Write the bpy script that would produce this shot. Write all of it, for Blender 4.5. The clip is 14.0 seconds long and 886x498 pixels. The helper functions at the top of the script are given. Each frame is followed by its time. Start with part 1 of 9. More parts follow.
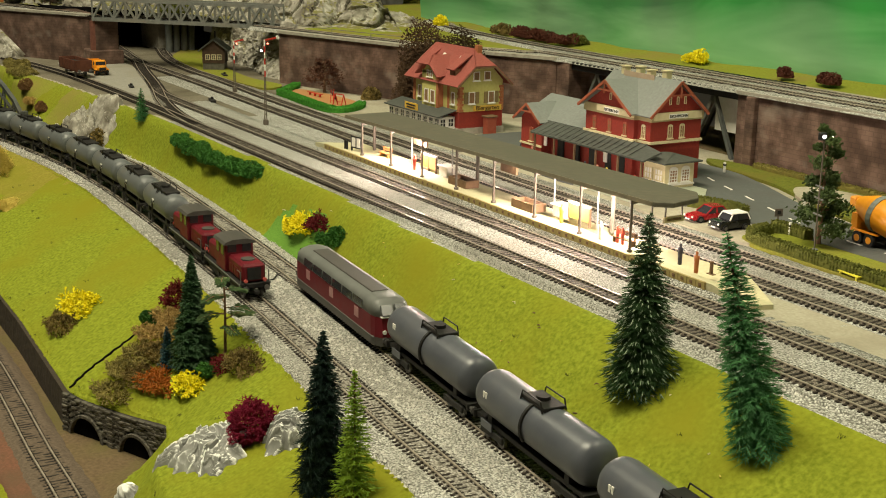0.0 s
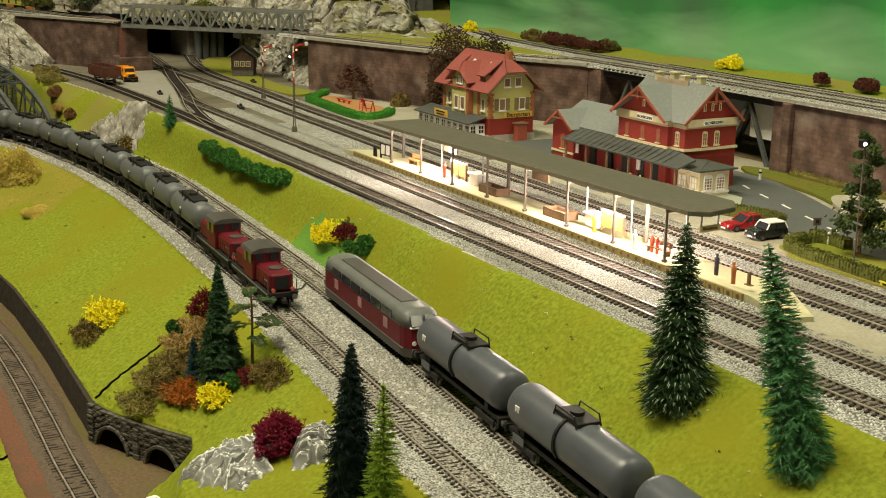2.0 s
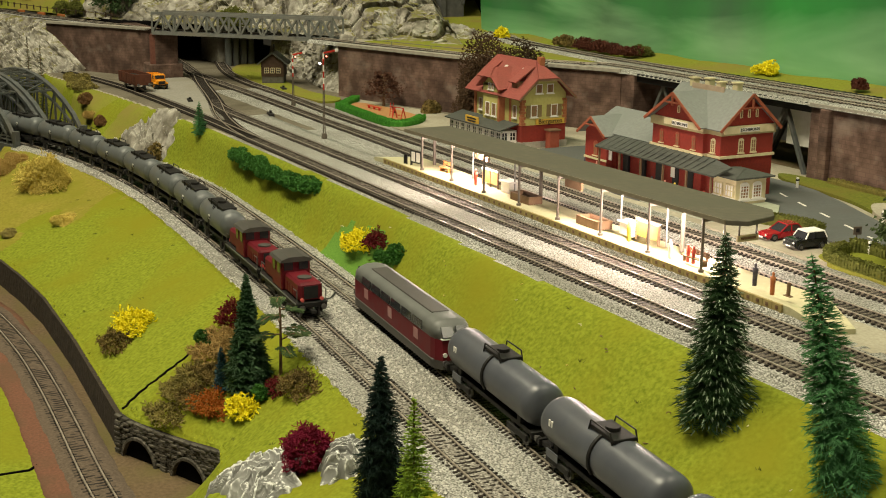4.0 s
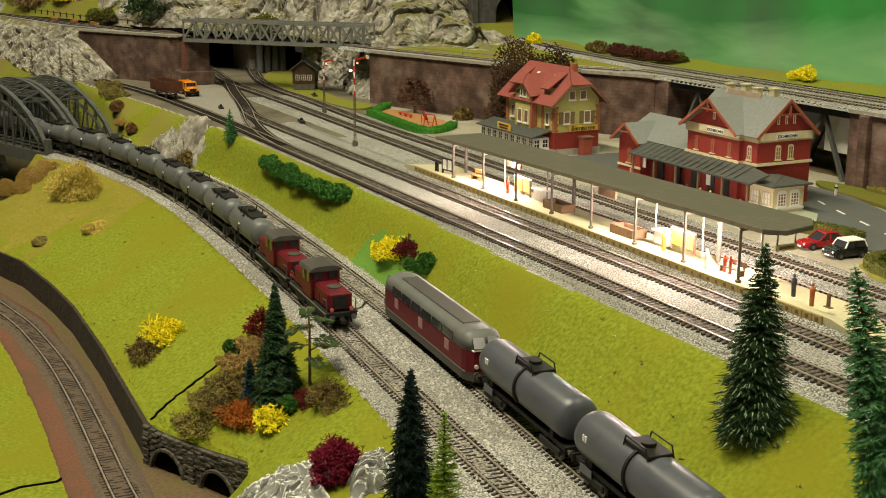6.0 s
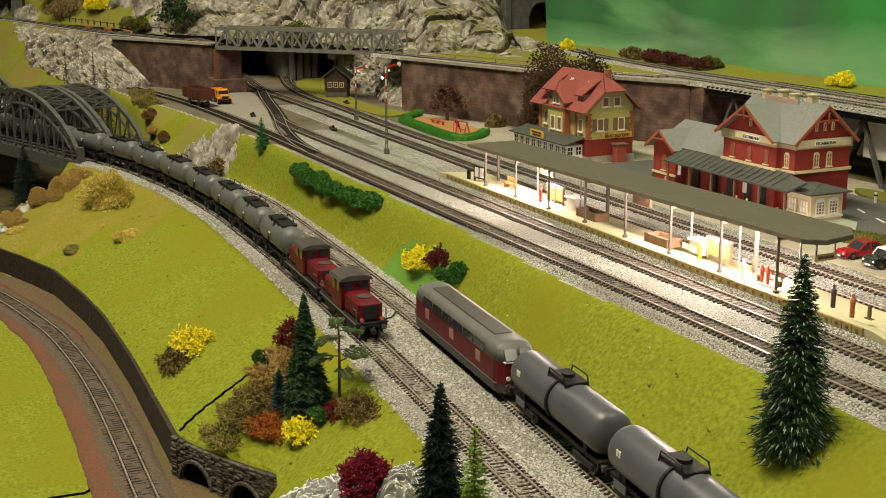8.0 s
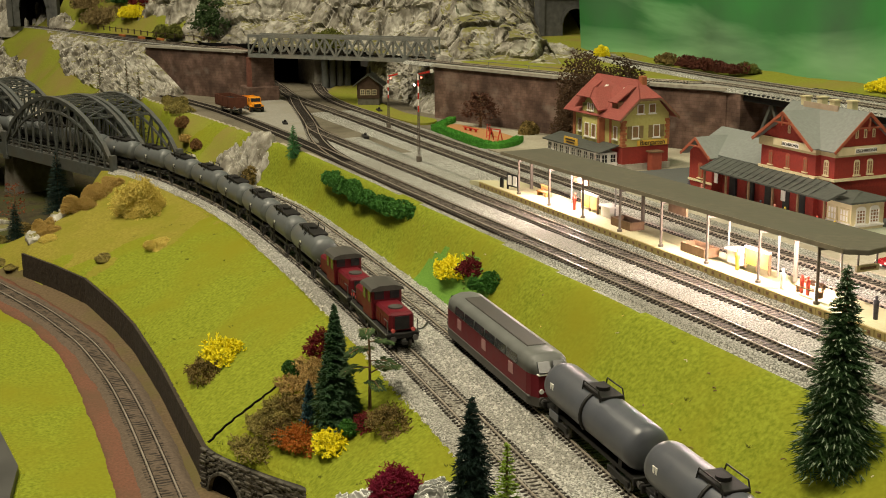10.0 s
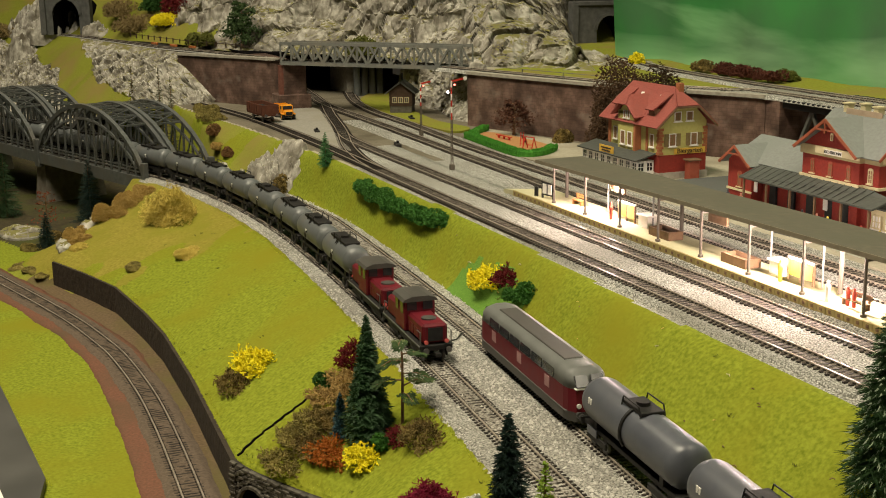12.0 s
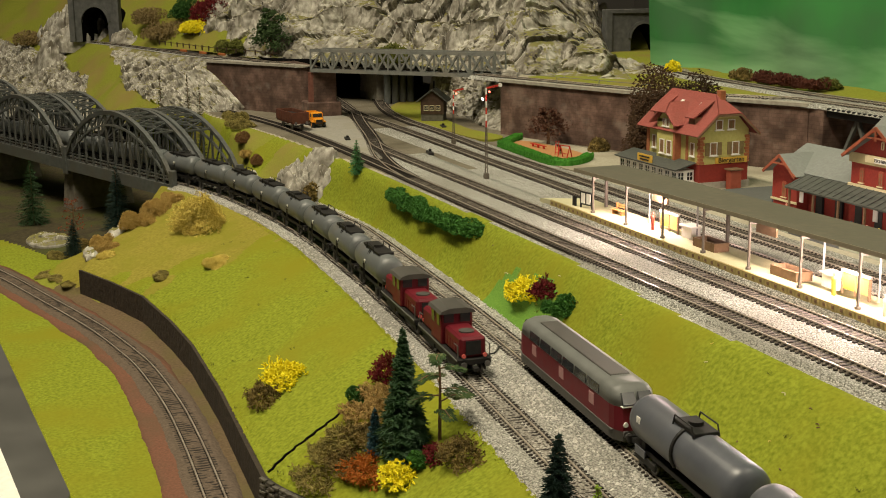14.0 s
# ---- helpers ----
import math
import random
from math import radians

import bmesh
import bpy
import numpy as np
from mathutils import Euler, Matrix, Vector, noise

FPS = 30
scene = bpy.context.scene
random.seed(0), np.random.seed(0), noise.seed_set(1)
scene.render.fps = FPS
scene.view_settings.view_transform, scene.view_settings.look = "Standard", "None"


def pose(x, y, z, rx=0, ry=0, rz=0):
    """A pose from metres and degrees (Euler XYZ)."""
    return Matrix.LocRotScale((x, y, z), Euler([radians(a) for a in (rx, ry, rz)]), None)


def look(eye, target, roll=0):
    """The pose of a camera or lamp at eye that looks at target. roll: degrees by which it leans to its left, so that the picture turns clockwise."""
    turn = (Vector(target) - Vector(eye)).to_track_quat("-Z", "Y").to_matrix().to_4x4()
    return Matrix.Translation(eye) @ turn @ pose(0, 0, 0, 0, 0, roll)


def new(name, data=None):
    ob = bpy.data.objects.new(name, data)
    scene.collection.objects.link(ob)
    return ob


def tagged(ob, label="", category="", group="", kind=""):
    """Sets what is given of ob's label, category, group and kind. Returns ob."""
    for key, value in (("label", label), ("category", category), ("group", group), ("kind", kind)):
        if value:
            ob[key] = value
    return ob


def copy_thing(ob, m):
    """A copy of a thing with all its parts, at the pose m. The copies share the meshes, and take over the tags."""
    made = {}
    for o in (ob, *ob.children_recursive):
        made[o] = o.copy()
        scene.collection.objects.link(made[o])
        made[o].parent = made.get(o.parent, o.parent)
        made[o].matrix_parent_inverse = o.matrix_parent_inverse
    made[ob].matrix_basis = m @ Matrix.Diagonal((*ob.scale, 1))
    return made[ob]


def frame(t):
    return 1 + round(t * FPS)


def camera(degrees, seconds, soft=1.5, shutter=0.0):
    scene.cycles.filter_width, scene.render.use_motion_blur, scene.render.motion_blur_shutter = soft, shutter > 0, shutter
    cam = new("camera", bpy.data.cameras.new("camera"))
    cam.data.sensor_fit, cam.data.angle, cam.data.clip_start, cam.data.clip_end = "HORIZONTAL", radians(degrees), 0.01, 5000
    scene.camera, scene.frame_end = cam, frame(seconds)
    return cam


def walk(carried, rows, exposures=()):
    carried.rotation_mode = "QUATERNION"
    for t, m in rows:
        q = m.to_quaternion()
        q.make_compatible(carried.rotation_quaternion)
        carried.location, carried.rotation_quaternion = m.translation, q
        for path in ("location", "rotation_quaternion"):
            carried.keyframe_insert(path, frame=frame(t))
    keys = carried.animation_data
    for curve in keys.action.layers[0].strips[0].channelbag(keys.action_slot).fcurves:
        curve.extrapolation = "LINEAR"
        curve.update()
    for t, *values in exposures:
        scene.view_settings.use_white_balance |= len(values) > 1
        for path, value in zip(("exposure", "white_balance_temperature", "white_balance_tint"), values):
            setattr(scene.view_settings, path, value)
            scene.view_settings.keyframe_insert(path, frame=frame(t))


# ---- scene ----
cam = camera(38.42, 14.0, soft=1.0)
PATH = [
    (0, pose(0.03417, -0.01700, 0.15631, 75.4010, -1.0146, 59.4778)),
    (1, pose(0.02918, -0.01450, 0.15562, 75.5327, -0.9085, 60.1110)),
    (2, pose(0.02411, -0.01214, 0.15493, 75.6648, -0.7938, 60.7525)),
    (3, pose(0.01921, -0.00983, 0.15431, 75.7972, -0.6663, 61.4087)),
    (4, pose(0.01462, -0.00755, 0.15378, 75.9302, -0.5241, 62.0836)),
    (5, pose(0.01042, -0.00524, 0.15335, 76.0645, -0.3674, 62.7786)),
    (6, pose(0.00657, -0.00291, 0.15301, 76.2015, -0.1987, 63.4930)),
    (7, pose(0.00298, -0.00057, 0.15272, 76.3428, -0.0229, 64.2235)),
    (8, pose(-0.00055, 0.00177, 0.15243, 76.4908, 0.1531, 64.9644)),
    (9, pose(-0.00430, 0.00404, 0.15204, 76.6481, 0.3201, 65.7077)),
    (10, pose(-0.00863, 0.00620, 0.15147, 76.8178, 0.4667, 66.4430)),
    (11, pose(-0.01399, 0.00815, 0.15059, 77.0036, 0.5792, 67.1574)),
    (12, pose(-0.02091, 0.00980, 0.14926, 77.2096, 0.6416, 67.8357)),
    (13, pose(-0.03003, 0.01101, 0.14730, 77.4405, 0.6359, 68.4602)),
    (14, pose(-0.04203, 0.01165, 0.14453, 77.7012, 0.5417, 69.0109)),
]
walk(cam, PATH, ((0, 0.0, 6500, 7), (6, -0.06, 6500, 10), (14, -0.08, 6500, 15)))

# ---- light: a room with ceiling panels, and the small lamps under the platform roof ----
world = bpy.data.worlds.new("room_air")
world.use_nodes = True
world.node_tree.nodes["Background"].inputs[0].default_value = (0.97, 0.95, 0.80, 1)
world.node_tree.nodes["Background"].inputs[1].default_value = 0.009
scene.world = world


def area_lamp(name, at, target, w, h, watts, colour):
    data = bpy.data.lights.new(name, "AREA")
    data.shape, data.size, data.size_y, data.energy, data.color = "RECTANGLE", w, h, watts, colour
    ob = new(name, data)
    ob.matrix_world = look(at, target)
    return ob


def point_lamp(name, at, watts, colour, r=0.002):
    data = bpy.data.lights.new(name, "POINT")
    data.energy, data.color, data.shadow_soft_size = watts, colour, r
    ob = new(name, data)
    ob.location = at
    return ob


WARM = (1.0, 0.915, 0.655)
area_lamp("ceiling_lamp", (-0.45, -0.25, 1.45), (-0.45, 0.25, 0), 1.2, 0.3, 32.8, WARM)
area_lamp("ceiling_lamp", (0.35, 0.75, 1.45), (0.35, 0.7, 0), 1.2, 0.3, 10.5, WARM)
area_lamp("ceiling_lamp", (-1.7, -0.2, 1.45), (-1.7, 0.1, 0), 1.2, 0.3, 10.5, WARM)
for lx, w in ((-0.682, 0.055), (-0.642, 0.095), (-0.523, 0.05), (-0.483, 0.10), (-0.443, 0.115)):
    point_lamp("platform_lamp", (lx, 0.3660, 0.0215), w * 1.6, (1.0, 0.79, 0.69))

# ---- material building ----


def material(name, c1, c2, scale=200, rough=0.8, bump=0.3, bscale=None, c3=None, scale3=25, metal=0.0, rand=0.0,
             detail=6, contrast=0.25, spec=0.3, dist=0.001):
    """Two colours mixed by fine noise, a third one by broad noise, relief from the fine noise, a random shift for each piece."""
    m = bpy.data.materials.new(name)
    m.use_nodes = True
    nt = m.node_tree
    b = nt.nodes["Principled BSDF"]
    b.inputs["Metallic"].default_value = metal
    b.inputs["Specular IOR Level"].default_value = spec
    co = nt.nodes.new("ShaderNodeTexCoord")
    n1 = nt.nodes.new("ShaderNodeTexNoise")
    n1.inputs["Scale"].default_value, n1.inputs["Detail"].default_value = scale, detail
    nt.links.new(co.outputs["Object"], n1.inputs["Vector"])
    ramp = nt.nodes.new("ShaderNodeValToRGB")
    ramp.color_ramp.elements[0].position, ramp.color_ramp.elements[1].position = 0.5 - contrast, 0.5 + contrast
    ramp.color_ramp.elements[0].color, ramp.color_ramp.elements[1].color = (*c1, 1), (*c2, 1)
    nt.links.new(n1.outputs["Fac"], ramp.inputs["Fac"])
    out = ramp.outputs["Color"]
    if c3:
        n3 = nt.nodes.new("ShaderNodeTexNoise")
        n3.inputs["Scale"].default_value, n3.inputs["Detail"].default_value = scale3, 5
        nt.links.new(co.outputs["Object"], n3.inputs["Vector"])
        r3 = nt.nodes.new("ShaderNodeValToRGB")
        r3.color_ramp.elements[0].position, r3.color_ramp.elements[1].position = 0.45, 0.68
        nt.links.new(n3.outputs["Fac"], r3.inputs["Fac"])
        mx = nt.nodes.new("ShaderNodeMixRGB")
        mx.inputs[2].default_value = (*c3, 1)
        nt.links.new(r3.outputs["Color"], mx.inputs[0])
        nt.links.new(out, mx.inputs[1])
        out = mx.outputs[0]
    if rand:
        oi = nt.nodes.new("ShaderNodeObjectInfo")
        mr = nt.nodes.new("ShaderNodeMapRange")
        mr.inputs["To Min"].default_value, mr.inputs["To Max"].default_value = 1 - rand, 1 + rand
        nt.links.new(oi.outputs["Random"], mr.inputs["Value"])
        hs = nt.nodes.new("ShaderNodeHueSaturation")
        nt.links.new(mr.outputs["Result"], hs.inputs["Value"])
        nt.links.new(out, hs.inputs["Color"])
        out = hs.outputs["Color"]
    nt.links.new(out, b.inputs["Base Color"])
    rr = nt.nodes.new("ShaderNodeMapRange")
    rr.inputs["To Min"].default_value, rr.inputs["To Max"].default_value = max(0.03, rough - 0.12), min(1, rough + 0.12)
    nt.links.new(n1.outputs["Fac"], rr.inputs["Value"])
    nt.links.new(rr.outputs["Result"], b.inputs["Roughness"])
    if bump:
        nb = n1
        if bscale:
            nb = nt.nodes.new("ShaderNodeTexNoise")
            nb.inputs["Scale"].default_value, nb.inputs["Detail"].default_value = bscale, 4
            nt.links.new(co.outputs["Object"], nb.inputs["Vector"])
        bp = nt.nodes.new("ShaderNodeBump")
        bp.inputs["Strength"].default_value, bp.inputs["Distance"].default_value = bump, dist
        nt.links.new(nb.outputs["Fac"], bp.inputs["Height"])
        nt.links.new(bp.outputs["Normal"], b.inputs["Normal"])
    return m


def stones_material(name, dark, c1, c2, scale, bump=0.8, c3=None, scale3=20):
    """Loose stones: cells with their own grey each, dark in the joints."""
    m = material(name, c1, c2, scale * 1.5, 0.9, 0)
    nt = m.node_tree
    b = nt.nodes["Principled BSDF"]
    co = nt.nodes["Texture Coordinate"]
    v = nt.nodes.new("ShaderNodeTexVoronoi")
    v.inputs["Scale"].default_value = scale
    nt.links.new(co.outputs["Object"], v.inputs["Vector"])
    sep = nt.nodes.new("ShaderNodeSeparateColor")
    nt.links.new(v.outputs["Color"], sep.inputs[0])
    ramp = nt.nodes.new("ShaderNodeValToRGB")
    ramp.color_ramp.elements[0].color, ramp.color_ramp.elements[1].color = (*c1, 1), (*c2, 1)
    nt.links.new(sep.outputs[0], ramp.inputs["Fac"])
    out = ramp.outputs["Color"]
    if c3:
        n3 = nt.nodes.new("ShaderNodeTexNoise")
        n3.inputs["Scale"].default_value = scale3
        n3.inputs["Detail"].default_value = 6
        nt.links.new(co.outputs["Object"], n3.inputs["Vector"])
        r3 = nt.nodes.new("ShaderNodeValToRGB")
        r3.color_ramp.elements[0].position, r3.color_ramp.elements[1].position = 0.42, 0.62
        nt.links.new(n3.outputs["Fac"], r3.inputs["Fac"])
        mx = nt.nodes.new("ShaderNodeMixRGB")
        mx.inputs[2].default_value = (*c3, 1)
        nt.links.new(r3.outputs["Color"], mx.inputs[0])
        nt.links.new(out, mx.inputs[1])
        out = mx.outputs[0]
    edge = nt.nodes.new("ShaderNodeMapRange")
    edge.inputs["From Min"].default_value, edge.inputs["From Max"].default_value = 0.35, 0.75
    edge.inputs["To Min"].default_value, edge.inputs["To Max"].default_value = 0.0, 1.0
    nt.links.new(v.outputs["Distance"], edge.inputs["Value"])
    mj = nt.nodes.new("ShaderNodeMixRGB")
    mj.inputs[2].default_value = (*dark, 1)
    nt.links.new(edge.outputs["Result"], mj.inputs[0])
    nt.links.new(out, mj.inputs[1])
    nt.links.new(mj.outputs[0], b.inputs["Base Color"])
    inv = nt.nodes.new("ShaderNodeMath")
    inv.operation = "SUBTRACT"
    inv.inputs[0].default_value = 1.0
    nt.links.new(v.outputs["Distance"], inv.inputs[1])
    bp = nt.nodes.new("ShaderNodeBump")
    bp.inputs["Strength"].default_value, bp.inputs["Distance"].default_value = bump, 0.0008
    nt.links.new(inv.outputs[0], bp.inputs["Height"])
    nt.links.new(bp.outputs["Normal"], b.inputs["Normal"])
    return m


def masonry_material(name, dark, c1, c2, course):
    """Coursed stone: rows of blocks with shallow joints, mottled."""
    m = material(name, c1, c2, 90, 0.9, 0, c3=tuple(0.62 * v for v in c1), scale3=34, contrast=0.12)
    nt = m.node_tree
    b = nt.nodes["Principled BSDF"]
    co = nt.nodes["Texture Coordinate"]
    sep = nt.nodes.new("ShaderNodeSeparateXYZ")
    nt.links.new(co.outputs["Object"], sep.inputs[0])
    add = nt.nodes.new("ShaderNodeMath")
    add.operation = "ADD"
    nt.links.new(sep.outputs["X"], add.inputs[0])
    nt.links.new(sep.outputs["Y"], add.inputs[1])
    cb = nt.nodes.new("ShaderNodeCombineXYZ")
    nt.links.new(add.outputs[0], cb.inputs["X"])
    nt.links.new(sep.outputs["Z"], cb.inputs["Y"])
    br = nt.nodes.new("ShaderNodeTexBrick")
    br.inputs["Scale"].default_value = 1.0
    br.inputs["Brick Width"].default_value, br.inputs["Row Height"].default_value = course * 2.1, course
    br.inputs["Mortar Size"].default_value, br.inputs["Bias"].default_value = course * 0.10, -0.1
    br.inputs["Color1"].default_value, br.inputs["Color2"].default_value, br.inputs["Mortar"].default_value = (1, 1, 1, 1), (0.72, 0.72, 0.72, 1), (0.55, 0.55, 0.55, 1)
    nt.links.new(cb.outputs[0], br.inputs["Vector"])
    old = b.inputs["Base Color"].links[0].from_socket
    mu = nt.nodes.new("ShaderNodeMixRGB")
    mu.blend_type = "MULTIPLY"
    mu.inputs[0].default_value = 0.5
    nt.links.new(old, mu.inputs[1])
    nt.links.new(br.outputs["Color"], mu.inputs[2])
    mp = nt.nodes.new("ShaderNodeMapping")
    mp.inputs["Scale"].default_value = (46, 46, 62)
    nt.links.new(co.outputs["Object"], mp.inputs["Vector"])
    for seed, lo, hi, tint, most in ((0.0, 0.55, 0.72, (0.30, 0.245, 0.205), 0.55), (7.3, 0.55, 0.74, (0.040, 0.028, 0.021), 0.5)):
        st = nt.nodes.new("ShaderNodeTexNoise")
        st.noise_dimensions = "4D"
        st.inputs["W"].default_value, st.inputs["Scale"].default_value, st.inputs["Detail"].default_value = seed, 1.0, 6
        nt.links.new(mp.outputs[0], st.inputs["Vector"])
        sr = nt.nodes.new("ShaderNodeMapRange")
        sr.inputs["From Min"].default_value, sr.inputs["From Max"].default_value, sr.inputs["To Max"].default_value = lo, hi, most
        nt.links.new(st.outputs["Fac"], sr.inputs["Value"])
        sm_ = nt.nodes.new("ShaderNodeMixRGB")
        sm_.inputs[2].default_value = (*tint, 1)
        nt.links.new(sr.outputs[0], sm_.inputs[0])
        nt.links.new(mu.outputs[0], sm_.inputs[1])
        mu = sm_
    nt.links.new(mu.outputs[0], b.inputs["Base Color"])
    bp = nt.nodes.new("ShaderNodeBump")
    bp.inputs["Strength"].default_value, bp.inputs["Distance"].default_value = 0.4, 0.0006
    nt.links.new(br.outputs["Color"], bp.inputs["Height"])
    nt.links.new(bp.outputs["Normal"], b.inputs["Normal"])
    return m




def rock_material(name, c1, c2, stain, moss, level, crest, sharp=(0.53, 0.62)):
    """Painted plaster rock: pale mottling, dark stains, white on sharp crests, and moss on faces that lie flatter than
    level.
    """
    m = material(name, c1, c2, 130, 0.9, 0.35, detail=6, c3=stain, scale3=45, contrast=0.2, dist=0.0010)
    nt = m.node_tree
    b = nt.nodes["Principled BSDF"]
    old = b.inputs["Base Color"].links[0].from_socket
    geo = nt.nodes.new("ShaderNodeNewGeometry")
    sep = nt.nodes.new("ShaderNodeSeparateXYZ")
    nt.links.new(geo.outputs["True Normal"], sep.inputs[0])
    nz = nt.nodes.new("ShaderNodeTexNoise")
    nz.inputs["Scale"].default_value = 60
    # white mixed in on the most convex edges
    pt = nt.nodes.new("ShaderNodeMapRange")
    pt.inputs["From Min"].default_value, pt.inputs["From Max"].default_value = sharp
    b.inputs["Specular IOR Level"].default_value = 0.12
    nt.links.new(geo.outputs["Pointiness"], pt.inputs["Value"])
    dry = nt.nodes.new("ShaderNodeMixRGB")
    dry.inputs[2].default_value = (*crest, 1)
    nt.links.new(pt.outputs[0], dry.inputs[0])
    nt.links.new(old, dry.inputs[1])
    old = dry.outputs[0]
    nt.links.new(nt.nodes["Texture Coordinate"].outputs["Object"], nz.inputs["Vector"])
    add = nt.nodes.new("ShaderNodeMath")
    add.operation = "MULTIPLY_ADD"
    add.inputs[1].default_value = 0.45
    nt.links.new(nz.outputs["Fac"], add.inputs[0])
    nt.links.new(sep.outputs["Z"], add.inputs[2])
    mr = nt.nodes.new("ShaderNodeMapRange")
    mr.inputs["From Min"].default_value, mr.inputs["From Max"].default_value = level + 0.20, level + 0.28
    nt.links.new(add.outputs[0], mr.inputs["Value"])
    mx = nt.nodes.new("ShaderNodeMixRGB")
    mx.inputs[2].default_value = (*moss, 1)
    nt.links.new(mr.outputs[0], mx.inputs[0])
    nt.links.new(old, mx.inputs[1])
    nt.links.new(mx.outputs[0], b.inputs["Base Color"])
    return m


GRASS = material("grass_flock", (0.124, 0.150, 0.011), (0.264, 0.302, 0.031), 520, 0.95, 0.20, c3=(0.205, 0.202, 0.016), scale3=17, spec=0.05)
GRASS_DULL = material("grass_dull", (0.165, 0.180, 0.022), (0.262, 0.280, 0.042), 700, 0.95, 0.5, c3=(0.235, 0.190, 0.055), scale3=18, spec=0.05)
GRASS_FRESH = material("grass_fresh", (0.09, 0.20, 0.03), (0.16, 0.30, 0.05), 900, 0.95, 0.5, spec=0.05)
EARTH = material("brown_earth", (0.09, 0.062, 0.035), (0.17, 0.12, 0.07), 500, 0.95, 0.6, c3=(0.12, 0.10, 0.04), scale3=30, spec=0.1)
RED_BED = material("red_brown_bed", (0.12, 0.058, 0.037), (0.20, 0.095, 0.062), 700, 0.95, 0.5, c3=(0.115, 0.074, 0.046), scale3=28, spec=0.1)
BALLAST = stones_material("ballast", (0.14, 0.136, 0.116), (0.30, 0.294, 0.264), (0.72, 0.712, 0.665), 1150, bump=0.9, c3=(0.36, 0.345, 0.305), scale3=14)
SAND = material("pale_sand", (0.31, 0.285, 0.215), (0.44, 0.405, 0.315), 600, 0.95, 0.3, c3=(0.27, 0.24, 0.18), scale3=22, spec=0.1)
STEEL = material("rail_steel", (0.24, 0.20, 0.16), (0.48, 0.42, 0.35), 300, 0.34, 0.1, metal=0.35)
SLEEPER = material("sleeper_plastic", (0.012, 0.009, 0.007), (0.036, 0.027, 0.020), 800, 0.75, 0.2, rand=0.25)
WALL_STONE = masonry_material("dark_wall_stone", (0.06, 0.045, 0.036), (0.105, 0.062, 0.047), (0.215, 0.135, 0.105), 0.0030)
CAP_STONE = material("wall_coping", (0.24, 0.22, 0.18), (0.42, 0.39, 0.33), 260, 0.9, 0.3)
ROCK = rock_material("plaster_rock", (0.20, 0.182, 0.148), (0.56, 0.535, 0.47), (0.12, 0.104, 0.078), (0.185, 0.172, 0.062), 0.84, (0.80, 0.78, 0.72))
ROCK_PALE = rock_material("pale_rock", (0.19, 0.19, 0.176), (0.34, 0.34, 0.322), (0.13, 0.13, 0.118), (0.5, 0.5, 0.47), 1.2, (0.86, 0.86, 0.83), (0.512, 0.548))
ASPHALT = material("road_grey", (0.085, 0.09, 0.088), (0.125, 0.13, 0.125), 500, 0.85, 0.15, c3=(0.10, 0.10, 0.095), scale3=30)
DARK = material("dark_void", (0.004, 0.004, 0.004), (0.009, 0.008, 0.008), 60, 1.0, 0.0, spec=0.0)
RED_BRICK = material("red_brick", (0.205, 0.024, 0.017), (0.30, 0.040, 0.026), 900, 0.75, 0.25, c3=(0.23, 0.032, 0.022), scale3=80)
CREAM = material("cream_stone", (0.55, 0.48, 0.28), (0.68, 0.60, 0.38), 300, 0.8, 0.1)
OLIVE = material("olive_cream_band", (0.34, 0.29, 0.15), (0.42, 0.37, 0.20), 300, 0.8, 0.1)
YELLOW_WALL = material("yellow_render", (0.43, 0.395, 0.125), (0.51, 0.47, 0.17), 500, 0.85, 0.2)
WHITE = material("white_paint", (0.72, 0.70, 0.64), (0.82, 0.80, 0.75), 300, 0.6, 0.05)
RED_ROOF = material("red_tiles", (0.24, 0.058, 0.047), (0.34, 0.092, 0.074), 700, 0.8, 0.4, c3=(0.26, 0.075, 0.06), scale3=60)
GREY_ROOF = material("grey_slate", (0.17, 0.18, 0.17), (0.225, 0.24, 0.225), 500, 0.8, 0.3, c3=(0.19, 0.205, 0.19), scale3=50)
DARK_ROOF = material("dark_roofing", (0.050, 0.054, 0.048), (0.095, 0.10, 0.088), 300, 0.7, 0.3, c3=(0.075, 0.08, 0.07), scale3=60)
CANOPY = material("canopy_felt", (0.085, 0.078, 0.058), (0.135, 0.122, 0.090), 250, 0.75, 0.15, c3=(0.10, 0.095, 0.07), scale3=30)
POST_GREY = material("post_grey", (0.09, 0.075, 0.058), (0.15, 0.125, 0.10), 300, 0.6, 0.1)
PLAT_TOP = material("platform_sand", (0.46, 0.425, 0.26), (0.56, 0.52, 0.33), 500, 0.9, 0.15, c3=(0.45, 0.43, 0.27), scale3=40)
PLAT_EDGE = material("platform_edge", (0.26, 0.20, 0.075), (0.40, 0.32, 0.13), 300, 0.85, 0.3)
WOOD_BROWN = material("brown_wood", (0.13, 0.075, 0.04), (0.23, 0.14, 0.08), 300, 0.7, 0.2)
BLACK = material("black_plastic", (0.010, 0.010, 0.011), (0.025, 0.025, 0.026), 300, 0.5, 0.1)
BRIDGE_GREY = material("bridge_steel", (0.062, 0.068, 0.066), (0.118, 0.124, 0.120), 200, 0.5, 0.1, c3=(0.092, 0.088, 0.076), scale3=40)
TRUSS_PALE = material("pale_bridge_steel", (0.13, 0.135, 0.125), (0.21, 0.215, 0.20), 200, 0.6, 0.1, c3=(0.20, 0.19, 0.16), scale3=40)
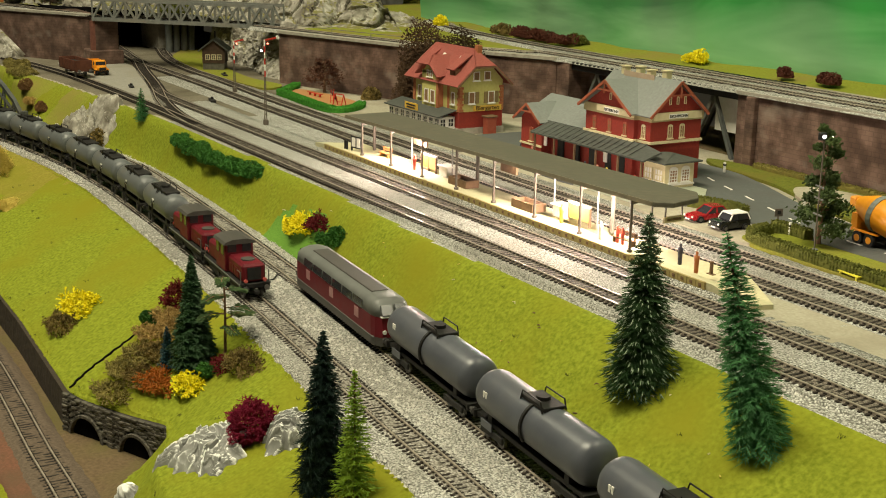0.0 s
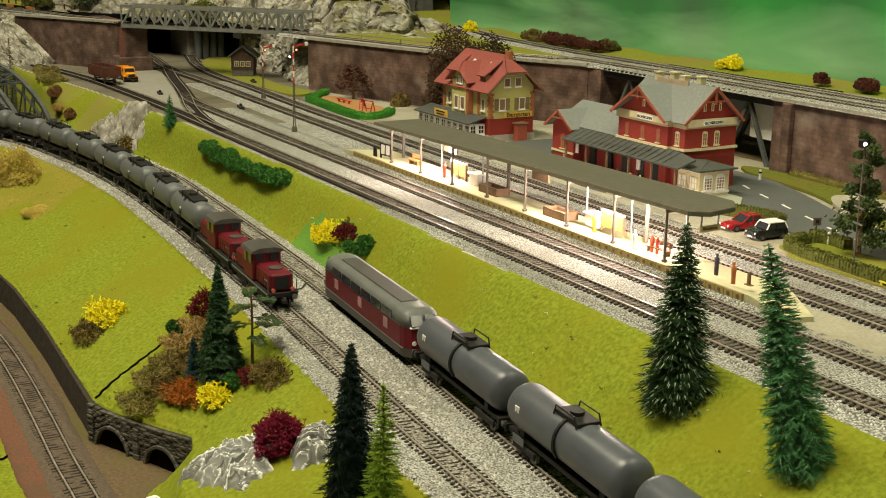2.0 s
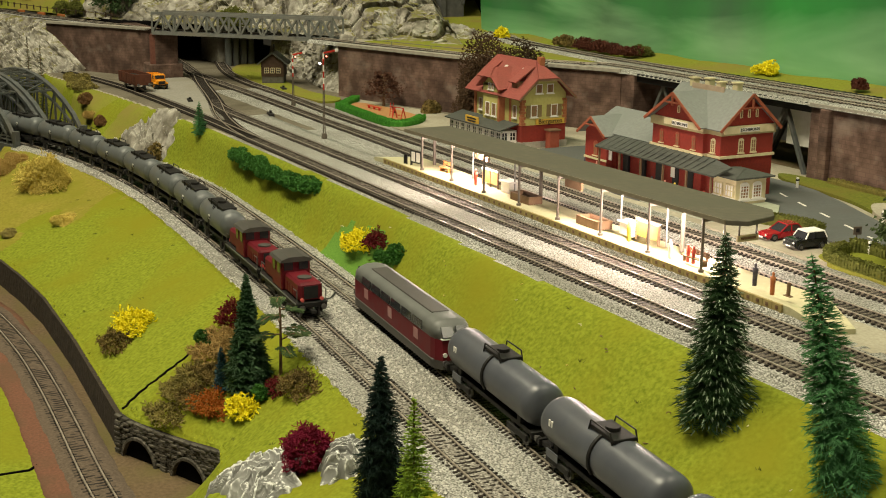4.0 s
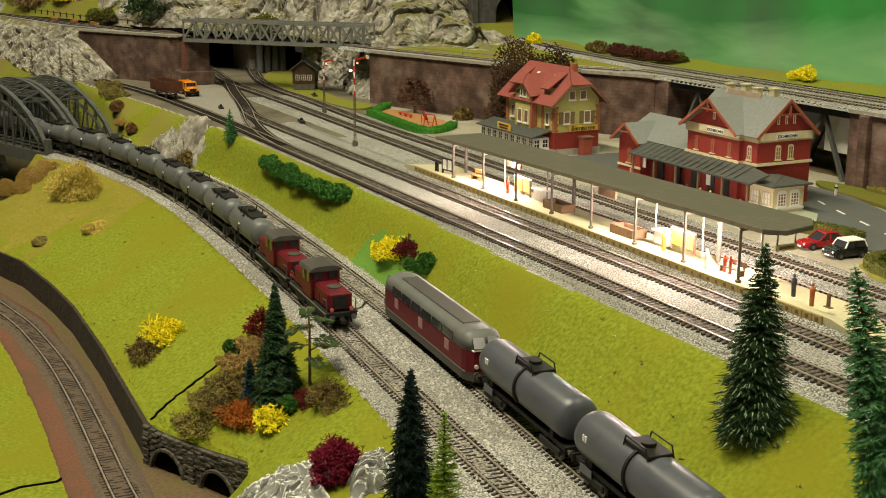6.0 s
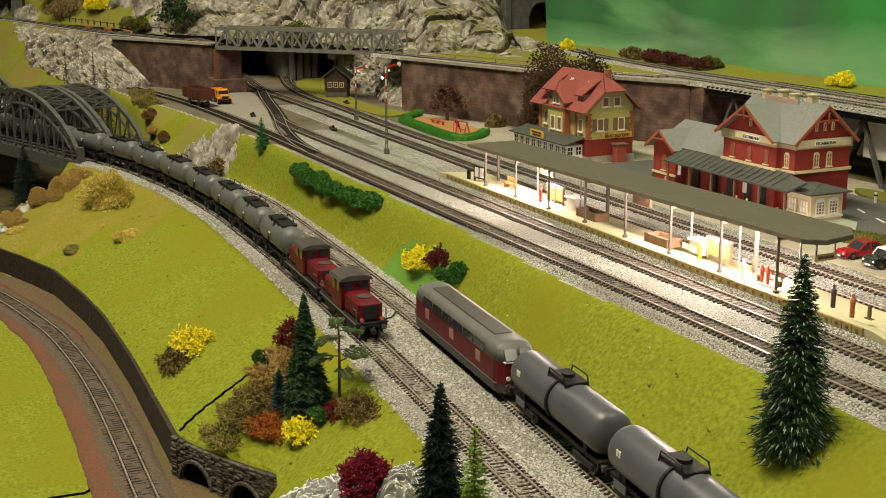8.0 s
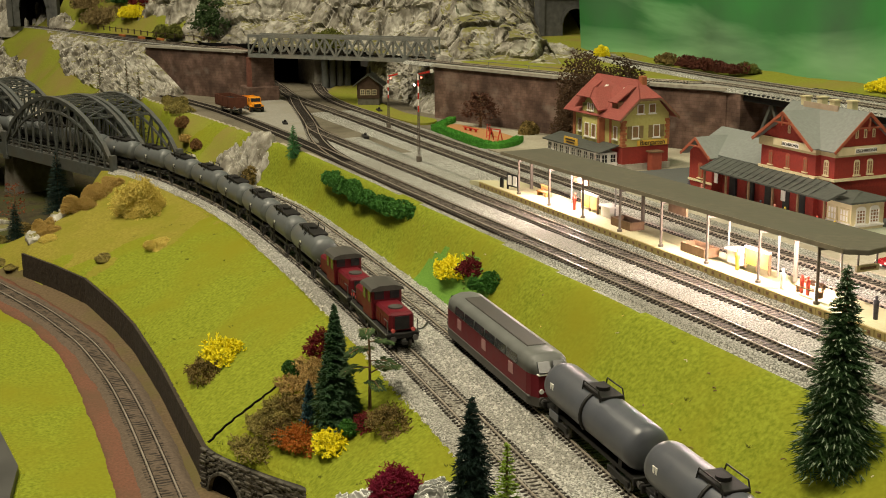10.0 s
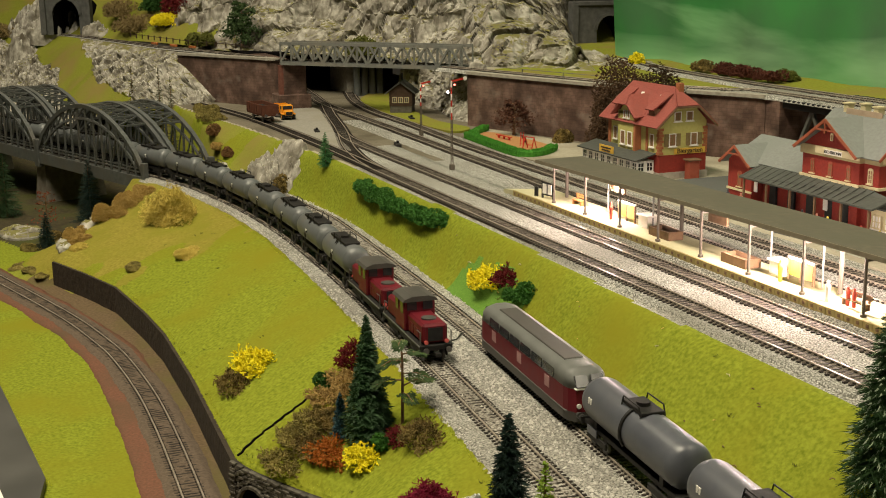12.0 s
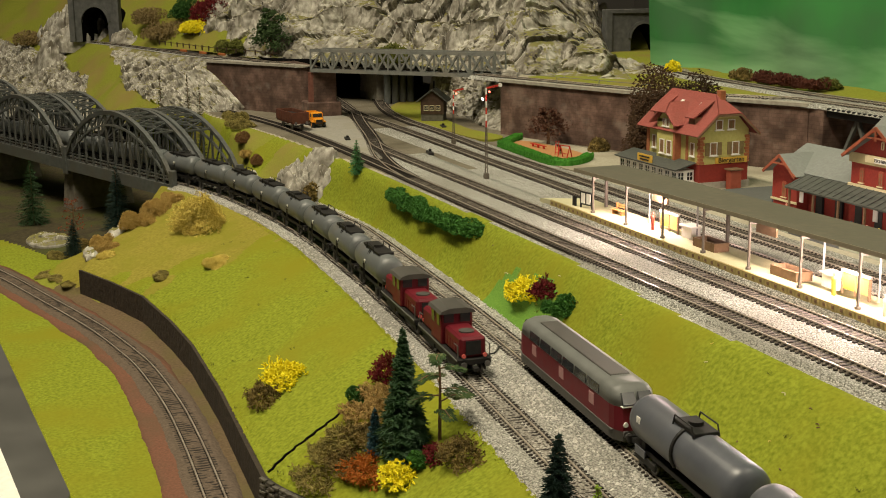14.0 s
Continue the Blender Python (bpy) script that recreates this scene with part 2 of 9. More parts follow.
def cloth_material():
    """Green cloth: broad drifting clouds, greyer patches, and pale streaks that strengthen towards the bottom."""
    m = material("green_cloth", (0.010, 0.090, 0.022), (0.045, 0.34, 0.065), 5.5, 0.85, 0.1, detail=5, c3=(0.06, 0.15, 0.07), scale3=4.5, contrast=0.16, dist=0.01)
    nt = m.node_tree
    b = nt.nodes["Principled BSDF"]
    old = b.inputs["Base Color"].links[0].from_socket
    co = nt.nodes["Texture Coordinate"]
    mp = nt.nodes.new("ShaderNodeMapping")
    mp.inputs["Scale"].default_value = (3.2, 3.2, 17.0)
    mp.inputs["Rotation"].default_value = (0, radians(4), 0)
    nt.links.new(co.outputs["Object"], mp.inputs["Vector"])
    nz = nt.nodes.new("ShaderNodeTexNoise")
    nz.inputs["Scale"].default_value, nz.inputs["Detail"].default_value, nz.inputs["Distortion"].default_value = 1.0, 5, 0.8
    nt.links.new(mp.outputs[0], nz.inputs["Vector"])
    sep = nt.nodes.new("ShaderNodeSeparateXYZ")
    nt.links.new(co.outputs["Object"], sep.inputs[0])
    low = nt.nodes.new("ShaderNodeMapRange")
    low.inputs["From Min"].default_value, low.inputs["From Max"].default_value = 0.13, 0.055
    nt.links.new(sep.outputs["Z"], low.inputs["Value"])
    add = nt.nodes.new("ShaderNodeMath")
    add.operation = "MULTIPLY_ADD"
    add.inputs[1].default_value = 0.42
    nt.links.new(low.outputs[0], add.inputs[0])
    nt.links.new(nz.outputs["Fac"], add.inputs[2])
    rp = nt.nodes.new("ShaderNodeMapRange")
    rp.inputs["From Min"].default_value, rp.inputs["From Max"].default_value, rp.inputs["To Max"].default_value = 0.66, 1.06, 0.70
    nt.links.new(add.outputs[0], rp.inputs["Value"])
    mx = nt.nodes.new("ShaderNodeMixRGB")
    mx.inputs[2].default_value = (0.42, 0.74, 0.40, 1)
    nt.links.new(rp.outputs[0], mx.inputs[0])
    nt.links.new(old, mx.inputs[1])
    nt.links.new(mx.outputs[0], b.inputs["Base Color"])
    return m


CLOTH = cloth_material()
ROOM_PAINT = material("room_paint", (0.13, 0.125, 0.115), (0.17, 0.16, 0.145), 4, 0.9, 0.05)
FASCIA = material("dark_board", (0.020, 0.020, 0.020), (0.04, 0.04, 0.038), 60, 0.5, 0.05)
BOARD_GREY = material("grey_board", (0.050, 0.049, 0.046), (0.085, 0.083, 0.078), 40, 0.5, 0.05)
GLASS = material("window_glass", (0.02, 0.022, 0.025), (0.035, 0.037, 0.04), 100, 0.12, 0.0, spec=0.6)

# ---- mesh building ----


def finish(name, bm, mats, smooth=False):
    me = bpy.data.meshes.new(name)
    bmesh.ops.recalc_face_normals(bm, faces=bm.faces)
    bm.to_mesh(me)
    bm.free()
    for m in (mats if isinstance(mats, (list, tuple)) else [mats]):
        me.materials.append(m)
    if smooth:
        for p in me.polygons:
            p.use_smooth = True
    return me


def part(name, bm, mat, parent=None, label="", smooth=False):
    ob = new(name, finish(name, bm, mat, smooth))
    if parent:
        ob.parent = parent
    if label:
        ob["label"] = label
    return ob


def from_arrays(name, verts, faces, mat, parent=None, smooth=False):
    me = bpy.data.meshes.new(name)
    me.from_pydata([tuple(map(float, v)) for v in verts], [], [tuple(map(int, f)) for f in faces])
    for m in (mat if isinstance(mat, (list, tuple)) else [mat]):
        me.materials.append(m)
    if smooth:
        me.polygons.foreach_set("use_smooth", [True] * len(me.polygons))
    me.update()
    ob = new(name, me)
    if parent:
        ob.parent = parent
    return ob


def holder(name, label, category, group="", at=None):
    ob = new(name)
    ob.empty_display_size = 0.005
    if at is not None:
        ob.matrix_basis = at
    return tagged(ob, label, category, group)


def box(bm, x0, x1, y0, y1, z0, z1, bev=0.0, mi=0):
    vs = [bm.verts.new(p) for p in ((x0, y0, z0), (x1, y0, z0), (x1, y1, z0), (x0, y1, z0), (x0, y0, z1), (x1, y0, z1), (x1, y1, z1), (x0, y1, z1))]
    fs = [bm.faces.new([vs[i] for i in q]) for q in ((3, 2, 1, 0), (4, 5, 6, 7), (0, 1, 5, 4), (1, 2, 6, 5), (2, 3, 7, 6), (3, 0, 4, 7))]
    for f in fs:
        f.material_index = mi
    if bev:
        bmesh.ops.bevel(bm, geom=list({e for f in fs for e in f.edges}), offset=bev, segments=1, affect="EDGES")
    return bm


def B(*boxes, bev=0.0):
    bm = bmesh.new()
    for b in boxes:
        box(bm, *b, bev=bev)
    return bm


def slab(bm, poly, thick, direction):
    """A polygon in space made solid along a direction."""
    d = Vector(direction) * thick
    a = [bm.verts.new(Vector(p)) for p in poly]
    b = [bm.verts.new(Vector(p) + d) for p in poly]
    bm.faces.new(a)
    bm.faces.new(b[::-1])
    n = len(a)
    for i in range(n):
        bm.faces.new((a[i], b[i], b[(i + 1) % n], a[(i + 1) % n]))
    return bm


def tube(bm, pts, r, n=6, r2=None):
    """A round bar along points, tapering from r to r2."""
    pts = [Vector(p) for p in pts]
    r2 = r if r2 is None else r2
    rings = []
    for i, p in enumerate(pts):
        d = (pts[min(i + 1, len(pts) - 1)] - pts[max(i - 1, 0)]).normalized()
        u = d.orthogonal().normalized() if i == 0 else (rings_u - d * rings_u.dot(d)).normalized()
        rings_u = u
        v = d.cross(u)
        rad = r + (r2 - r) * i / max(1, len(pts) - 1)
        rings.append([bm.verts.new(p + (u * math.cos(a) + v * math.sin(a)) * rad) for a in (2 * math.pi * k / n for k in range(n))])
    for a, b in zip(rings, rings[1:]):
        for k in range(n):
            bm.faces.new((a[k], a[(k + 1) % n], b[(k + 1) % n], b[k]))
    bm.faces.new(rings[0][::-1])
    bm.faces.new(rings[-1])
    return bm


def bar(bm, a, b, w, h=None):
    """A square bar from a to b."""
    a, b, h = Vector(a), Vector(b), h or w
    d = (b - a).normalized()
    u = d.cross(Vector((0, 0, 1)))
    u = u.normalized() if u.length > 1e-4 else Vector((1, 0, 0))
    v = d.cross(u).normalized()
    c = [(-w / 2, -h / 2), (w / 2, -h / 2), (w / 2, h / 2), (-w / 2, h / 2)]
    p = [bm.verts.new(a + u * x + v * y) for x, y in c]
    q = [bm.verts.new(b + u * x + v * y) for x, y in c]
    bm.faces.new(p)
    bm.faces.new(q[::-1])
    for k in range(4):
        bm.faces.new((p[k], q[k], q[(k + 1) % 4], p[(k + 1) % 4]))
    return bm


def curve_points(ctrl, step=0.004):
    """Evenly spaced points on a smooth curve through plan points, with headings."""
    c = np.array(ctrl, float)
    c = np.vstack([2 * c[0] - c[1], c, 2 * c[-1] - c[-2]])
    pts = []
    for i in range(1, len(c) - 2):
        for t in np.linspace(0, 1, 40, endpoint=False):
            p0, p1, p2, p3 = c[i - 1], c[i], c[i + 1], c[i + 2]
            pts.append(0.5 * (2 * p1 + (p2 - p0) * t + (2 * p0 - 5 * p1 + 4 * p2 - p3) * t * t + (3 * p1 - p0 - 3 * p2 + p3) * t ** 3))
    pts = np.array(pts + [c[-2]])
    s = np.r_[0, np.cumsum(np.hypot(*np.diff(pts[:, :2], axis=0).T))]
    u = np.arange(0, s[-1], step)
    out = np.c_[[np.interp(u, s, pts[:, k]) for k in range(2)]].T
    g = np.gradient(out, axis=0)
    return out, np.arctan2(g[:, 1], g[:, 0])


def strip(ctrl, profile, step, z):
    """Sweeps a cross-section (offset, height) along a plan curve: vertices and quads."""
    p, h = curve_points(ctrl, step)
    n = len(profile)
    verts = []
    for (x, y), a in zip(p, h):
        nx, ny = -math.sin(a), math.cos(a)
        verts += [(x + nx * o, y + ny * o, z + dz) for o, dz in profile]
    faces = [(i * n + k, (i + 1) * n + k, (i + 1) * n + k + 1, i * n + k + 1) for i in range(len(p) - 1) for k in range(n - 1)]
    return verts, faces


def fnoise(x, y, seed, scale):
    """Smooth random waves, about -1 to 1, over arrays."""
    r = np.random.RandomState(seed)
    out = np.zeros_like(x)
    for k in range(7):
        a, f = r.uniform(0, 6.283), scale * r.uniform(0.6, 1.8)
        out += np.sin(x * f * math.cos(a) + y * f * math.sin(a) + r.uniform(0, 6.283))
    return out / 3.5


# ---- plan ----
Z_F, Z_L, Z_U = -0.034, -0.088, 0.0455
GAUGE = 0.009
TRACK_A = [(-0.90, 0.3145), (-0.6, 0.3145), (-0.3, 0.3145), (0.1, 0.3145)]
TRACK_B = [(-1.13, 0.359), (-1.075, 0.3475), (-1.0, 0.345), (-0.9, 0.3448), (-0.6, 0.3445), (0.1, 0.3445)]
TRACK_C = [(-1.75, 0.47), (-1.464, 0.427), (-1.341, 0.409), (-1.2, 0.406), (-1.1, 0.404), (-0.966, 0.400), (-0.863, 0.398), (-0.6, 0.391), (-0.3, 0.3895), (0.1, 0.3895)]
TRACK_D = [(-1.75, 0.55), (-1.475, 0.478), (-1.35, 0.447), (-1.25, 0.434), (-1.142, 0.431), (-1.019, 0.4245), (-0.9, 0.4215), (-0.6, 0.4195), (-0.3, 0.4165), (0.1, 0.4145)]
TRACK_E = [(-1.42, 0.286), (-1.33, 0.300), (-1.227, 0.310), (-1.05, 0.3150), (-0.9, 0.3145)]
TRACK_F = [(-1.34, 0.4085), (-1.25, 0.386), (-1.13, 0.359), (-1.03, 0.333), (-0.96, 0.320), (-0.9, 0.3145)]
TRACK_L = [(-1.95, -0.075), (-1.46, 0.092), (-1.15, 0.1965), (-1.008, 0.225), (-0.88, 0.234), (-0.76, 0.232), (-0.68, 0.228), (-0.56, 0.220), (-0.40, 0.206), (-0.31, 0.199), (-0.05, 0.177)]
TRACK_R = [(-1.95, -0.042), (-1.46, 0.125), (-1.15, 0.232), (-1.032, 0.263), (-0.926, 0.274), (-0.868, 0.274), (-0.711, 0.2655), (-0.592, 0.257), (-0.5, 0.249), (-0.413, 0.2405), (-0.298, 0.229), (-0.05, 0.204)]
TRACK_LOW = [(-1.32, -0.050), (-1.16, 0.008), (-1.068, 0.038), (-1.0013, 0.0570), (-0.9283, 0.0775), (-0.8828, 0.0890), (-0.8336, 0.0985), (-0.789, 0.1050), (-0.72, 0.1090), (-0.658, 0.1088), (-0.594, 0.1065), (-0.53, 0.1035), (-0.46, 0.1015), (-0.3, 0.092), (-0.15, 0.078)]
TRACK_U1 = [(-1.175, 0.482), (-1.06, 0.514), (-0.966, 0.542), (-0.90, 0.572), (-0.86, 0.592), (-0.8, 0.609), (-0.3, 0.606), (0.1, 0.60)]
TRACK_U2 = [(-1.42, 0.788), (-1.373, 0.775), (-1.30, 0.745), (-1.22, 0.708), (-1.1, 0.664), (-0.95, 0.643), (-0.8, 0.637), (-0.3, 0.632), (0.1, 0.626)]
WALL_LINE = [(-1.0, 0.0868), (-0.9528, 0.1036), (-0.9, 0.1190), (-0.8262, 0.1265), (-0.7709, 0.1295), (-0.6805, 0.1282), (-0.5540, 0.1222)]


def along(ctrl, x):
    p, _ = curve_points(ctrl, 0.004)
    o = np.argsort(p[:, 0])
    return np.interp(x, p[o, 0], p[o, 1])


def wall_y(X):
    return np.interp(X, [-1.45, -1.25, -1.1, -1.0, -0.9528, -0.9, -0.8262, -0.7709, -0.6805, -0.5535, -0.492, -0.470, -0.43, -0.3, 0.1],
                     [0.27, 0.195, 0.115, 0.0868, 0.1036, 0.1190, 0.1265, 0.1295, 0.1282, 0.1228, 0.1500, 0.1440, 0.126, 0.105, 0.08])


def board_y(X):
    return np.minimum(np.interp(X, [-2.4, -0.605, -0.57, 0.15], [-0.0897, 0.0449, 0.038, 0.038]), wall_y(X) - 0.02)


def foot_z(X):
    return Z_L + 0.0185 + np.clip((X + 0.60) * 0.05, 0, 0.02) * (X < -0.3) - np.interp(X, [-0.56, -0.545, -0.48, -0.44], [0, 0.0025, 0.0035, 0])


def height(X, Y):
    """The ground's height over the plan."""
    yr = along(TRACK_R, X)
    yl = along(TRACK_L, X)
    yw = wall_y(X)
    bank = np.interp(X, [-1.4, -1.2, -1.05, -0.95, -0.75, -0.65, -0.5, 0.1], [0.262, 0.284, 0.296, 0.302, 0.305, 0.3035, 0.297, 0.2975])
    wob = fnoise(X, Y, 3, 45) * 0.0007
    yw = yw + 0.0004 * (X < -0.447)
    foot = foot_z(X)
    z = np.full_like(X, Z_L)
    # lower grass between the wall and the left track, a little hollow in the middle
    s = np.clip((Y - yw - 0.002) / np.maximum(0.012, (yl - 0.017) - yw - 0.002), 0, 1)
    g = foot + (Z_F - 0.0026 - foot) * (s ** 0.9) + wob * (s * (1 - s) * 4)
    z = np.where(Y > yw + 0.001, g, z)
    mound = np.clip((Y - yw + 0.030) / 0.031, 0, 1) ** 1.6
    z = np.where((X > -0.492) & (Y <= yw + 0.001), Z_L + (foot - Z_L) * mound * np.clip((X + 0.492) / 0.018, 0, 1), z)
    # past the end of the low wall the slope runs down into the valley
    y0 = np.maximum(yw - 0.050, along(TRACK_LOW, X) + 0.017)
    side = np.clip((Y - y0) / np.maximum(0.004, yw + 0.0015 - y0), 0, 1) ** 1.3
    z = np.where((X < -1.004) & (Y <= yw + 0.0015), Z_L + (foot - Z_L) * side * np.clip((-1.004 - X) / 0.012, 0, 1), z)
    z = np.where(Y > yl - 0.017, np.maximum(Z_F - 0.0040, Z_F - 0.0026 - (Y - yl + 0.017) * 0.5), z)
    # under the arch bridges the ground lies low
    gap = np.clip((-1.165 - X) / 0.03, 0, 1) * np.clip((0.262 - Y) / 0.03, 0, 1)
    s2 = np.clip((Y - yr - 0.012) / np.maximum(0.012, bank - yr - 0.012), 0, 1)
    ramp = s2 * s2 * (3 - 2 * s2) * 0.6 + s2 * 0.4
    z = np.where(Y > yr + 0.012, Z_F - 0.002 + (-0.0026 - Z_F + 0.002) * ramp + wob * 4 * s2 * (1 - s2), z)
    z = np.where(Y > bank, -0.0026, z)
    z = z * (1 - gap) + (Z_L + 0.0) * gap
    return z

# ---- room that closes the place ----
RX0, RX1, RY0, RY1, RZ0, RZ1 = -3.4, 2.2, -2.4, 1.9, -0.95, 1.55
tagged(part("floor", B((RX0, RX1, RY0, RY1, RZ0 - 0.1, RZ0)), ROOM_PAINT), "grey painted room floor under the layout", "floor", kind="structure")
tagged(part("ceiling", B((RX0, RX1, RY0, RY1, RZ1, RZ1 + 0.1)), ROOM_PAINT), "plain pale room ceiling above the layout", "ceiling", kind="structure")
for nm, q in (("wall_north", (RX0 - 0.1, RX1 + 0.1, RY1, RY1 + 0.1)), ("wall_south", (RX0 - 0.1, RX1 + 0.1, RY0 - 0.1, RY0)),
              ("wall_west", (RX0 - 0.1, RX0, RY0, RY1)), ("wall_east", (RX1, RX1 + 0.1, RY0, RY1))):
    tagged(part(nm, B((*q, RZ0, RZ1)), ROOM_PAINT), "plain painted wall of the exhibition room", "wall", kind="structure")

# ---- the ground sheet ----
xs = np.unique(np.r_[np.arange(-2.4, -1.3, 0.012), np.arange(-1.3, -0.75, 0.0025), np.arange(-0.75, -0.15, 0.0035), np.arange(-0.15, 0.16, 0.02)].round(4))
ys = np.unique(np.r_[np.arange(0.03, 0.16, 0.002), 0.1212, 0.1216, np.arange(0.16, 0.31, 0.003), np.arange(0.31, 0.62, 0.01)].round(4))
GX, GY = np.meshgrid(xs, ys)
# the rows of the sheet follow the front board and the low wall
y_lo, y_wall = board_y(GX) - 0.002, wall_y(GX)
GY = np.where(GY < 0.12, y_lo + (GY - 0.03) / 0.09 * (y_wall - y_lo), np.where(GY < 0.1235, y_wall + GY - 0.12, np.where(GY < 0.31, y_wall + 0.0035 + (GY - 0.1235) / 0.1865 * (0.31 - y_wall - 0.0035), GY)))
GZ = height(GX, GY)
lumps = fnoise(GX, GY, 11, 240) * 0.00020 + fnoise(GX, GY, 12, 600) * 0.00008
GZ = GZ + lumps * (GZ < -0.004)
nx_, ny_ = len(xs), len(ys)
verts = np.c_[GX.ravel(), GY.ravel(), GZ.ravel()]
idx = np.arange(nx_ * ny_).reshape(ny_, nx_)
faces = np.c_[idx[:-1, :-1].ravel(), idx[:-1, 1:].ravel(), idx[1:, 1:].ravel(), idx[1:, :-1].ravel()]
GRASS_TAN = material("grass_tan", (0.185, 0.162, 0.022), (0.305, 0.262, 0.050), 420, 0.95, 0.5, c3=(0.21, 0.20, 0.025), scale3=24, spec=0.05)
# valley floor under the arch bridges: their shade is put into a darker earth colour
VALLEY_SHADE = material("valley_shaded_earth", (0.030, 0.026, 0.016), (0.075, 0.062, 0.034), 300, 0.95, 0.6, c3=(0.06, 0.065, 0.02), scale3=30, spec=0.1)
THROAT = material("dirty_gravel", (0.12, 0.105, 0.078), (0.23, 0.205, 0.155), 600, 0.95, 0.4, c3=(0.10, 0.085, 0.06), scale3=20, spec=0.1)
ground = from_arrays("ground", verts, faces, [GRASS, EARTH, RED_BED, SAND, GRASS_DULL, GRASS_FRESH, THROAT, VALLEY_SHADE, BALLAST, GRASS_TAN], smooth=True)
cx, cy, cz = (verts[faces].mean(1)[:, k] for k in range(3))
low_y = along(TRACK_LOW, cx) + fnoise(cx, cy, 5, 60) * 0.003
slot = np.zeros(len(faces), int)
low = cz < Z_L + 0.004
slot[low & (cy > low_y + 0.004)] = 1
slot[low & (cy > low_y + 0.011)] = 1
slot[low & (cy < low_y - 0.019)] = 0
slot[low & (cx + fnoise(cx, cy, 37, 60) * 0.03 < -1.0) & (cy > low_y + 0.008)] = 4
slot[low & (cx < -1.06) & (cy > low_y + 0.010)] = 0
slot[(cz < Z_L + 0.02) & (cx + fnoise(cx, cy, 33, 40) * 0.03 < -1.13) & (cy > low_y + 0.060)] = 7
bank_y = np.interp(cx, [-1.4, -1.2, -1.05, -0.95, -0.75, -0.65, -0.5, 0.1], [0.262, 0.284, 0.296, 0.302, 0.305, 0.3035, 0.297, 0.2975])
slot[(cx + fnoise(cx, cy, 38, 25) * 0.08 < -1.10) & (~low) & (cy > 0.25) & (cy < bank_y) & (fnoise(cx, cy, 39, 55) > -0.2)] = 4
slot[cy > bank_y + 0.001] = 3
slot[(cy > bank_y + 0.004) & (cx + fnoise(cx, cy, 31, 50) * 0.04 < -0.93)] = 6
slot[(cy > bank_y + 0.001) & (cx > -0.93) & (cy < 0.440)] = 8
slot[(cx + fnoise(cx, cy, 35, 28) * 0.05 + fnoise(cx, cy, 36, 110) * 0.02 < -0.920) & (~low) & (cy < 0.22)] = 9
slot[(np.hypot((cx + 0.625) / 3.4, cy - 0.2740 - (cx + 0.6) * -0.09) + fnoise(cx, cy, 41, 160) * 0.0015 < 0.0155) & (cy > along(TRACK_R, cx) + 0.012)] = 5
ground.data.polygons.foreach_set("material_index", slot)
tagged(ground, "sculpted layout ground with olive flocked grass and brown earth", "ground", kind="structure")

# the dark board along the layout's front edge, and a white paper sheet outside it
tagged(part("front_board", slab(bmesh.new(), [(-2.4, -0.0897, Z_L + 0.0042), (-0.605, 0.0449, Z_L + 0.0042), (-0.57, 0.038, Z_L + 0.0042), (0.15, 0.038, Z_L + 0.0042), (0.15, -0.020, Z_L + 0.0042), (-2.4, -0.12125, Z_L + 0.0042)], 0.12, (0, 0, -1)), BOARD_GREY), "dark grey board edging the front of the layout", "edge board", kind="structure")
tagged(part("table_top", B((-2.6, 0.15, 0.0455, 1.0, Z_L - 0.14, Z_L - 0.10)), FASCIA), "dark table under the layout", "table", kind="structure")

# ---- tracks ----
SLEEPER_BM = B((-0.00065, 0.00065, -0.0074, 0.0074, -0.0019, -0.0008), bev=0.00015)
for sy in (-GAUGE / 2, GAUGE / 2):
    box(SLEEPER_BM, -0.0006, 0.0006, sy - 0.0011, sy + 0.0011, -0.0008, -0.0004)
SLEEPER_ME = finish("sleeper", SLEEPER_BM, SLEEPER)
sl_v = np.array([v.co[:] for v in SLEEPER_ME.vertices])
sl_f = [list(p.vertices) for p in SLEEPER_ME.polygons]


def track(ctrl, z, label, x0=-9, x1=9, single=(-9, 9), pitch=0.0031, dark=False):
    tr = holder("railway_track", label, "railway track")
    tr["kind"] = "structure"
    for side in (-1, 1):
        o = side * GAUGE / 2
        prof = [(o - 0.0004, -0.0012), (o - 0.00045, -0.0002), (o - 0.0003, 0), (o + 0.0003, 0), (o + 0.00045, -0.0002), (o + 0.0004, -0.0012)]
        v, f = strip(ctrl, prof, 0.006, z)
        from_arrays("rail", v, f, STEEL, tr)
    p, h = curve_points(ctrl, pitch)
    rest_v, rest_f, count = [], [], 0
    for (x, y), a in zip(p, h):
        if not x0 <= x <= x1:
            continue
        if single[0] <= x <= single[1] and count < 300:
            ob = new("sleeper", SLEEPER_ME)
            ob.parent = tr
            ob.matrix_basis = pose(x, y, z, 0, 0, math.degrees(a) + random.uniform(-0.6, 0.6))
            count += 1
        else:
            c, s = math.cos(a), math.sin(a)
            q = sl_v @ np.array([[c, s, 0], [-s, c, 0], [0, 0, 1]]) + (x, y, z)
            n = len(rest_v) * len(sl_v)
            rest_v.append(q)
            rest_f += [[i + n for i in f] for f in sl_f]
    if rest_v:
        ob = from_arrays("sleepers", np.vstack(rest_v), rest_f, SLEEPER, tr)
        ob["kind"] = "stuff"
    return tr


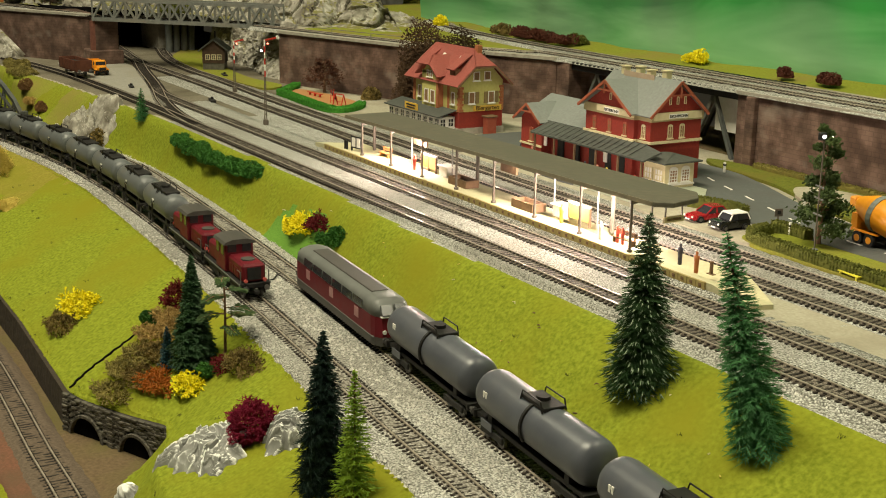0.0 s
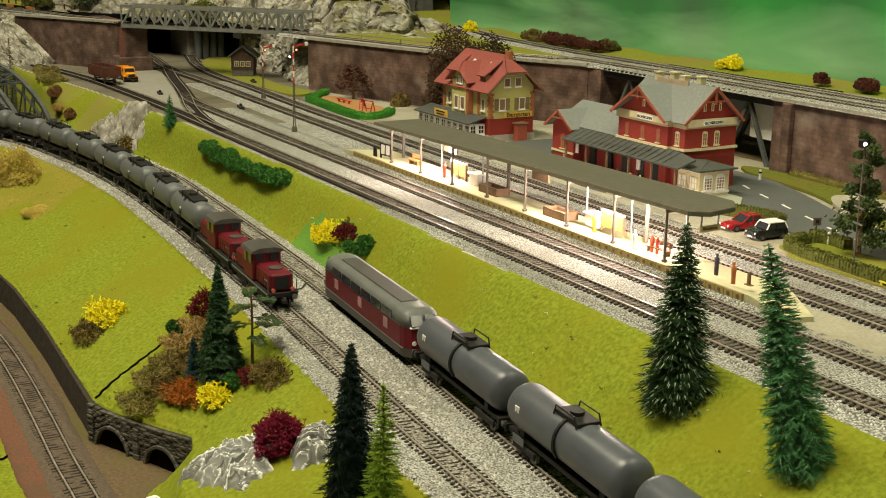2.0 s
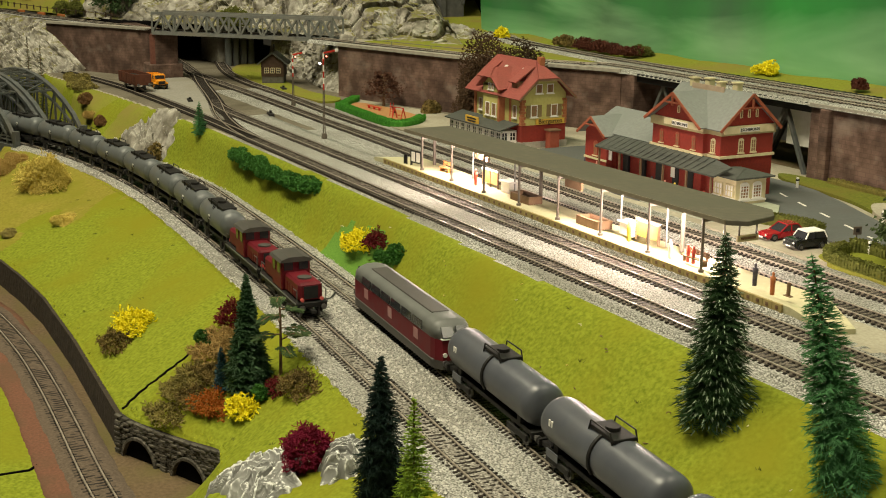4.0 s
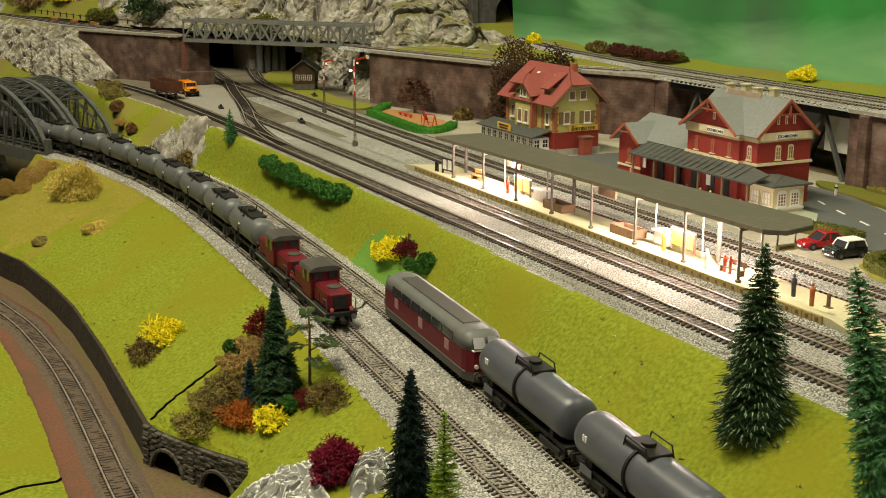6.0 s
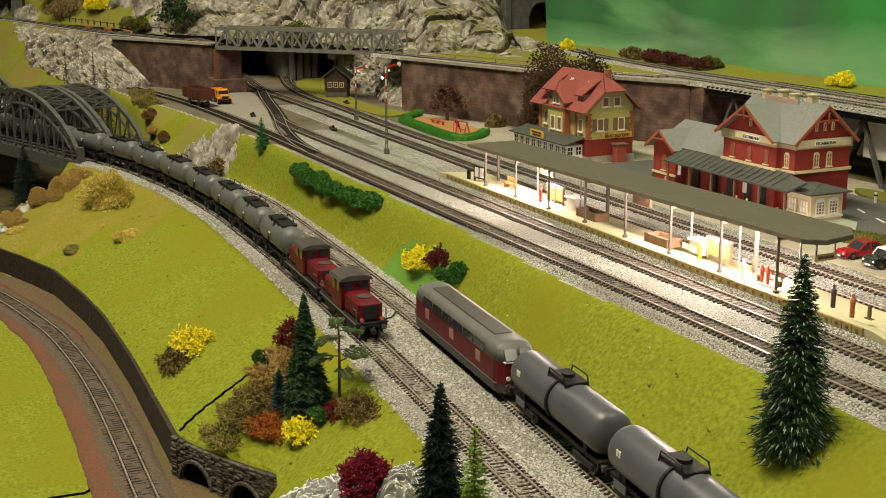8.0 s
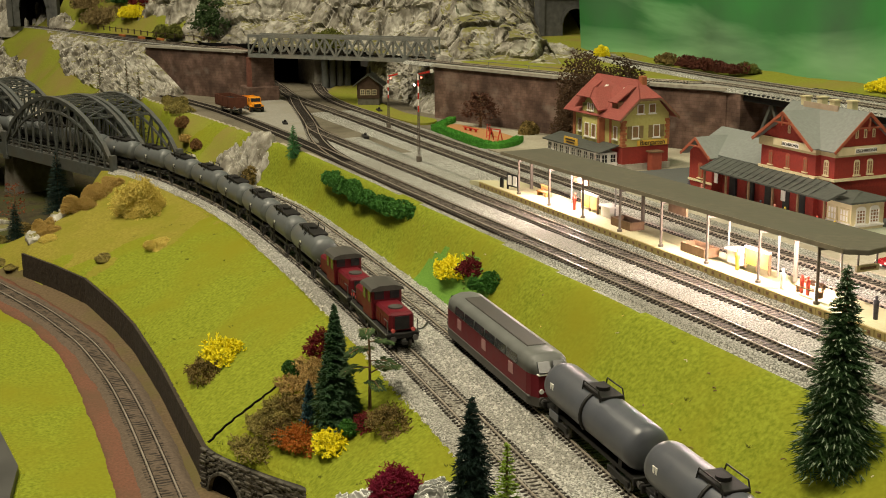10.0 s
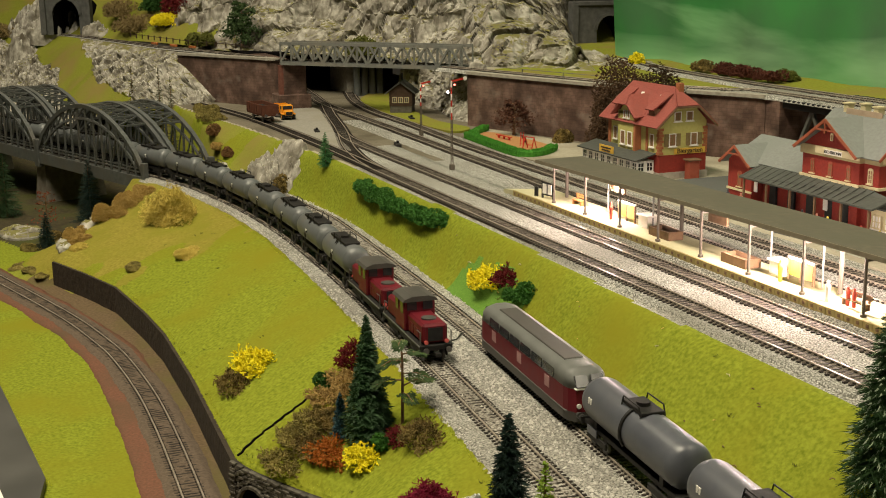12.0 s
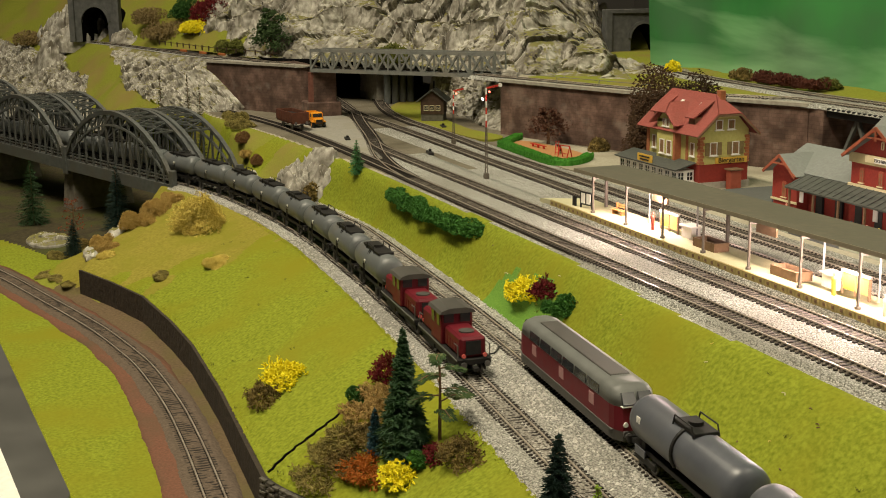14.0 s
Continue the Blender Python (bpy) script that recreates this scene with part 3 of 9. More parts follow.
track(TRACK_A, 0, "dark-sleepered straight station track in pale ballast", single=(-0.62, -0.15), pitch=0.0033)
track(TRACK_B, 0, "straight station track along the platform edge", single=(-0.62, -0.15), pitch=0.0033)
track(TRACK_C, 0, "station track behind the platform, leading to the tunnel", single=(-0.5, -0.15), pitch=0.0033)
track(TRACK_D, 0, "through track in front of the station building", single=(-0.5, -0.15), pitch=0.0033)
track(TRACK_E, 0, "weathered siding where a goods wagon stands")
track(TRACK_F, 0, "diagonal connecting track of the station throat")
track(TRACK_L, Z_F, "curved main line track with the red locomotives and tank train", single=(-0.75, -0.2))
track(TRACK_R, Z_F, "curved main line track with the large tank wagons", single=(-0.75, -0.2))
track(TRACK_LOW, Z_L + 0.0025, "low curved branch track on red-brown bed", single=(-0.98, -0.4))
track(TRACK_U1, Z_U + 0.0035, "elevated track along the retaining wall")
track(TRACK_U2, Z_U + 0.0035, "elevated track beside the grass strip")

# ---- ballast ----


def ballast_bed(name, ctrl, half, z, label, depth=0.004, mat=None, seed=1, skirt=0.004, rough=0.0005, sink=0.0011):
    p, h = curve_points(ctrl, 0.003)
    r = np.random.RandomState(seed)
    offs = np.r_[-half - skirt, np.linspace(-half, half, 9), half + skirt]
    v = []
    wl, wr = (np.convolve(r.uniform(-1, 1, len(p) + 8), np.ones(9) / 3, "same")[: len(p)] * rough for _ in range(2))
    for i, ((x, y), a) in enumerate(zip(p, h)):
        nx, ny = -math.sin(a), math.cos(a)
        for k, o in enumerate(offs):
            oo = o + (wl[i] if k < 2 else wr[i] if k > 8 else 0)
            zz = z - sink + r.uniform(-0.0003, 0.0002) if 0 < k < 10 else z - depth
            v.append((x + nx * oo, y + ny * oo, zz))
    n = len(offs)
    f = [(i * n + k, (i + 1) * n + k, (i + 1) * n + k + 1, i * n + k + 1) for i in range(len(p) - 1) for k in range(n - 1)]
    return tagged(from_arrays(name, v, f, mat or BALLAST, smooth=True), label, "ballast", kind="stuff")


mid_lr = [((a[0] + b[0]) / 2, (a[1] + b[1]) / 2) for a, b in zip(*[[(x, float(along(t, x))) for x in (-1.16, -1.1, -1.0, -0.9, -0.8, -0.7, -0.6, -0.5, -0.4, -0.3, -0.2, -0.06)] for t in (TRACK_L, TRACK_R)])]
DARK_BED = material("dark_brown_bed", (0.065, 0.047, 0.034), (0.150, 0.112, 0.080), 700, 0.95, 0.4)
ballast_bed("ballast", mid_lr, 0.0315, Z_F, "pale grey loose gravel under the pair of main tracks", seed=2, sink=0.0012)
ballast_bed("ballast", [(x, y + 0.0025) for x, y in ((-1.02, 0.3400), (-0.9, 0.3380), (-0.8, 0.3380), (-0.73, 0.3372), (-0.65, 0.3342), (-0.55, 0.3296), (-0.46, 0.3265), (-0.39, 0.3262), (-0.32, 0.3285), (-0.23, 0.3285), (0.1, 0.3285))], 0.0272, 0, "pale grey gravel of the two front station tracks", 0.018, seed=3, skirt=0.0050, rough=0.0006, sink=0.0013)
ballast_bed("ballast", [(-1.2, 0.412), (-1.0, 0.410), (-0.9, 0.409), (-0.6, 0.4065), (-0.3, 0.4035), (0.1, 0.402)], 0.0285, -0.0002, "pale gravel under the rear station tracks", 0.005, seed=4, sink=0.0013)
ballast_bed("ballast", TRACK_LOW, 0.010, Z_L + 0.0025, "dark brown fine gravel of the branch track", 0.003, DARK_BED, seed=5, rough=0.0006, sink=0.0008)
ballast_bed("red_bed", [(x, y - (0.0055 if x > -0.74 else 0.002)) for x, y in TRACK_LOW], 0.0165, Z_L + 0.0008, "red-brown earth bed of the branch track", 0.005, RED_BED, seed=7, skirt=0.0008, rough=0.0010, sink=0.0)
ballast_bed("ballast", [(-0.84, 0.622), (-0.8, 0.623), (-0.3, 0.619), (0.1, 0.613)], 0.026, Z_U + 0.0035, "grey gravel of the elevated tracks", 0.004, seed=6)
ballast_bed("ballast", TRACK_U1[:6], 0.0105, Z_U + 0.0034, "grey gravel of the track on the wall top", 0.004, seed=16, skirt=0.003)
ballast_bed("ballast", TRACK_U2[:7], 0.0115, Z_U + 0.0034, "grey gravel of the track leading to the dark portal", 0.004, seed=17)

PALE_BED = stones_material("dusty_ballast", (0.12, 0.108, 0.088), (0.24, 0.222, 0.19), (0.56, 0.53, 0.475), 1000, c3=(0.28, 0.26, 0.225), scale3=30)
OILY = stones_material("oily_ballast", (0.07, 0.058, 0.046), (0.13, 0.108, 0.086), (0.30, 0.265, 0.22), 1350, c3=(0.17, 0.145, 0.115), scale3=30)
for ctrl, z, lb in ((TRACK_A, 0, "front station track"), (TRACK_B, 0, "platform track"), (TRACK_C, 0, "rear platform track"), (TRACK_D, 0, "through track"),
                    (TRACK_L[1:], Z_F, "left main track"), (TRACK_R[1:], Z_F, "right main track"), (TRACK_U1, Z_U + 0.0035, "wall-top track"), (TRACK_U2, Z_U + 0.0035, "portal track")):
    ballast_bed("oily_ballast", ctrl, 0.0058, z, "dark oily gravel between the rails of the " + lb, 0.003, PALE_BED if z == Z_F else OILY, seed=40, skirt=0.0008, rough=0.0003, sink=0.0009 if z == 0 else 0.00075)
# loose stones on the main line's ballast
st_v, st_f = [], []
rs = np.random.RandomState(8)
for k in range(8200):
    x = rs.uniform(-1.12, -0.22)
    o = rs.uniform(-0.036, 0.036) if k % 6 else rs.normal(0, 0.0045)
    y = np.interp(x, [q[0] for q in mid_lr], [q[1] for q in mid_lr]) + o
    s = rs.uniform(0.0004, 0.0010) * (1.3 if rs.rand() < 0.1 else 1) * (1.7 if abs(o) < 0.009 and rs.rand() < 0.15 else 1)
    n = len(st_v)
    j = rs.uniform(0.6, 1.2, 6)
    c = (x, y, Z_F - 0.0014)
    st_v += [(c[0] + s * j[0], c[1], c[2]), (c[0], c[1] + s * j[1], c[2]), (c[0] - s * j[2], c[1], c[2]), (c[0], c[1] - s * j[3], c[2]), (c[0] + s * 0.3 * (j[4] - 1), c[1], c[2] + s * j[4])]
    st_f += [(n, n + 1, n + 4), (n + 1, n + 2, n + 4), (n + 2, n + 3, n + 4), (n + 3, n, n + 4)]
PALE_STONE = material("pale_stone", (0.36, 0.34, 0.30), (0.75, 0.73, 0.68), 900, 0.9, 0.1)
tagged(from_arrays("gravel", st_v, st_f, PALE_STONE), "loose pale gravel stones between the main tracks", "gravel", kind="stuff")

# ---- upper level behind the retaining walls ----
MID_WALL = [(-1.118, 0.480), (-1.06, 0.497), (-0.966, 0.525), (-0.88, 0.562), (-0.815, 0.5935)]


def wall_along(name, pts, z0, z1, label, thick=0.012, mat=None, cope=True):
    w = holder(name, label, "retaining wall")
    w["kind"] = "structure"
    for (xa, ya), (xb, yb) in zip(pts, pts[1:]):
        d = Vector((xb - xa, yb - ya, 0)).normalized()
        n = Vector((-d.y, d.x, 0))
        bm = bmesh.new()
        segs = max(2, int((Vector((xb, yb)) - Vector((xa, ya))).length / 0.02))
        slab(bm, [(xa, ya, z0), (xb, yb, z0), (xb, yb, z1), (xa, ya, z1)], thick, n)
        part("masonry", bm, mat or WALL_STONE, w)
        if cope:
            bm = bmesh.new()
            a, b = Vector((xa, ya, z1)) - n * 0.0022, Vector((xb, yb, z1)) - n * 0.0022
            slab(bm, [a, b, b + Vector((0, 0, 0.0026)), a + Vector((0, 0, 0.0026))], 0.0085, n)
            part("coping", bm, CAP_STONE, w)
    return w


wall_mid = wall_along("wall_middle", MID_WALL, -0.01, Z_U, "brown stone retaining wall with pale coping")
wall_right = wall_along("wall_right", [(-0.604, 0.594), (0.12, 0.594)], -0.01, Z_U - 0.001, "tall dark brown stone retaining wall with pale coping")
wall_left = wall_along("wall_left", [(-1.490, 0.2800), (-1.3426, 0.3592)], -0.02, 0.0475, "brown stone retaining wall below the upper line")
for x in (-0.826, -0.588):
    part("pilaster", B((x - 0.004, x + 0.004, 0.5895, 0.594, -0.003, Z_U - 0.001), bev=0.0006), WALL_STONE, wall_right if x > -0.7 else wall_mid)
for (xa, ya), (xb, yb) in (((-0.815, 0.594), (-0.798, 0.594)),):
    part("masonry", B((xa, xb, 0.594, 0.66, -0.003, Z_U)), WALL_STONE, wall_mid)
part("masonry", B((-0.6045, -0.592, 0.606, 0.66, -0.003, Z_U)), WALL_STONE, wall_right)

# upper ground: flat beside the walls, grass up to the cloth
ux = np.arange(-1.46, 0.14, 0.01)
uy = np.linspace(0, 1, 26)
uv, uf, um = [], [], []
wl = np.interp(ux, [-1.46, -1.25, -1.14, -1.06, -0.966, -0.88, -0.815, 0.14], [0.545, 0.535, 0.490, 0.503, 0.531, 0.568, 0.598, 0.598])
y_back = np.interp(ux, [-1.3, -1.2], [0.84, 0.735])
for i, x in enumerate(ux):
    for j, s in enumerate(uy):
        y = wl[i] + (y_back[i] - wl[i]) * s
        g = np.clip((y - 0.672) / 0.04, 0, 1)
        uv.append((x, y, Z_U + g * 0.006 + 0.0008 * math.sin(x * 60) * g + (rs.uniform(0, 0.0006) if g else 0)))
for i in range(len(ux) - 1):
    for j in range(len(uy) - 1):
        a = i * len(uy) + j
        if -0.797 < ux[i] and ux[i + 1] < -0.60 and uv[a][1] < 0.662:
            continue
        uf.append((a, a + len(uy), a + len(uy) + 1, a + 1))
        um.append(0 if uv[a][1] < (0.662 if ux[i] > -0.80 else wl[i] + 0.028) else 1)
upper = from_arrays("upper_ground", uv, uf, [SAND, GRASS_DULL], smooth=True)
upper.data.polygons.foreach_set("material_index", um)
tagged(upper, "upper level of the layout with gravel and dull grass", "ground", kind="structure")

# ---- green cloth behind the layout ----
cv, cf = [], []
cxs = np.arange(-1.216, 0.5, 0.012)
czs = np.linspace(0.030, 0.55, 30)
for x in cxs:
    for z in czs:
        cv.append((x, 0.694 + 0.006 * math.sin(x * 21 + 1.5 * math.sin(x * 7)) * min(1, z * 6) + 0.003 * math.sin(x * 55 + z * 9), z))
for i in range(len(cxs) - 1):
    for j in range(len(czs) - 1):
        a = i * len(czs) + j
        cf.append((a, a + len(czs), a + len(czs) + 1, a + 1))
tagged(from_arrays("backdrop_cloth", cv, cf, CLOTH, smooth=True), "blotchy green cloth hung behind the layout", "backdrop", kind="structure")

# ---- trestle bridge of the upper tracks ----
tre = holder("trestle_bridge", "dark steel trestle bridge carrying the upper tracks", "bridge")
T0, T1 = -0.797, -0.605
for y in (0.597, 0.626, 0.654):
    part("girder", B((T0, T1, y - 0.0012, y + 0.0012, Z_U - 0.0055, Z_U - 0.0005)), BLACK, tre)
for k in range(34):
    x = T0 + 0.004 + k * (T1 - T0 - 0.008) / 33
    part("cross_beam", B((x - 0.0011, x + 0.0011, 0.5935, 0.6615, Z_U - 0.0005, Z_U + 0.0012)), BLACK, tre)
for x0, x1 in ((-0.79, -0.745), (-0.745, -0.70), (-0.70, -0.655), (-0.655, -0.612)):
    for y in (0.600, 0.652):
        part("brace", bar(bmesh.new(), (x0, y, -0.003), ((x0 + x1) / 2, y, Z_U - 0.005), 0.0026), BRIDGE_GREY, tre)
        part("brace", bar(bmesh.new(), (x1, y, -0.003), ((x0 + x1) / 2, y, Z_U - 0.005), 0.0026), BRIDGE_GREY, tre)
tagged(part("trestle_backing", B((-0.640, -0.6095, 0.6080, 0.6095, 0.0140, Z_U - 0.006)), WHITE), "white board seen beneath the trestle bridge", "board", kind="structure")
tagged(part("trestle_floor", B((T0 - 0.01, T1 + 0.01, 0.596, 0.69, -0.01, -0.0028)), EARTH), "dark earth below the trestle bridge", "ground", kind="structure")

# ---- pale truss bridge over the tunnel mouth ----


def truss_bridge(a, b, width, z, h, panels):
    br = holder("truss_bridge", "pale grey steel truss bridge over the station throat", "bridge")
    a, b = Vector((*a, z)), Vector((*b, z))
    d = (b - a).normalized()
    n = Vector((-d.y, d.x, 0))
    L = (b - a).length
    up = Vector((0, 0, h))
    for o in (0, width):
        p, q = a + n * o, b + n * o
        part("chord", bar(bmesh.new(), p, q, 0.0022, 0.0035), TRUSS_PALE, br)
        part("chord", bar(bmesh.new(), p + up, q + up, 0.0022, 0.003), TRUSS_PALE, br)
        for k in range(panels + 1):
            s = p + d * (L * k / panels)
            part("upright", bar(bmesh.new(), s, s + up, 0.0014), TRUSS_PALE, br)
            if k < panels:
                e = p + d * (L * (k + 1) / panels)
                part("diagonal", bar(bmesh.new(), s + (up if k % 2 else up * 0), e + (up * 0 if k % 2 else up), 0.0019), TRUSS_PALE, br)
            if k % 2 == 0 and 0 < k < panels:
                bm = bmesh.new()
                slab(bm, [s - d * 0.0042 + n * 0.0009, s + d * 0.0042 + n * 0.0009, s + up * 0.24 + n * 0.0009], -0.0018, n)
                part("gusset", bm, TRUSS_PALE, br)
    bm = bmesh.new()
    slab(bm, [a, b, b + n * width, a + n * width], 0.002, (0, 0, 1))
    part("deck", bm, BRIDGE_GREY, br)
    for k in range(int(L / 0.006)):
        s = a + d * (0.003 + k * 0.006) + Vector((0, 0, 0.0028))
        part("sleeper", bar(bmesh.new(), s + n * width * 0.2, s + n * width * 0.8, 0.0016, 0.0012), SLEEPER, br)
    return br


truss_bridge((-1.3243, 0.3566), (-1.166, 0.4950), 0.024, 0.0465, 0.0205, 16)

# stub pillars at the bridge ends, and the tunnel mouth behind
pil = holder("bridge_abutment", "red-brown brick abutment beside the tunnel mouth", "abutment")
part("pier", B((-1.358, -1.3235, 0.3590, 0.3835, -0.004, 0.0455), bev=0.001), WALL_STONE, pil)
part("pier", B((-1.50, -1.358, 0.3625, 0.384, -0.004, 0.0455), bev=0.001), WALL_STONE, pil)
part("column", tube(bmesh.new(), [(-1.3290, 0.3585, -0.004), (-1.3290, 0.3585, 0.044)], 0.0042, 10), material("red_pillar", (0.12, 0.045, 0.03), (0.17, 0.07, 0.05), 300, 0.85, 0.3), pil)
part("plinth", B((-1.350, -1.3185, 0.3520, 0.3870, -0.004, 0.0135), bev=0.001), WALL_STONE, pil)
tun = holder("tunnel_mouth", "black tunnel mouth under the truss bridge", "tunnel")
part("lining", B((-1.66, -1.655, 0.36, 0.60, -0.006, 0.06)), DARK, tun)
part("roof", B((-1.655, -1.49, 0.36, 0.56, 0.036, 0.046)), DARK, tun)
part("side", B((-1.655, -1.47, 0.384, 0.39, -0.006, 0.036)), DARK, tun)
part("side", B((-1.52, -1.455, 0.470, 0.486, -0.006, 0.046)), CAP_STONE, tun)

# ---- rocks and hills ----


def crag(p, freq):
    """Broken rock: tilted plates at two sizes with steps between them."""
    s = 0.0
    for f, w in ((freq, 1.0), (freq * 2.6, 0.42), (freq * 6.0, 0.10)):
        q = p * f
        q = q + 0.35 * noise.noise_vector(q * 0.8)
        dist, pts = noise.voronoi(q)
        c = pts[0]
        k = Vector((math.sin(c.x * 91.7 + c.y * 37.1), math.sin(c.y * 71.3 + c.z * 53.9), math.sin(c.z * 83.1 + c.x * 29.7)))
        s += w * (0.6 * math.sin(c.x * 57.3 + c.y * 113.1 + c.z * 77.7) + 0.9 * (q - c).dot(k) - 0.5 * max(0, 0.10 - (dist[1] - dist[0])) * 10)
    return s



def rock_sheet(name, corner, du, dv, nu, nv, amp, freq, label, mat, seed, lift=(0, 0, 1), sharp=1.0):
    """A rough rock face: a sheet spanned by two edges, pushed out in facets."""
    r = np.random.RandomState(seed)
    c, du, dv, lift = (np.array(v, float) for v in (corner, du, dv, lift))
    v = np.zeros(((nu + 1) * (nv + 1), 3))
    off = Vector(r.uniform(-50, 50, 3))
    k = 0
    for i in range(nu + 1):
        for j in range(nv + 1):
            p = c + du * i / nu + dv * j / nv
            q = Vector(p) * freq + off
            a = crag(Vector(p) + off, freq * 1.5)
            b = noise.fractal(q * 0.5, 1.0, 2.0, 4)
            w = min(1, 4 * min(i / nu, 1 - i / nu, j / nv + 0.15, 1 - j / nv + 0.1))
            v[k] = p + lift * amp * (0.33 * a * sharp + 0.8 * b) * w
            k += 1
    ix = np.arange((nu + 1) * (nv + 1)).reshape(nu + 1, nv + 1)
    f = np.c_[ix[:-1, :-1].ravel(), ix[1:, :-1].ravel(), ix[1:, 1:].ravel(), ix[:-1, 1:].ravel()]
    return tagged(from_arrays(name, v, f, mat), label, "rock", kind="structure")


# slope of broken rock below the upper line at the far left, crossed by a swathe of grass
SL_X = np.linspace(-2.5, -1.428, 620)
sl_top = np.interp(SL_X, [-2.5, -2.02, -1.92, -1.75, -1.621, -1.515, -1.49, -1.428], [0.05, 0.188, 0.216, 0.249, 0.272, 0.296, 0.2785, 0.3085])
sl_tz = np.interp(SL_X, [-2.5, -1.505, -1.475, -1.428], [0.0475, 0.0475, 0.034, 0.001])
sl_len = np.interp(SL_X, [-2.5, -1.7, -1.5, -1.40], [0.15, 0.13, 0.075, 0.04])
sl_bz = np.interp(SL_X, [-2.5, -1.75, -1.5, -1.40], [-0.088, -0.070, -0.012, -0.006])
NV = 84
sv, sf, sm = [], [], []
for i, x in enumerate(SL_X):
    for j in range(NV + 1):
        t = j / NV
        p = Vector((x, sl_top[i] - sl_len[i] * t, sl_tz[i] + (sl_bz[i] - sl_tz[i]) * t ** 1.15))
        band = abs(t - float(np.interp(x, [-2.2, -1.85, -1.6, -1.48], [-0.05, 0.22, 0.70, 1.05]))) < 0.15 + 0.06 * noise.noise(p * 30)
        q = p * 30 + Vector((7, 3, 1))
        d = 0.3 * noise.fractal(q * 0.4, 1.0, 2.0, 3) if band else crag(p + Vector((7, 3, 1)), 75) * 0.36 + noise.fractal(q * 0.5, 1.0, 2.0, 4) * 0.6
        e = min(1, 8 * t, 6 * (1 - t) + 0.2)
        p += Vector((0.25, -0.55, 0.75)) * 0.012 * d * e
        sv.append(p)
        if i and j:
            a = i * (NV + 1) + j
            sf.append((a, a - 1, a - NV - 2, a - NV - 1))
            sm.append(1 if band else 0)
slope = from_arrays("rock_slope", sv, sf, [ROCK, GRASS_DULL])
slope.data.polygons.foreach_set("material_index", sm)
tagged(slope, "broken grey-white rock slope with a swathe of grass", "rock slope", kind="structure")


def rock_mound(c, r, h, turn, z0, label, mat, seed, freq, nr=44, na=110, flat=0.6, name="outcrop", amp=0.5):
    """A rocky knoll over an oval: a dome broken up into ledges and facets."""
    off = Vector((seed * 1.3, seed * 0.7, seed * 2.1))
    ct, st = math.cos(radians(turn)), math.sin(radians(turn))
    v, f = [], []
    for i in range(nr + 1):
        for k in range(na):
            a, q = 2 * math.pi * k / na, i / nr
            px, py = math.cos(a) * q * r[0], math.sin(a) * q * r[1]
            x, y = c[0] + px * ct - py * st, c[1] + px * st + py * ct
            g = Vector((x, y, 0)) * freq + off
            n1 = crag(Vector((x, y, 0)) + off, freq) * 0.6
            n2 = noise.fractal(g * 0.6, 1.0, 2.0, 4)
            z = h * (1 - q ** 2.4) ** flat * max(0.1, 0.75 + amp * (0.55 * n1 + 0.6 * n2 - 0.2))
            v.append((x + 0.05 * h * n2, y + 0.05 * h * n1, z0 + z - (0.012 if i == nr else 0)))
    for i in range(nr):
        for k in range(na):
            f.append((i * na + k, (i + 1) * na + k, (i + 1) * na + (k + 1) % na, i * na + (k + 1) % na))
    return tagged(from_arrays(name, v, f, mat), label, "rock", kind="structure" if name == "outcrop" else "")


# cliff behind the truss bridge, one terraced rock face that bends round to the dark portal
CL_U = [0.0, 0.14, 0.25, 0.36, 0.47, 0.58, 0.70, 0.80, 0.90, 1.0]
CL_F = np.array([(-1.86, 0.290), (-1.72, 0.316), (-1.60, 0.345), (-1.50, 0.395), (-1.40, 0.478), (-1.29, 0.508), (-1.17, 0.540), (-1.075, 0.595), (-1.20, 0.652), (-1.365, 0.722)])
CL_D = np.array([(-0.24, 0.13, 0.20), (-0.25, 0.13, 0.23), (-0.27, 0.13, 0.25), (-0.28, 0.13, 0.25), (-0.29, 0.13, 0.24), (-0.30, 0.12, 0.22), (-0.33, 0.10, 0.19), (-0.33, 0.070, 0.085), (-0.24, 0.055, 0.075), (-0.10, 0.04, 0.070)])
NU_, NW_ = 420, 190
clv, clf = [], []
for i in range(NU_ + 1):
    u = i / NU_
    fx_, fy_ = (float(np.interp(u, CL_U, CL_F[:, k])) for k in range(2))
    dx_, dy_, dz_ = (float(np.interp(u, CL_U, CL_D[:, k])) for k in range(3))
    for j in range(NW_ + 1):
        w = j / NW_
        q = Vector((fx_ + dx_ * w, fy_ + dy_ * w, dz_ * w))
        big = noise.fractal(q * 9 + Vector((4, 2, 9)), 1.0, 2.0, 3)
        s_ = w * 5.5 + 1.1 * big + 0.5 * noise.noise(q * 26)
        step = math.floor(s_) + min(1.0, max(0.0, (s_ - math.floor(s_) - 0.38) / 0.5)) ** 1.3
        zz = dz_ * max(0.0, 0.45 * w + 0.55 * (step - 1.1 * big * 0.7) / 5.5)
        e = min(1.0, 0.25 + 6 * w)
        c = crag(q + Vector((3, 5, 2)), 24) * e
        out_ = Vector((0.62, -0.42, 0.40)) * 0.0105 * c + Vector((0.7, -0.5, 0)) * 0.030 * big * e
        clv.append((q.x + out_.x, q.y + out_.y, 0.044 + zz * e + out_.z))
        if i and j:
            a = i * (NW_ + 1) + j
            clf.append((a, a - 1, a - NW_ - 2, a - NW_ - 1))
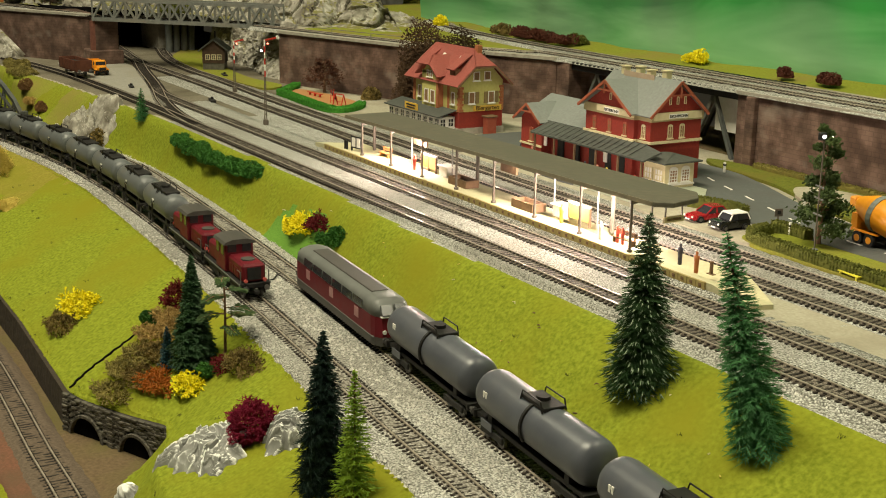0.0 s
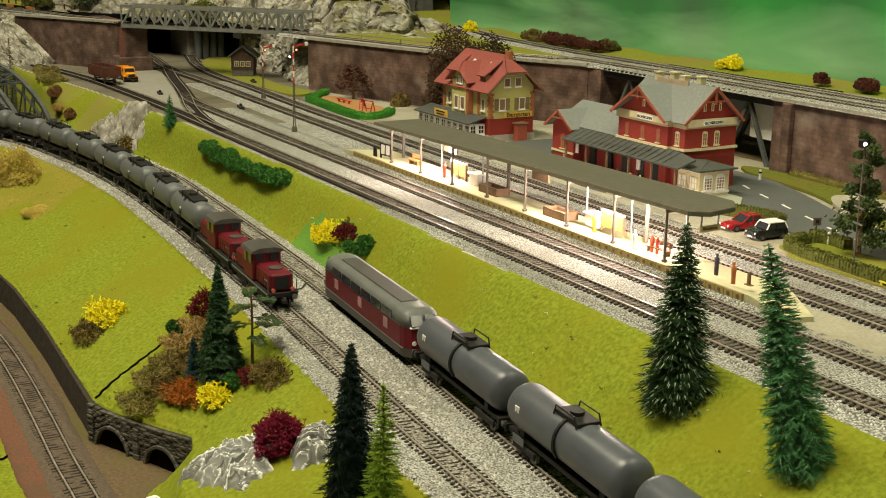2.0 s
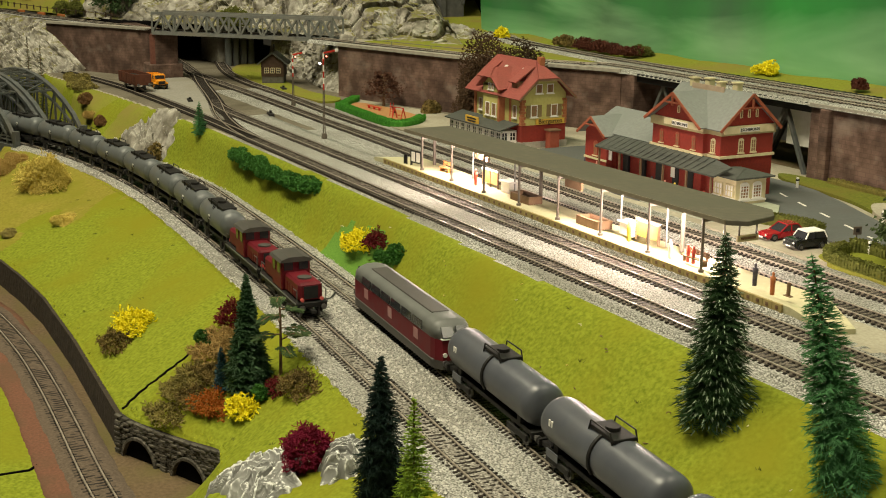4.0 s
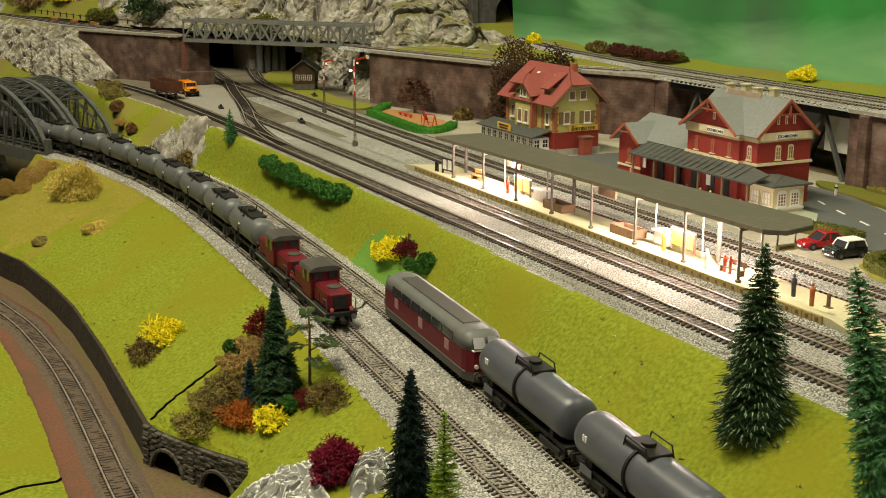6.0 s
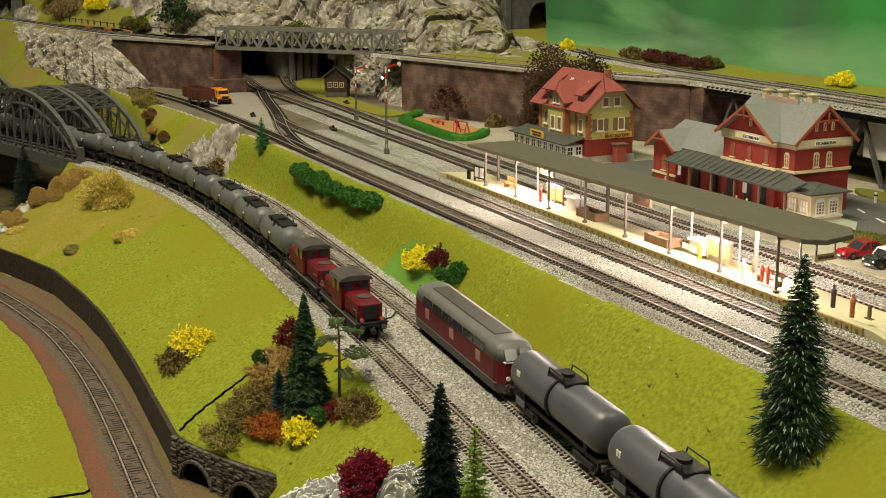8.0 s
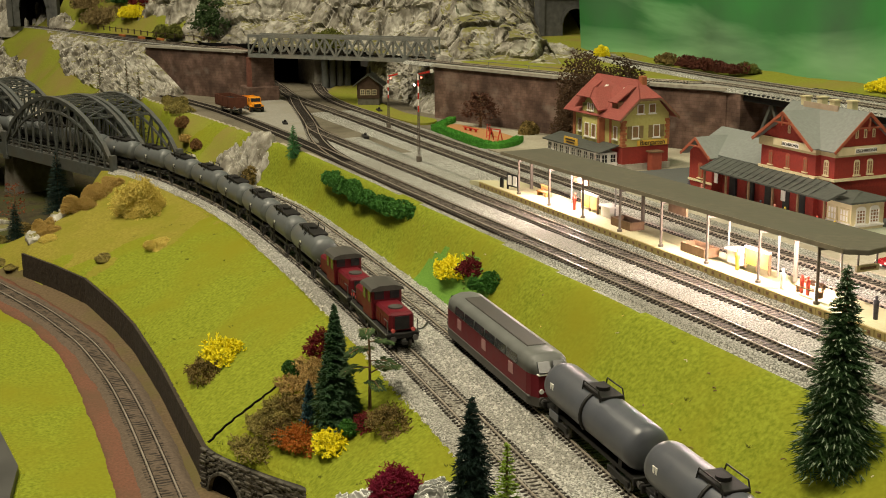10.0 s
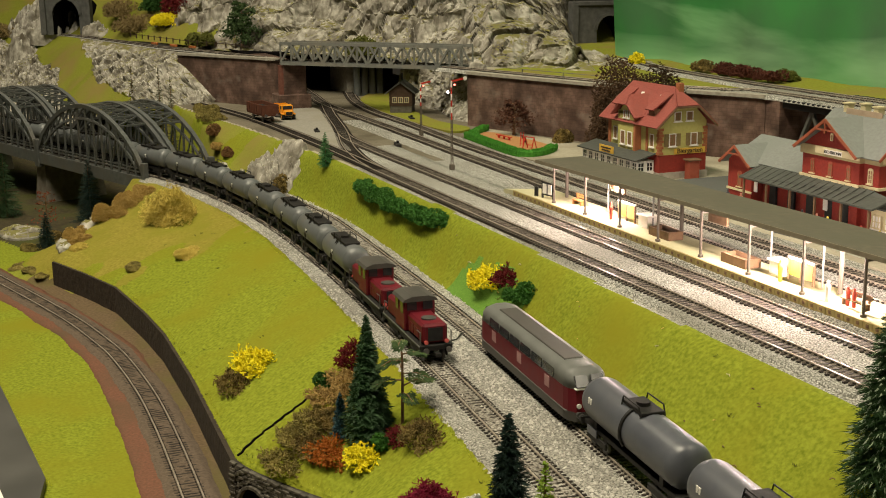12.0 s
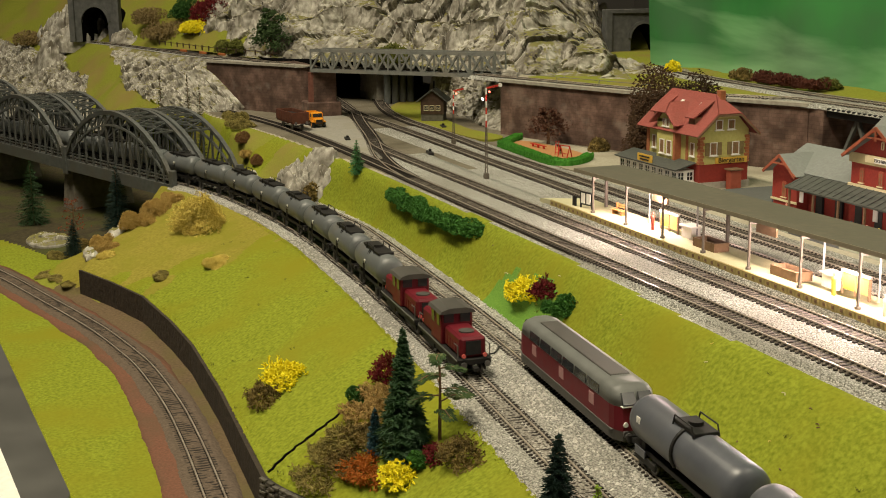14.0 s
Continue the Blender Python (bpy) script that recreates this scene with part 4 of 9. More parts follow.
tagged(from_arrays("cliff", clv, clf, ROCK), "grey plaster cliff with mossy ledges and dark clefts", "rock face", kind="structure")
rock_mound((-1.452, 0.280), (0.034, 0.016), 0.026, 28, -0.008, "pale rock at the foot of the brown wall", ROCK, 31, 75, 60, 160, 0.7, amp=0.8)
rock_mound((-1.52, 0.82), (0.14, 0.13), 0.085, 0, 0.030, "grassy hill above the dark portal", GRASS_DULL, 28, 14, amp=0.2)
rock_mound((-1.58, 0.70), (0.17, 0.13), 0.19, 0, 0.030, "dark rocky knoll behind the cliff", ROCK, 33, 22, 40, 110, 0.5, amp=0.5)
rock_mound((-1.195, 0.642), (0.095, 0.024), 0.014, 30, 0.043, "mossy rock ledge beside the dark portal", ROCK, 34, 40, 40, 130, amp=0.8)
rock_mound((-1.225, 0.585), (0.120, 0.026), 0.016, 38, 0.043, "mossy pale rock ledge above the retaining wall", ROCK, 27, 34, 50, 150, amp=0.8)
rock_sheet("hillside", (-2.95, -0.14, 0.046), (1.36, 0.504, 0.0), (-0.30, 0.16, 0.20), 90, 40, 0.020, 8, "grassy hillside with brown scrub above the upper line", GRASS_DULL, 25, (0.5, -0.3, 0.6), 0.15)
rock_sheet("hill_back", (-2.1, 0.45, 0.18), (0.95, 0.35, 0.0), (-0.2, 0.25, 0.35), 40, 24, 0.05, 8, "dark rocky hill rising behind the cliff", ROCK, 26, (0.5, -0.4, 0.5), 0.5)
rock_sheet("rock_wall", (-1.402, 0.510, -0.006), (0.292, -0.026, 0.0), (-0.02, 0.022, 0.058), 120, 40, 0.012, 34, "pale rough rock wall behind the signal hut", ROCK, 36, (0.35, -0.9, 0.15))
for k in range(4):
    x, y = -1.425, 0.4730 + k * 0.0092
    tagged(part("tunnel_column", tube(bmesh.new(), [(x, y, -0.004), (x, y, 0.044)], 0.0040, 12), BRIDGE_GREY), "dark grey round column beside the tunnel mouth", "column", "tunnel columns", kind="structure")
rock_mound((-2.035, 0.162), (0.060, 0.034), 0.075, 20, -0.004, "pale rock beside the hillside portal", ROCK, 37, 40, 40, 110, 0.5, amp=0.6)
rock_mound((-2.10, 0.190), (0.110, 0.040), 0.075, 20, 0.035, "pale rock on the grassy hillside", ROCK, 41, 40, 40, 120, 0.5, amp=0.6)
rock_mound((-2.030, 0.180), (0.050, 0.026), 0.052, 15, 0.046, "pale rock beside the hillside portal", ROCK, 43, 44, 44, 110, 0.5, amp=0.6)
rock_mound((-1.935, 0.246), (0.030, 0.018), 0.036, 20, 0.044, "pale rock beside the hillside portal", ROCK, 38, 44, 34, 90, 0.5, amp=0.6)
# track bed of the upper line from the far tunnel to the bridge
UPLINE = [(-2.10, 0.18), (-2.02, 0.20), (-1.92, 0.229), (-1.75, 0.262), (-1.621, 0.285), (-1.49, 0.325), (-1.34, 0.364)]
ballast_bed("ballast", UPLINE[:-1] + [(-1.352, 0.3605)], 0.0098, 0.0495, "grey gravel of the upper line", 0.002, seed=9, skirt=0.0008)
track(UPLINE, 0.0495, "upper line track leading to the far tunnel")


def tunnel_portal(name, at, w, h, turn, label, mat, wings):
    """A round-topped portal of dressed stone with a dark bore."""
    po = holder(name, label, "tunnel portal", at=pose(*at, 0, 0, turn))
    arc = [(w / 2 * math.cos(a), h * 0.55 + (h * 0.45) * math.sin(a)) for a in np.linspace(0, math.pi, 13)]
    inner = [(w / 2, 0)] + arc + [(-w / 2, 0)]
    WL, WR, H2 = wings
    outer = [(WR, 0)]
    for a in np.linspace(0, math.pi, 13):
        ca, sa = math.cos(a), math.sin(a)
        k = min((WR if ca > 0 else WL) / max(abs(ca), 1e-6), (H2 - h * 0.55) / max(sa, 1e-6))
        outer.append((ca * k, h * 0.55 + sa * k))
    outer.append((-WL, 0))
    bm = bmesh.new()
    for y in (0, 0.008):
        vi = [bm.verts.new((x, y, z)) for x, z in inner]
        vo = [bm.verts.new((x, y, z)) for x, z in outer]
        for k in range(len(vi) - 1):
            bm.faces.new((vi[k], vi[k + 1], vo[k + 1], vo[k]))
    part("portal_wall", bm, mat, po)
    bm = bmesh.new()
    n = len(inner)
    rings = [[bm.verts.new((x, y, z)) for x, z in inner] for y in (0.0, 0.09)]
    for k in range(n - 1):
        bm.faces.new((rings[0][k], rings[0][k + 1], rings[1][k + 1], rings[1][k]))
    bm.faces.new(rings[1])
    part("bore", bm, DARK, po)
    for sx in (-WL, WR):
        part("buttress", B((sx - 0.004, sx + 0.004, -0.004, 0.010, 0, H2 * 1.03), bev=0.0006), mat, po)
    part("parapet", B((-WL - 0.004, WR + 0.004, -0.003, 0.010, H2 - 0.001, H2 + 0.004), bev=0.0006), mat, po)
    for k in range(1, n - 2):
        (xa, za), (xb, zb) = inner[k], inner[k + 1]
        bm = bmesh.new()
        slab(bm, [(xa, -0.002, za), (xb, -0.002, zb), (xb * 1.22, -0.002, (zb - h * 0.4) * 1.16 + h * 0.4), (xa * 1.22, -0.002, (za - h * 0.4) * 1.16 + h * 0.4)], 0.006, (0, 1, 0))
        part("arch_stone", bm, mat, po)
    return po


PORTAL_STONE = material("portal_stone", (0.06, 0.062, 0.06), (0.12, 0.12, 0.115), 160, 0.9, 0.5)
tunnel_portal("tunnel_portal", (-1.9620, 0.2090, 0.050), 0.039, 0.050, 64.4, "grey stone tunnel portal on the hillside", PORTAL_STONE, (0.033, 0.033, 0.064))
tunnel_portal("tunnel_portal", (-1.373, 0.775, Z_U), 0.034, 0.0375, 86, "dark stone tunnel portal beside the green cloth", PORTAL_STONE, (0.046, 0.025, 0.0505))

# ---- arch bridges over the valley ----


def arch_bridge(p0, heading, length, width, label):
    """A bowstring bridge: two arched trusses with uprights, rails and top bracing; local x runs along it."""
    br = holder("arch_bridge", label, "bridge", "arch bridges", pose(p0[0], p0[1], Z_F, 0, 0, heading))
    rise, n = 0.052, 14
    for y in (-width / 2, width / 2):
        arc = [(length * k / n, y, rise * (1 - (2 * k / n - 1) ** 2) ** 0.8 + 0.002) for k in range(n + 1)]
        part("arch", tube(bmesh.new(), arc, 0.0026, 4), BRIDGE_GREY, br)
        inner = [(x, yy, z - 0.012 * min(1, z / 0.02)) for x, yy, z in arc[1:-1]]
        part("lower_arch", tube(bmesh.new(), inner, 0.0014, 4), BRIDGE_GREY, br)
        part("girder", B((0, length, y - 0.0016, y + 0.0016, -0.012, -0.001)), BRIDGE_GREY, br)
        part("rail", bar(bmesh.new(), (0, y, 0.006), (length, y, 0.006), 0.0008, 0.0010), BRIDGE_GREY, br)
        part("rail", bar(bmesh.new(), (0, y, 0.003), (length, y, 0.003), 0.0008, 0.0010), BRIDGE_GREY, br)
        for k in range(1, n):
            x, _, z = arc[k]
            part("hanger", bar(bmesh.new(), (x, y, -0.002), (x, y, z), 0.0016), BRIDGE_GREY, br)
            if k < n - 1:
                part("brace", bar(bmesh.new(), (x, y, z - 0.001), (arc[k + 1][0], y, -0.002) if k < n / 2 else (arc[k + 1][0], y, arc[k + 1][2] - 0.011), 0.0011), BRIDGE_GREY, br)
        part("post", B((-0.003, 0.003, y - 0.0025, y + 0.0025, -0.016, 0.012), bev=0.0004), BRIDGE_GREY, br)
        part("post", B((length - 0.003, length + 0.003, y - 0.0025, y + 0.0025, -0.016, 0.012), bev=0.0004), BRIDGE_GREY, br)
    for k in range(3, n - 2):
        x0, x1 = length * k / n, length * (k + 1) / n
        z0, z1 = (rise * (1 - (2 * q / n - 1) ** 2) ** 0.8 + 0.002 for q in (k, k + 1))
        part("top_brace", bar(bmesh.new(), (x0, -width / 2, z0), (x0, width / 2, z0), 0.0016), BRIDGE_GREY, br)
        if k < n - 3:
            part("top_brace", bar(bmesh.new(), (x0, -width / 2, z0), (x1, width / 2, z1), 0.0012), BRIDGE_GREY, br)
            part("top_brace", bar(bmesh.new(), (x0, width / 2, z0), (x1, -width / 2, z1), 0.0012), BRIDGE_GREY, br)
    part("deck", B((0, length, -width / 2, width / 2, -0.0065, -0.0028)), BRIDGE_GREY, br)
    return br


for (x, y) in ((-1.152, 0.1965), (-1.155, 0.230)):
    for k in range(3):
        arch_bridge((x - k * 0.2255 * math.cos(radians(18.8)), y - k * 0.2255 * math.sin(radians(18.8))), 198.8, 0.222, 0.030,
                    "grey steel bowstring arch bridge carrying the main line")
PIER_STONE = material("pier_stone", (0.12, 0.105, 0.085), (0.21, 0.19, 0.155), 200, 0.9, 0.3)
for k in (1, 2):
    c = (-1.153 - k * 0.2400 * math.cos(radians(18.8)), 0.213 - k * 0.2400 * math.sin(radians(18.8)))
    pr = holder("bridge_pier", "dull grey stone pier below the arch bridges", "bridge pier", at=pose(*c, 0, 0, 0, 18.8))
    bm = bmesh.new()
    box(bm, -0.009, 0.009, -0.024, 0.036, Z_L - 0.004, Z_F - 0.0125)
    for v in bm.verts:
        if v.co.z < -0.07:
            v.co.x *= 1.6
            v.co.y *= 1.1
    part("shaft", bm, PIER_STONE, pr)
    part("cap", B((-0.011, 0.011, -0.026, 0.038, Z_F - 0.0160, Z_F - 0.0122), bev=0.0006), PIER_STONE, pr)

# ---- dark wall beside the branch track and the arcaded stone wall ----
wall_along("wall_low", [(x, y - 0.0003) for x, y in WALL_LINE], Z_L - 0.004, Z_L + 0.0183, "low dark stone wall along the branch track", 0.0028, material("black_stone", (0.024, 0.018, 0.013), (0.056, 0.042, 0.031), 260, 0.9, 0.7), cope=False)

# ---- platform ----
plat = holder("platform", "sandy island platform with a yellowish edge of blocks", "platform")
PZ = 0.0042
outline = [(-0.778, 0.3600), (-0.752, 0.3555), (-0.362, 0.3555), (-0.340, 0.3545), (-0.336, 0.3665), (-0.364, 0.3795), (-0.745, 0.3795)]
bm = bmesh.new()
top = [bm.verts.new((x, y, PZ - (0.0034 if i in (0, 4, 3) else 0))) for i, (x, y) in enumerate(outline)]
bot = [bm.verts.new((x, y, -0.0028)) for x, y in outline]
bm.faces.new(top)
for i in range(len(outline)):
    j = (i + 1) % len(outline)
    bm.faces.new((top[i], bot[i], bot[j], top[j]))
part("paving", bm, PLAT_TOP, plat)
edge_me = finish("edge_block", B((-0.0028, 0.0028, -0.0006, 0.0006, -0.0066, 0.0002), bev=0.0002), PLAT_EDGE)
# thin brown plates stand for the edge notches, their shade put into the colour
recess_me = finish("edge_notch_shade", B((-0.0008, 0.0008, -0.00015, 0.00015, -0.0022, -0.0008)), WOOD_BROWN)
for k in range(66):
    x = -0.749 + k * 0.00585
    for me, dy in ((edge_me, 0), (recess_me, -0.0007)):
        ob = new(me.name, me)
        ob.parent, ob.location = plat, (x, 0.3551 + dy, PZ)
tagged(from_arrays("sand_area", [(-0.345, 0.354, -0.0014), (-0.10, 0.356, -0.0014), (-0.10, 0.378, -0.0014), (-0.36, 0.3805, -0.0014)], [(0, 1, 2, 3)], SAND), "bare pale sand at the platform end", "sand", kind="structure")

sh_x = np.linspace(-0.76, -0.345, 140)
sh_r = np.random.RandomState(5)
sh_v = [(x, y + sh_r.uniform(-0.0003, 0.0003), z + sh_r.uniform(-0.0002, 0.0002)) for x in sh_x for y, z in ((0.3512, -0.0016), (0.3530, 0.0000), (0.3546, 0.0010))]
sh_f = [(i * 3 + k, i * 3 + 3 + k, i * 3 + 4 + k, i * 3 + 1 + k) for i in range(139) for k in range(2)]
tagged(from_arrays("ballast", sh_v, sh_f, BALLAST, smooth=True), "pale gravel heaped against the platform edge", "ballast", kind="stuff")

# ---- platform roof ----
can = holder("platform_roof", "long flat brown-grey platform roof on slim posts", "platform roof")


def can_z(x):
    return 0.0262 + 0.0032 * (x + 0.70) / 0.29


bm = bmesh.new()
ring = [(-0.722, 0.3565), (-0.4065, 0.3578), (-0.4005, 0.365), (-0.4045, 0.383), (-0.415, 0.3915), (-0.722, 0.389)]
vt = [bm.verts.new((x, y, can_z(x) + 0.0024)) for x, y in ring]
vb = [bm.verts.new((x, y, can_z(x))) for x, y in ring]
bm.faces.new(vt)
bm.faces.new(vb[::-1])
for i in range(6):
    j = (i + 1) % 6
    bm.faces.new((vt[i], vb[i], vb[j], vt[j]))
bmesh.ops.bevel(bm, geom=bm.edges[:], offset=0.0003, segments=1, affect="EDGES")
part("roof_panel", bm, CANOPY, can)
ROOF_EDGE = material("roof_edge_paint", (0.15, 0.13, 0.09), (0.22, 0.19, 0.13), 250, 0.7, 0.1)
fascia = part("fascia", B((-0.722, -0.407, 0.3556, 0.3563, 0.0004, 0.0025)), ROOF_EDGE, can)
for v in fascia.data.vertices:
    v.co.z += can_z(v.co.x)
    v.co.y += 0.001 * (v.co.x + 0.722) / 0.307
POST_X = [-0.702 + k * 0.03986 for k in range(8)]
for k, x in enumerate(POST_X):
    part("post", tube(bmesh.new(), [(x, 0.3585, PZ), (x, 0.3585, can_z(x))], 0.0007, 8), POST_GREY, can)
    part("post_foot", tube(bmesh.new(), [(x, 0.3585, PZ), (x, 0.3585, PZ + 0.0012)], 0.0014, 8), POST_GREY, can)
    part("roof_beam", B((x - 0.0006, x + 0.0006, 0.358, 0.388, can_z(x) - 0.0016, can_z(x) - 0.0001)), POST_GREY, can)
for x in (-0.7155, -0.585, -0.457):
    part("post", tube(bmesh.new(), [(x, 0.3745, PZ), (x, 0.3745, can_z(x))], 0.0011, 8), POST_GREY, can)
# plain posts lit by the lamps; their brightness is put into a paler grey
LIT_POST_GREY = material("lit_post_grey", (0.26, 0.25, 0.24), (0.34, 0.33, 0.31), 200, 0.5, 0.0)
for x in (-0.664, -0.614, -0.508, -0.470, -0.428):
    lp = holder("platform_lamp_post", "slim post below the platform roof, coloured pale as if lit", "lamp post", "platform lamps")
    part("mast", tube(bmesh.new(), [(x + 0.002, 0.3735, PZ), (x + 0.002, 0.3735, 0.0255)], 0.0005, 8), LIT_POST_GREY, lp)
    part("lamp_head", B((x + 0.0005, x + 0.0035, 0.372, 0.375, 0.0252, 0.0260), bev=0.0002), POST_GREY, lp)
hang = holder("hanging_sign", "brown station sign hung from the platform roof", "sign", at=pose(-0.648, 0.372, 0.0215))
part("board", B((-0.008, 0.008, -0.0006, 0.0006, -0.003, 0.003)), WOOD_BROWN, hang)
part("hanger", B((-0.006, -0.0055, -0.0003, 0.0003, 0.003, 0.0048), (0.0055, 0.006, -0.0003, 0.0003, 0.003, 0.0048)), POST_GREY, hang)
end_sign = holder("hanging_sign", "pale station sign below the roof's near end", "sign", at=pose(-0.4110, 0.374, 0.0212))
part("board", B((-0.0006, 0.0006, -0.006, 0.006, -0.0014, 0.0014)), CREAM, end_sign)
part("text_bar", B((0.0006, 0.0008, -0.0042, 0.0042, -0.0005, 0.0006)), WOOD_BROWN, end_sign)
for y in (-0.005, 0.005):
    part("hanger", B((-0.0003, 0.0003, y - 0.0003, y + 0.0003, 0.0014, 0.0079)), POST_GREY, end_sign)
copy_thing(hang, pose(-0.548, 0.372, 0.022))


def bench(at, mat, label, group="benches", l=0.011):
    b = holder("bench", label, "bench", group, at)
    for k in range(2):
        part("seat_slat", B((-l / 2, l / 2, -0.0014 + k * 0.0016, 0.0 + k * 0.0016, 0.0026, 0.0031)), mat, b)
        part("back_slat", B((-l / 2, l / 2, 0.0019, 0.0024, 0.0040 + k * 0.0014, 0.0050 + k * 0.0014)), mat, b)
    for x in (-l * 0.4, l * 0.4):
        part("leg", B((x - 0.0005, x + 0.0005, -0.0012, 0.0022, 0, 0.0027)), mat, b)
        part("back_post", B((x - 0.0004, x + 0.0004, 0.0017, 0.0024, 0.0026, 0.0066)), mat, b)
    return b


bench(pose(-0.690, 0.369, PZ, 0, 0, 4), material("orange_wood", (0.40, 0.18, 0.06), (0.5, 0.25, 0.09), 300, 0.6, 0.1), "orange-brown wooden platform bench")
bench(pose(-0.436, 0.365, PZ, 0, 0, 0), WOOD_BROWN, "dark brown platform bench with luggage and sitters", l=0.016)
YELLOW_PAINT = material("yellow_paint", (0.62, 0.56, 0.03), (0.72, 0.66, 0.06), 300, 0.5, 0.05)
bench(pose(-0.356, 0.4345, -0.0022, 0, 0, -8), YELLOW_PAINT, "bright yellow bench beside the hedge", l=0.014)


def kiosk_board(at, label):
    k = holder("notice_stand", label, "notice stand", "platform notice stands", at)
    for x in (-0.009, 0.009, 0):
        part("post", B((x - 0.0005, x + 0.0005, -0.0005, 0.0005, 0, 0.0105)), WOOD_BROWN, k)
    for x, m in ((-0.0045, material("amber_panel", (0.55, 0.36, 0.03), (0.68, 0.48, 0.06), 200, 0.5, 0.0)), (0.0045, material("orange_panel", (0.50, 0.27, 0.08), (0.62, 0.36, 0.12), 200, 0.5, 0.0))):
        part("panel", B((x - 0.0038, x + 0.0038, -0.0003, 0.0003, 0.0022, 0.0095)), m, k)
    part("rail", B((-0.0095, 0.0095, -0.0006, 0.0006, 0.0098, 0.0108)), WHITE, k)
    return k


kiosk_board(pose(-0.636, 0.371, PZ), "amber notice panels on brown posts on the platform")
kiosk_board(pose(-0.480, 0.371, PZ), "amber notice panels on brown posts on the platform")


def planter(at, label):
    p = holder("planter_box", label, "planter", "platform planters", at)
    part("side", B((-0.010, 0.010, -0.0045, -0.0037, 0, 0.0045)), WOOD_BROWN, p)
    part("side", B((-0.010, 0.010, 0.0037, 0.0045, 0, 0.0045)), WOOD_BROWN, p)
    part("end", B((-0.010, -0.0092, -0.0036, 0.0036, 0, 0.0045)), WOOD_BROWN, p)
    part("end", B((0.0092, 0.010, -0.0036, 0.0036, 0, 0.0045)), WOOD_BROWN, p)
    part("soil", B((-0.0091, 0.0091, -0.0036, 0.0036, 0, 0.0022)), EARTH, p)
    return p


planter(pose(-0.590, 0.368, PZ), "brown wooden stair well box on the platform")
planter(pose(-0.5215, 0.3675, PZ), "brown wooden stair well box on the platform")
for x, w in ((-0.617, 0.010), (-0.497, 0.011)):
    kb = holder("white_kiosk", "small white kiosk lit by the platform lamps", "kiosk", "white kiosks", pose(x, 0.373, PZ))
    part("body", B((-w / 2, w / 2, -0.003, 0.003, 0, 0.006), bev=0.0003), WHITE, kb)
    part("roof", B((-w / 2 - 0.001, w / 2 + 0.001, -0.004, 0.004, 0.006, 0.007), bev=0.0002), WHITE, kb)


def figure(at, h, mat, label):
    """A tiny moulded figure as a plain peg shape."""
    bm = bmesh.new()
    prof = [(0.11, 0), (0.115, 0.12), (0.12, 0.45), (0.135, 0.62), (0.15, 0.78), (0.05, 0.83), (0.075, 0.90), (0.07, 0.97), (0.02, 1.0)]
    rings = [[bm.verts.new((r * h * math.cos(a), r * h * 0.75 * math.sin(a), z * h)) for a in (k * math.pi / 4 for k in range(8))] for r, z in prof]
    for a, b in zip(rings, rings[1:]):
        for k in range(8):
            bm.faces.new((a[k], a[(k + 1) % 8], b[(k + 1) % 8], b[k]))
    bm.faces.new(rings[0][::-1])
    bm.faces.new(rings[-1])
    ob = part("model_figure", bm, mat, smooth=True)
    ob.matrix_basis = at
    return tagged(ob, label, "figurine", "model figures")


F_RED = material("figure_red", (0.40, 0.04, 0.03), (0.5, 0.10, 0.06), 300, 0.6, 0)
F_ORANGE = material("figure_orange", (0.34, 0.10, 0.03), (0.45, 0.16, 0.05), 300, 0.6, 0)
F_DARK = material("figure_dark", (0.02, 0.02, 0.04), (0.10, 0.09, 0.10), 500, 0.6, 0)
F_YEL = material("figure_yellow", (0.60, 0.45, 0.05), (0.7, 0.55, 0.1), 300, 0.6, 0)
F_PINK = material("figure_pink", (0.5, 0.18, 0.14), (0.6, 0.28, 0.2), 300, 0.6, 0)
figure(pose(-0.3945, 0.3650, PZ), 0.0100, F_DARK, "small moulded figure in dark clothes on the platform")
figure(pose(-0.3800, 0.3620, PZ), 0.0100, F_ORANGE, "small moulded figure in rust-brown coat on the platform")
figure(pose(-0.6435, 0.365, PZ), 0.0100, F_RED, "small moulded figure in red and white on the platform")
figure(pose(-0.486, 0.364, PZ), 0.0105, F_YEL, "small moulded figure in yellow on the platform")
for x in (-0.440, -0.436):
    figure(pose(x, 0.3645, PZ), 0.0085, F_RED, "small moulded figure in red on the dark bench")
figure(pose(-0.430, 0.364, PZ), 0.0070, WHITE, "small moulded figure in white on the dark bench")
figure(pose(-0.449, 0.361, PZ), 0.0095, WHITE, "small moulded figure in white on the bright platform")
lug = holder("luggage_post", "short brown post on the platform", "post", at=pose(-0.375, 0.3665, PZ))
part("shaft", B((-0.0006, 0.0006, -0.0006, 0.0006, 0, 0.006)), WOOD_BROWN, lug)
part("foot", B((-0.002, 0.002, -0.001, 0.001, 0, 0.0004)), WOOD_BROWN, lug)
nb = holder("notice_board", "dark framed timetable board at the platform end", "notice board", at=pose(-0.716, 0.3615, PZ, 0, 0, 10))
part("frame", B((-0.006, 0.006, -0.0005, 0.0005, 0.002, 0.010)), BLACK, nb)
part("sheet", B((-0.0045, -0.0008, -0.0008, -0.0005, 0.003, 0.0092), (0.0008, 0.0045, -0.0008, -0.0005, 0.003, 0.0092)), WHITE, nb, "white posters")
for x in (-0.0055, 0.0055, -0.013, -0.011):
    part("post", B((x - 0.0005, x + 0.0005, -0.0005, 0.0005, 0, 0.0095 if abs(x) < 0.01 else 0.006)), BLACK, nb)

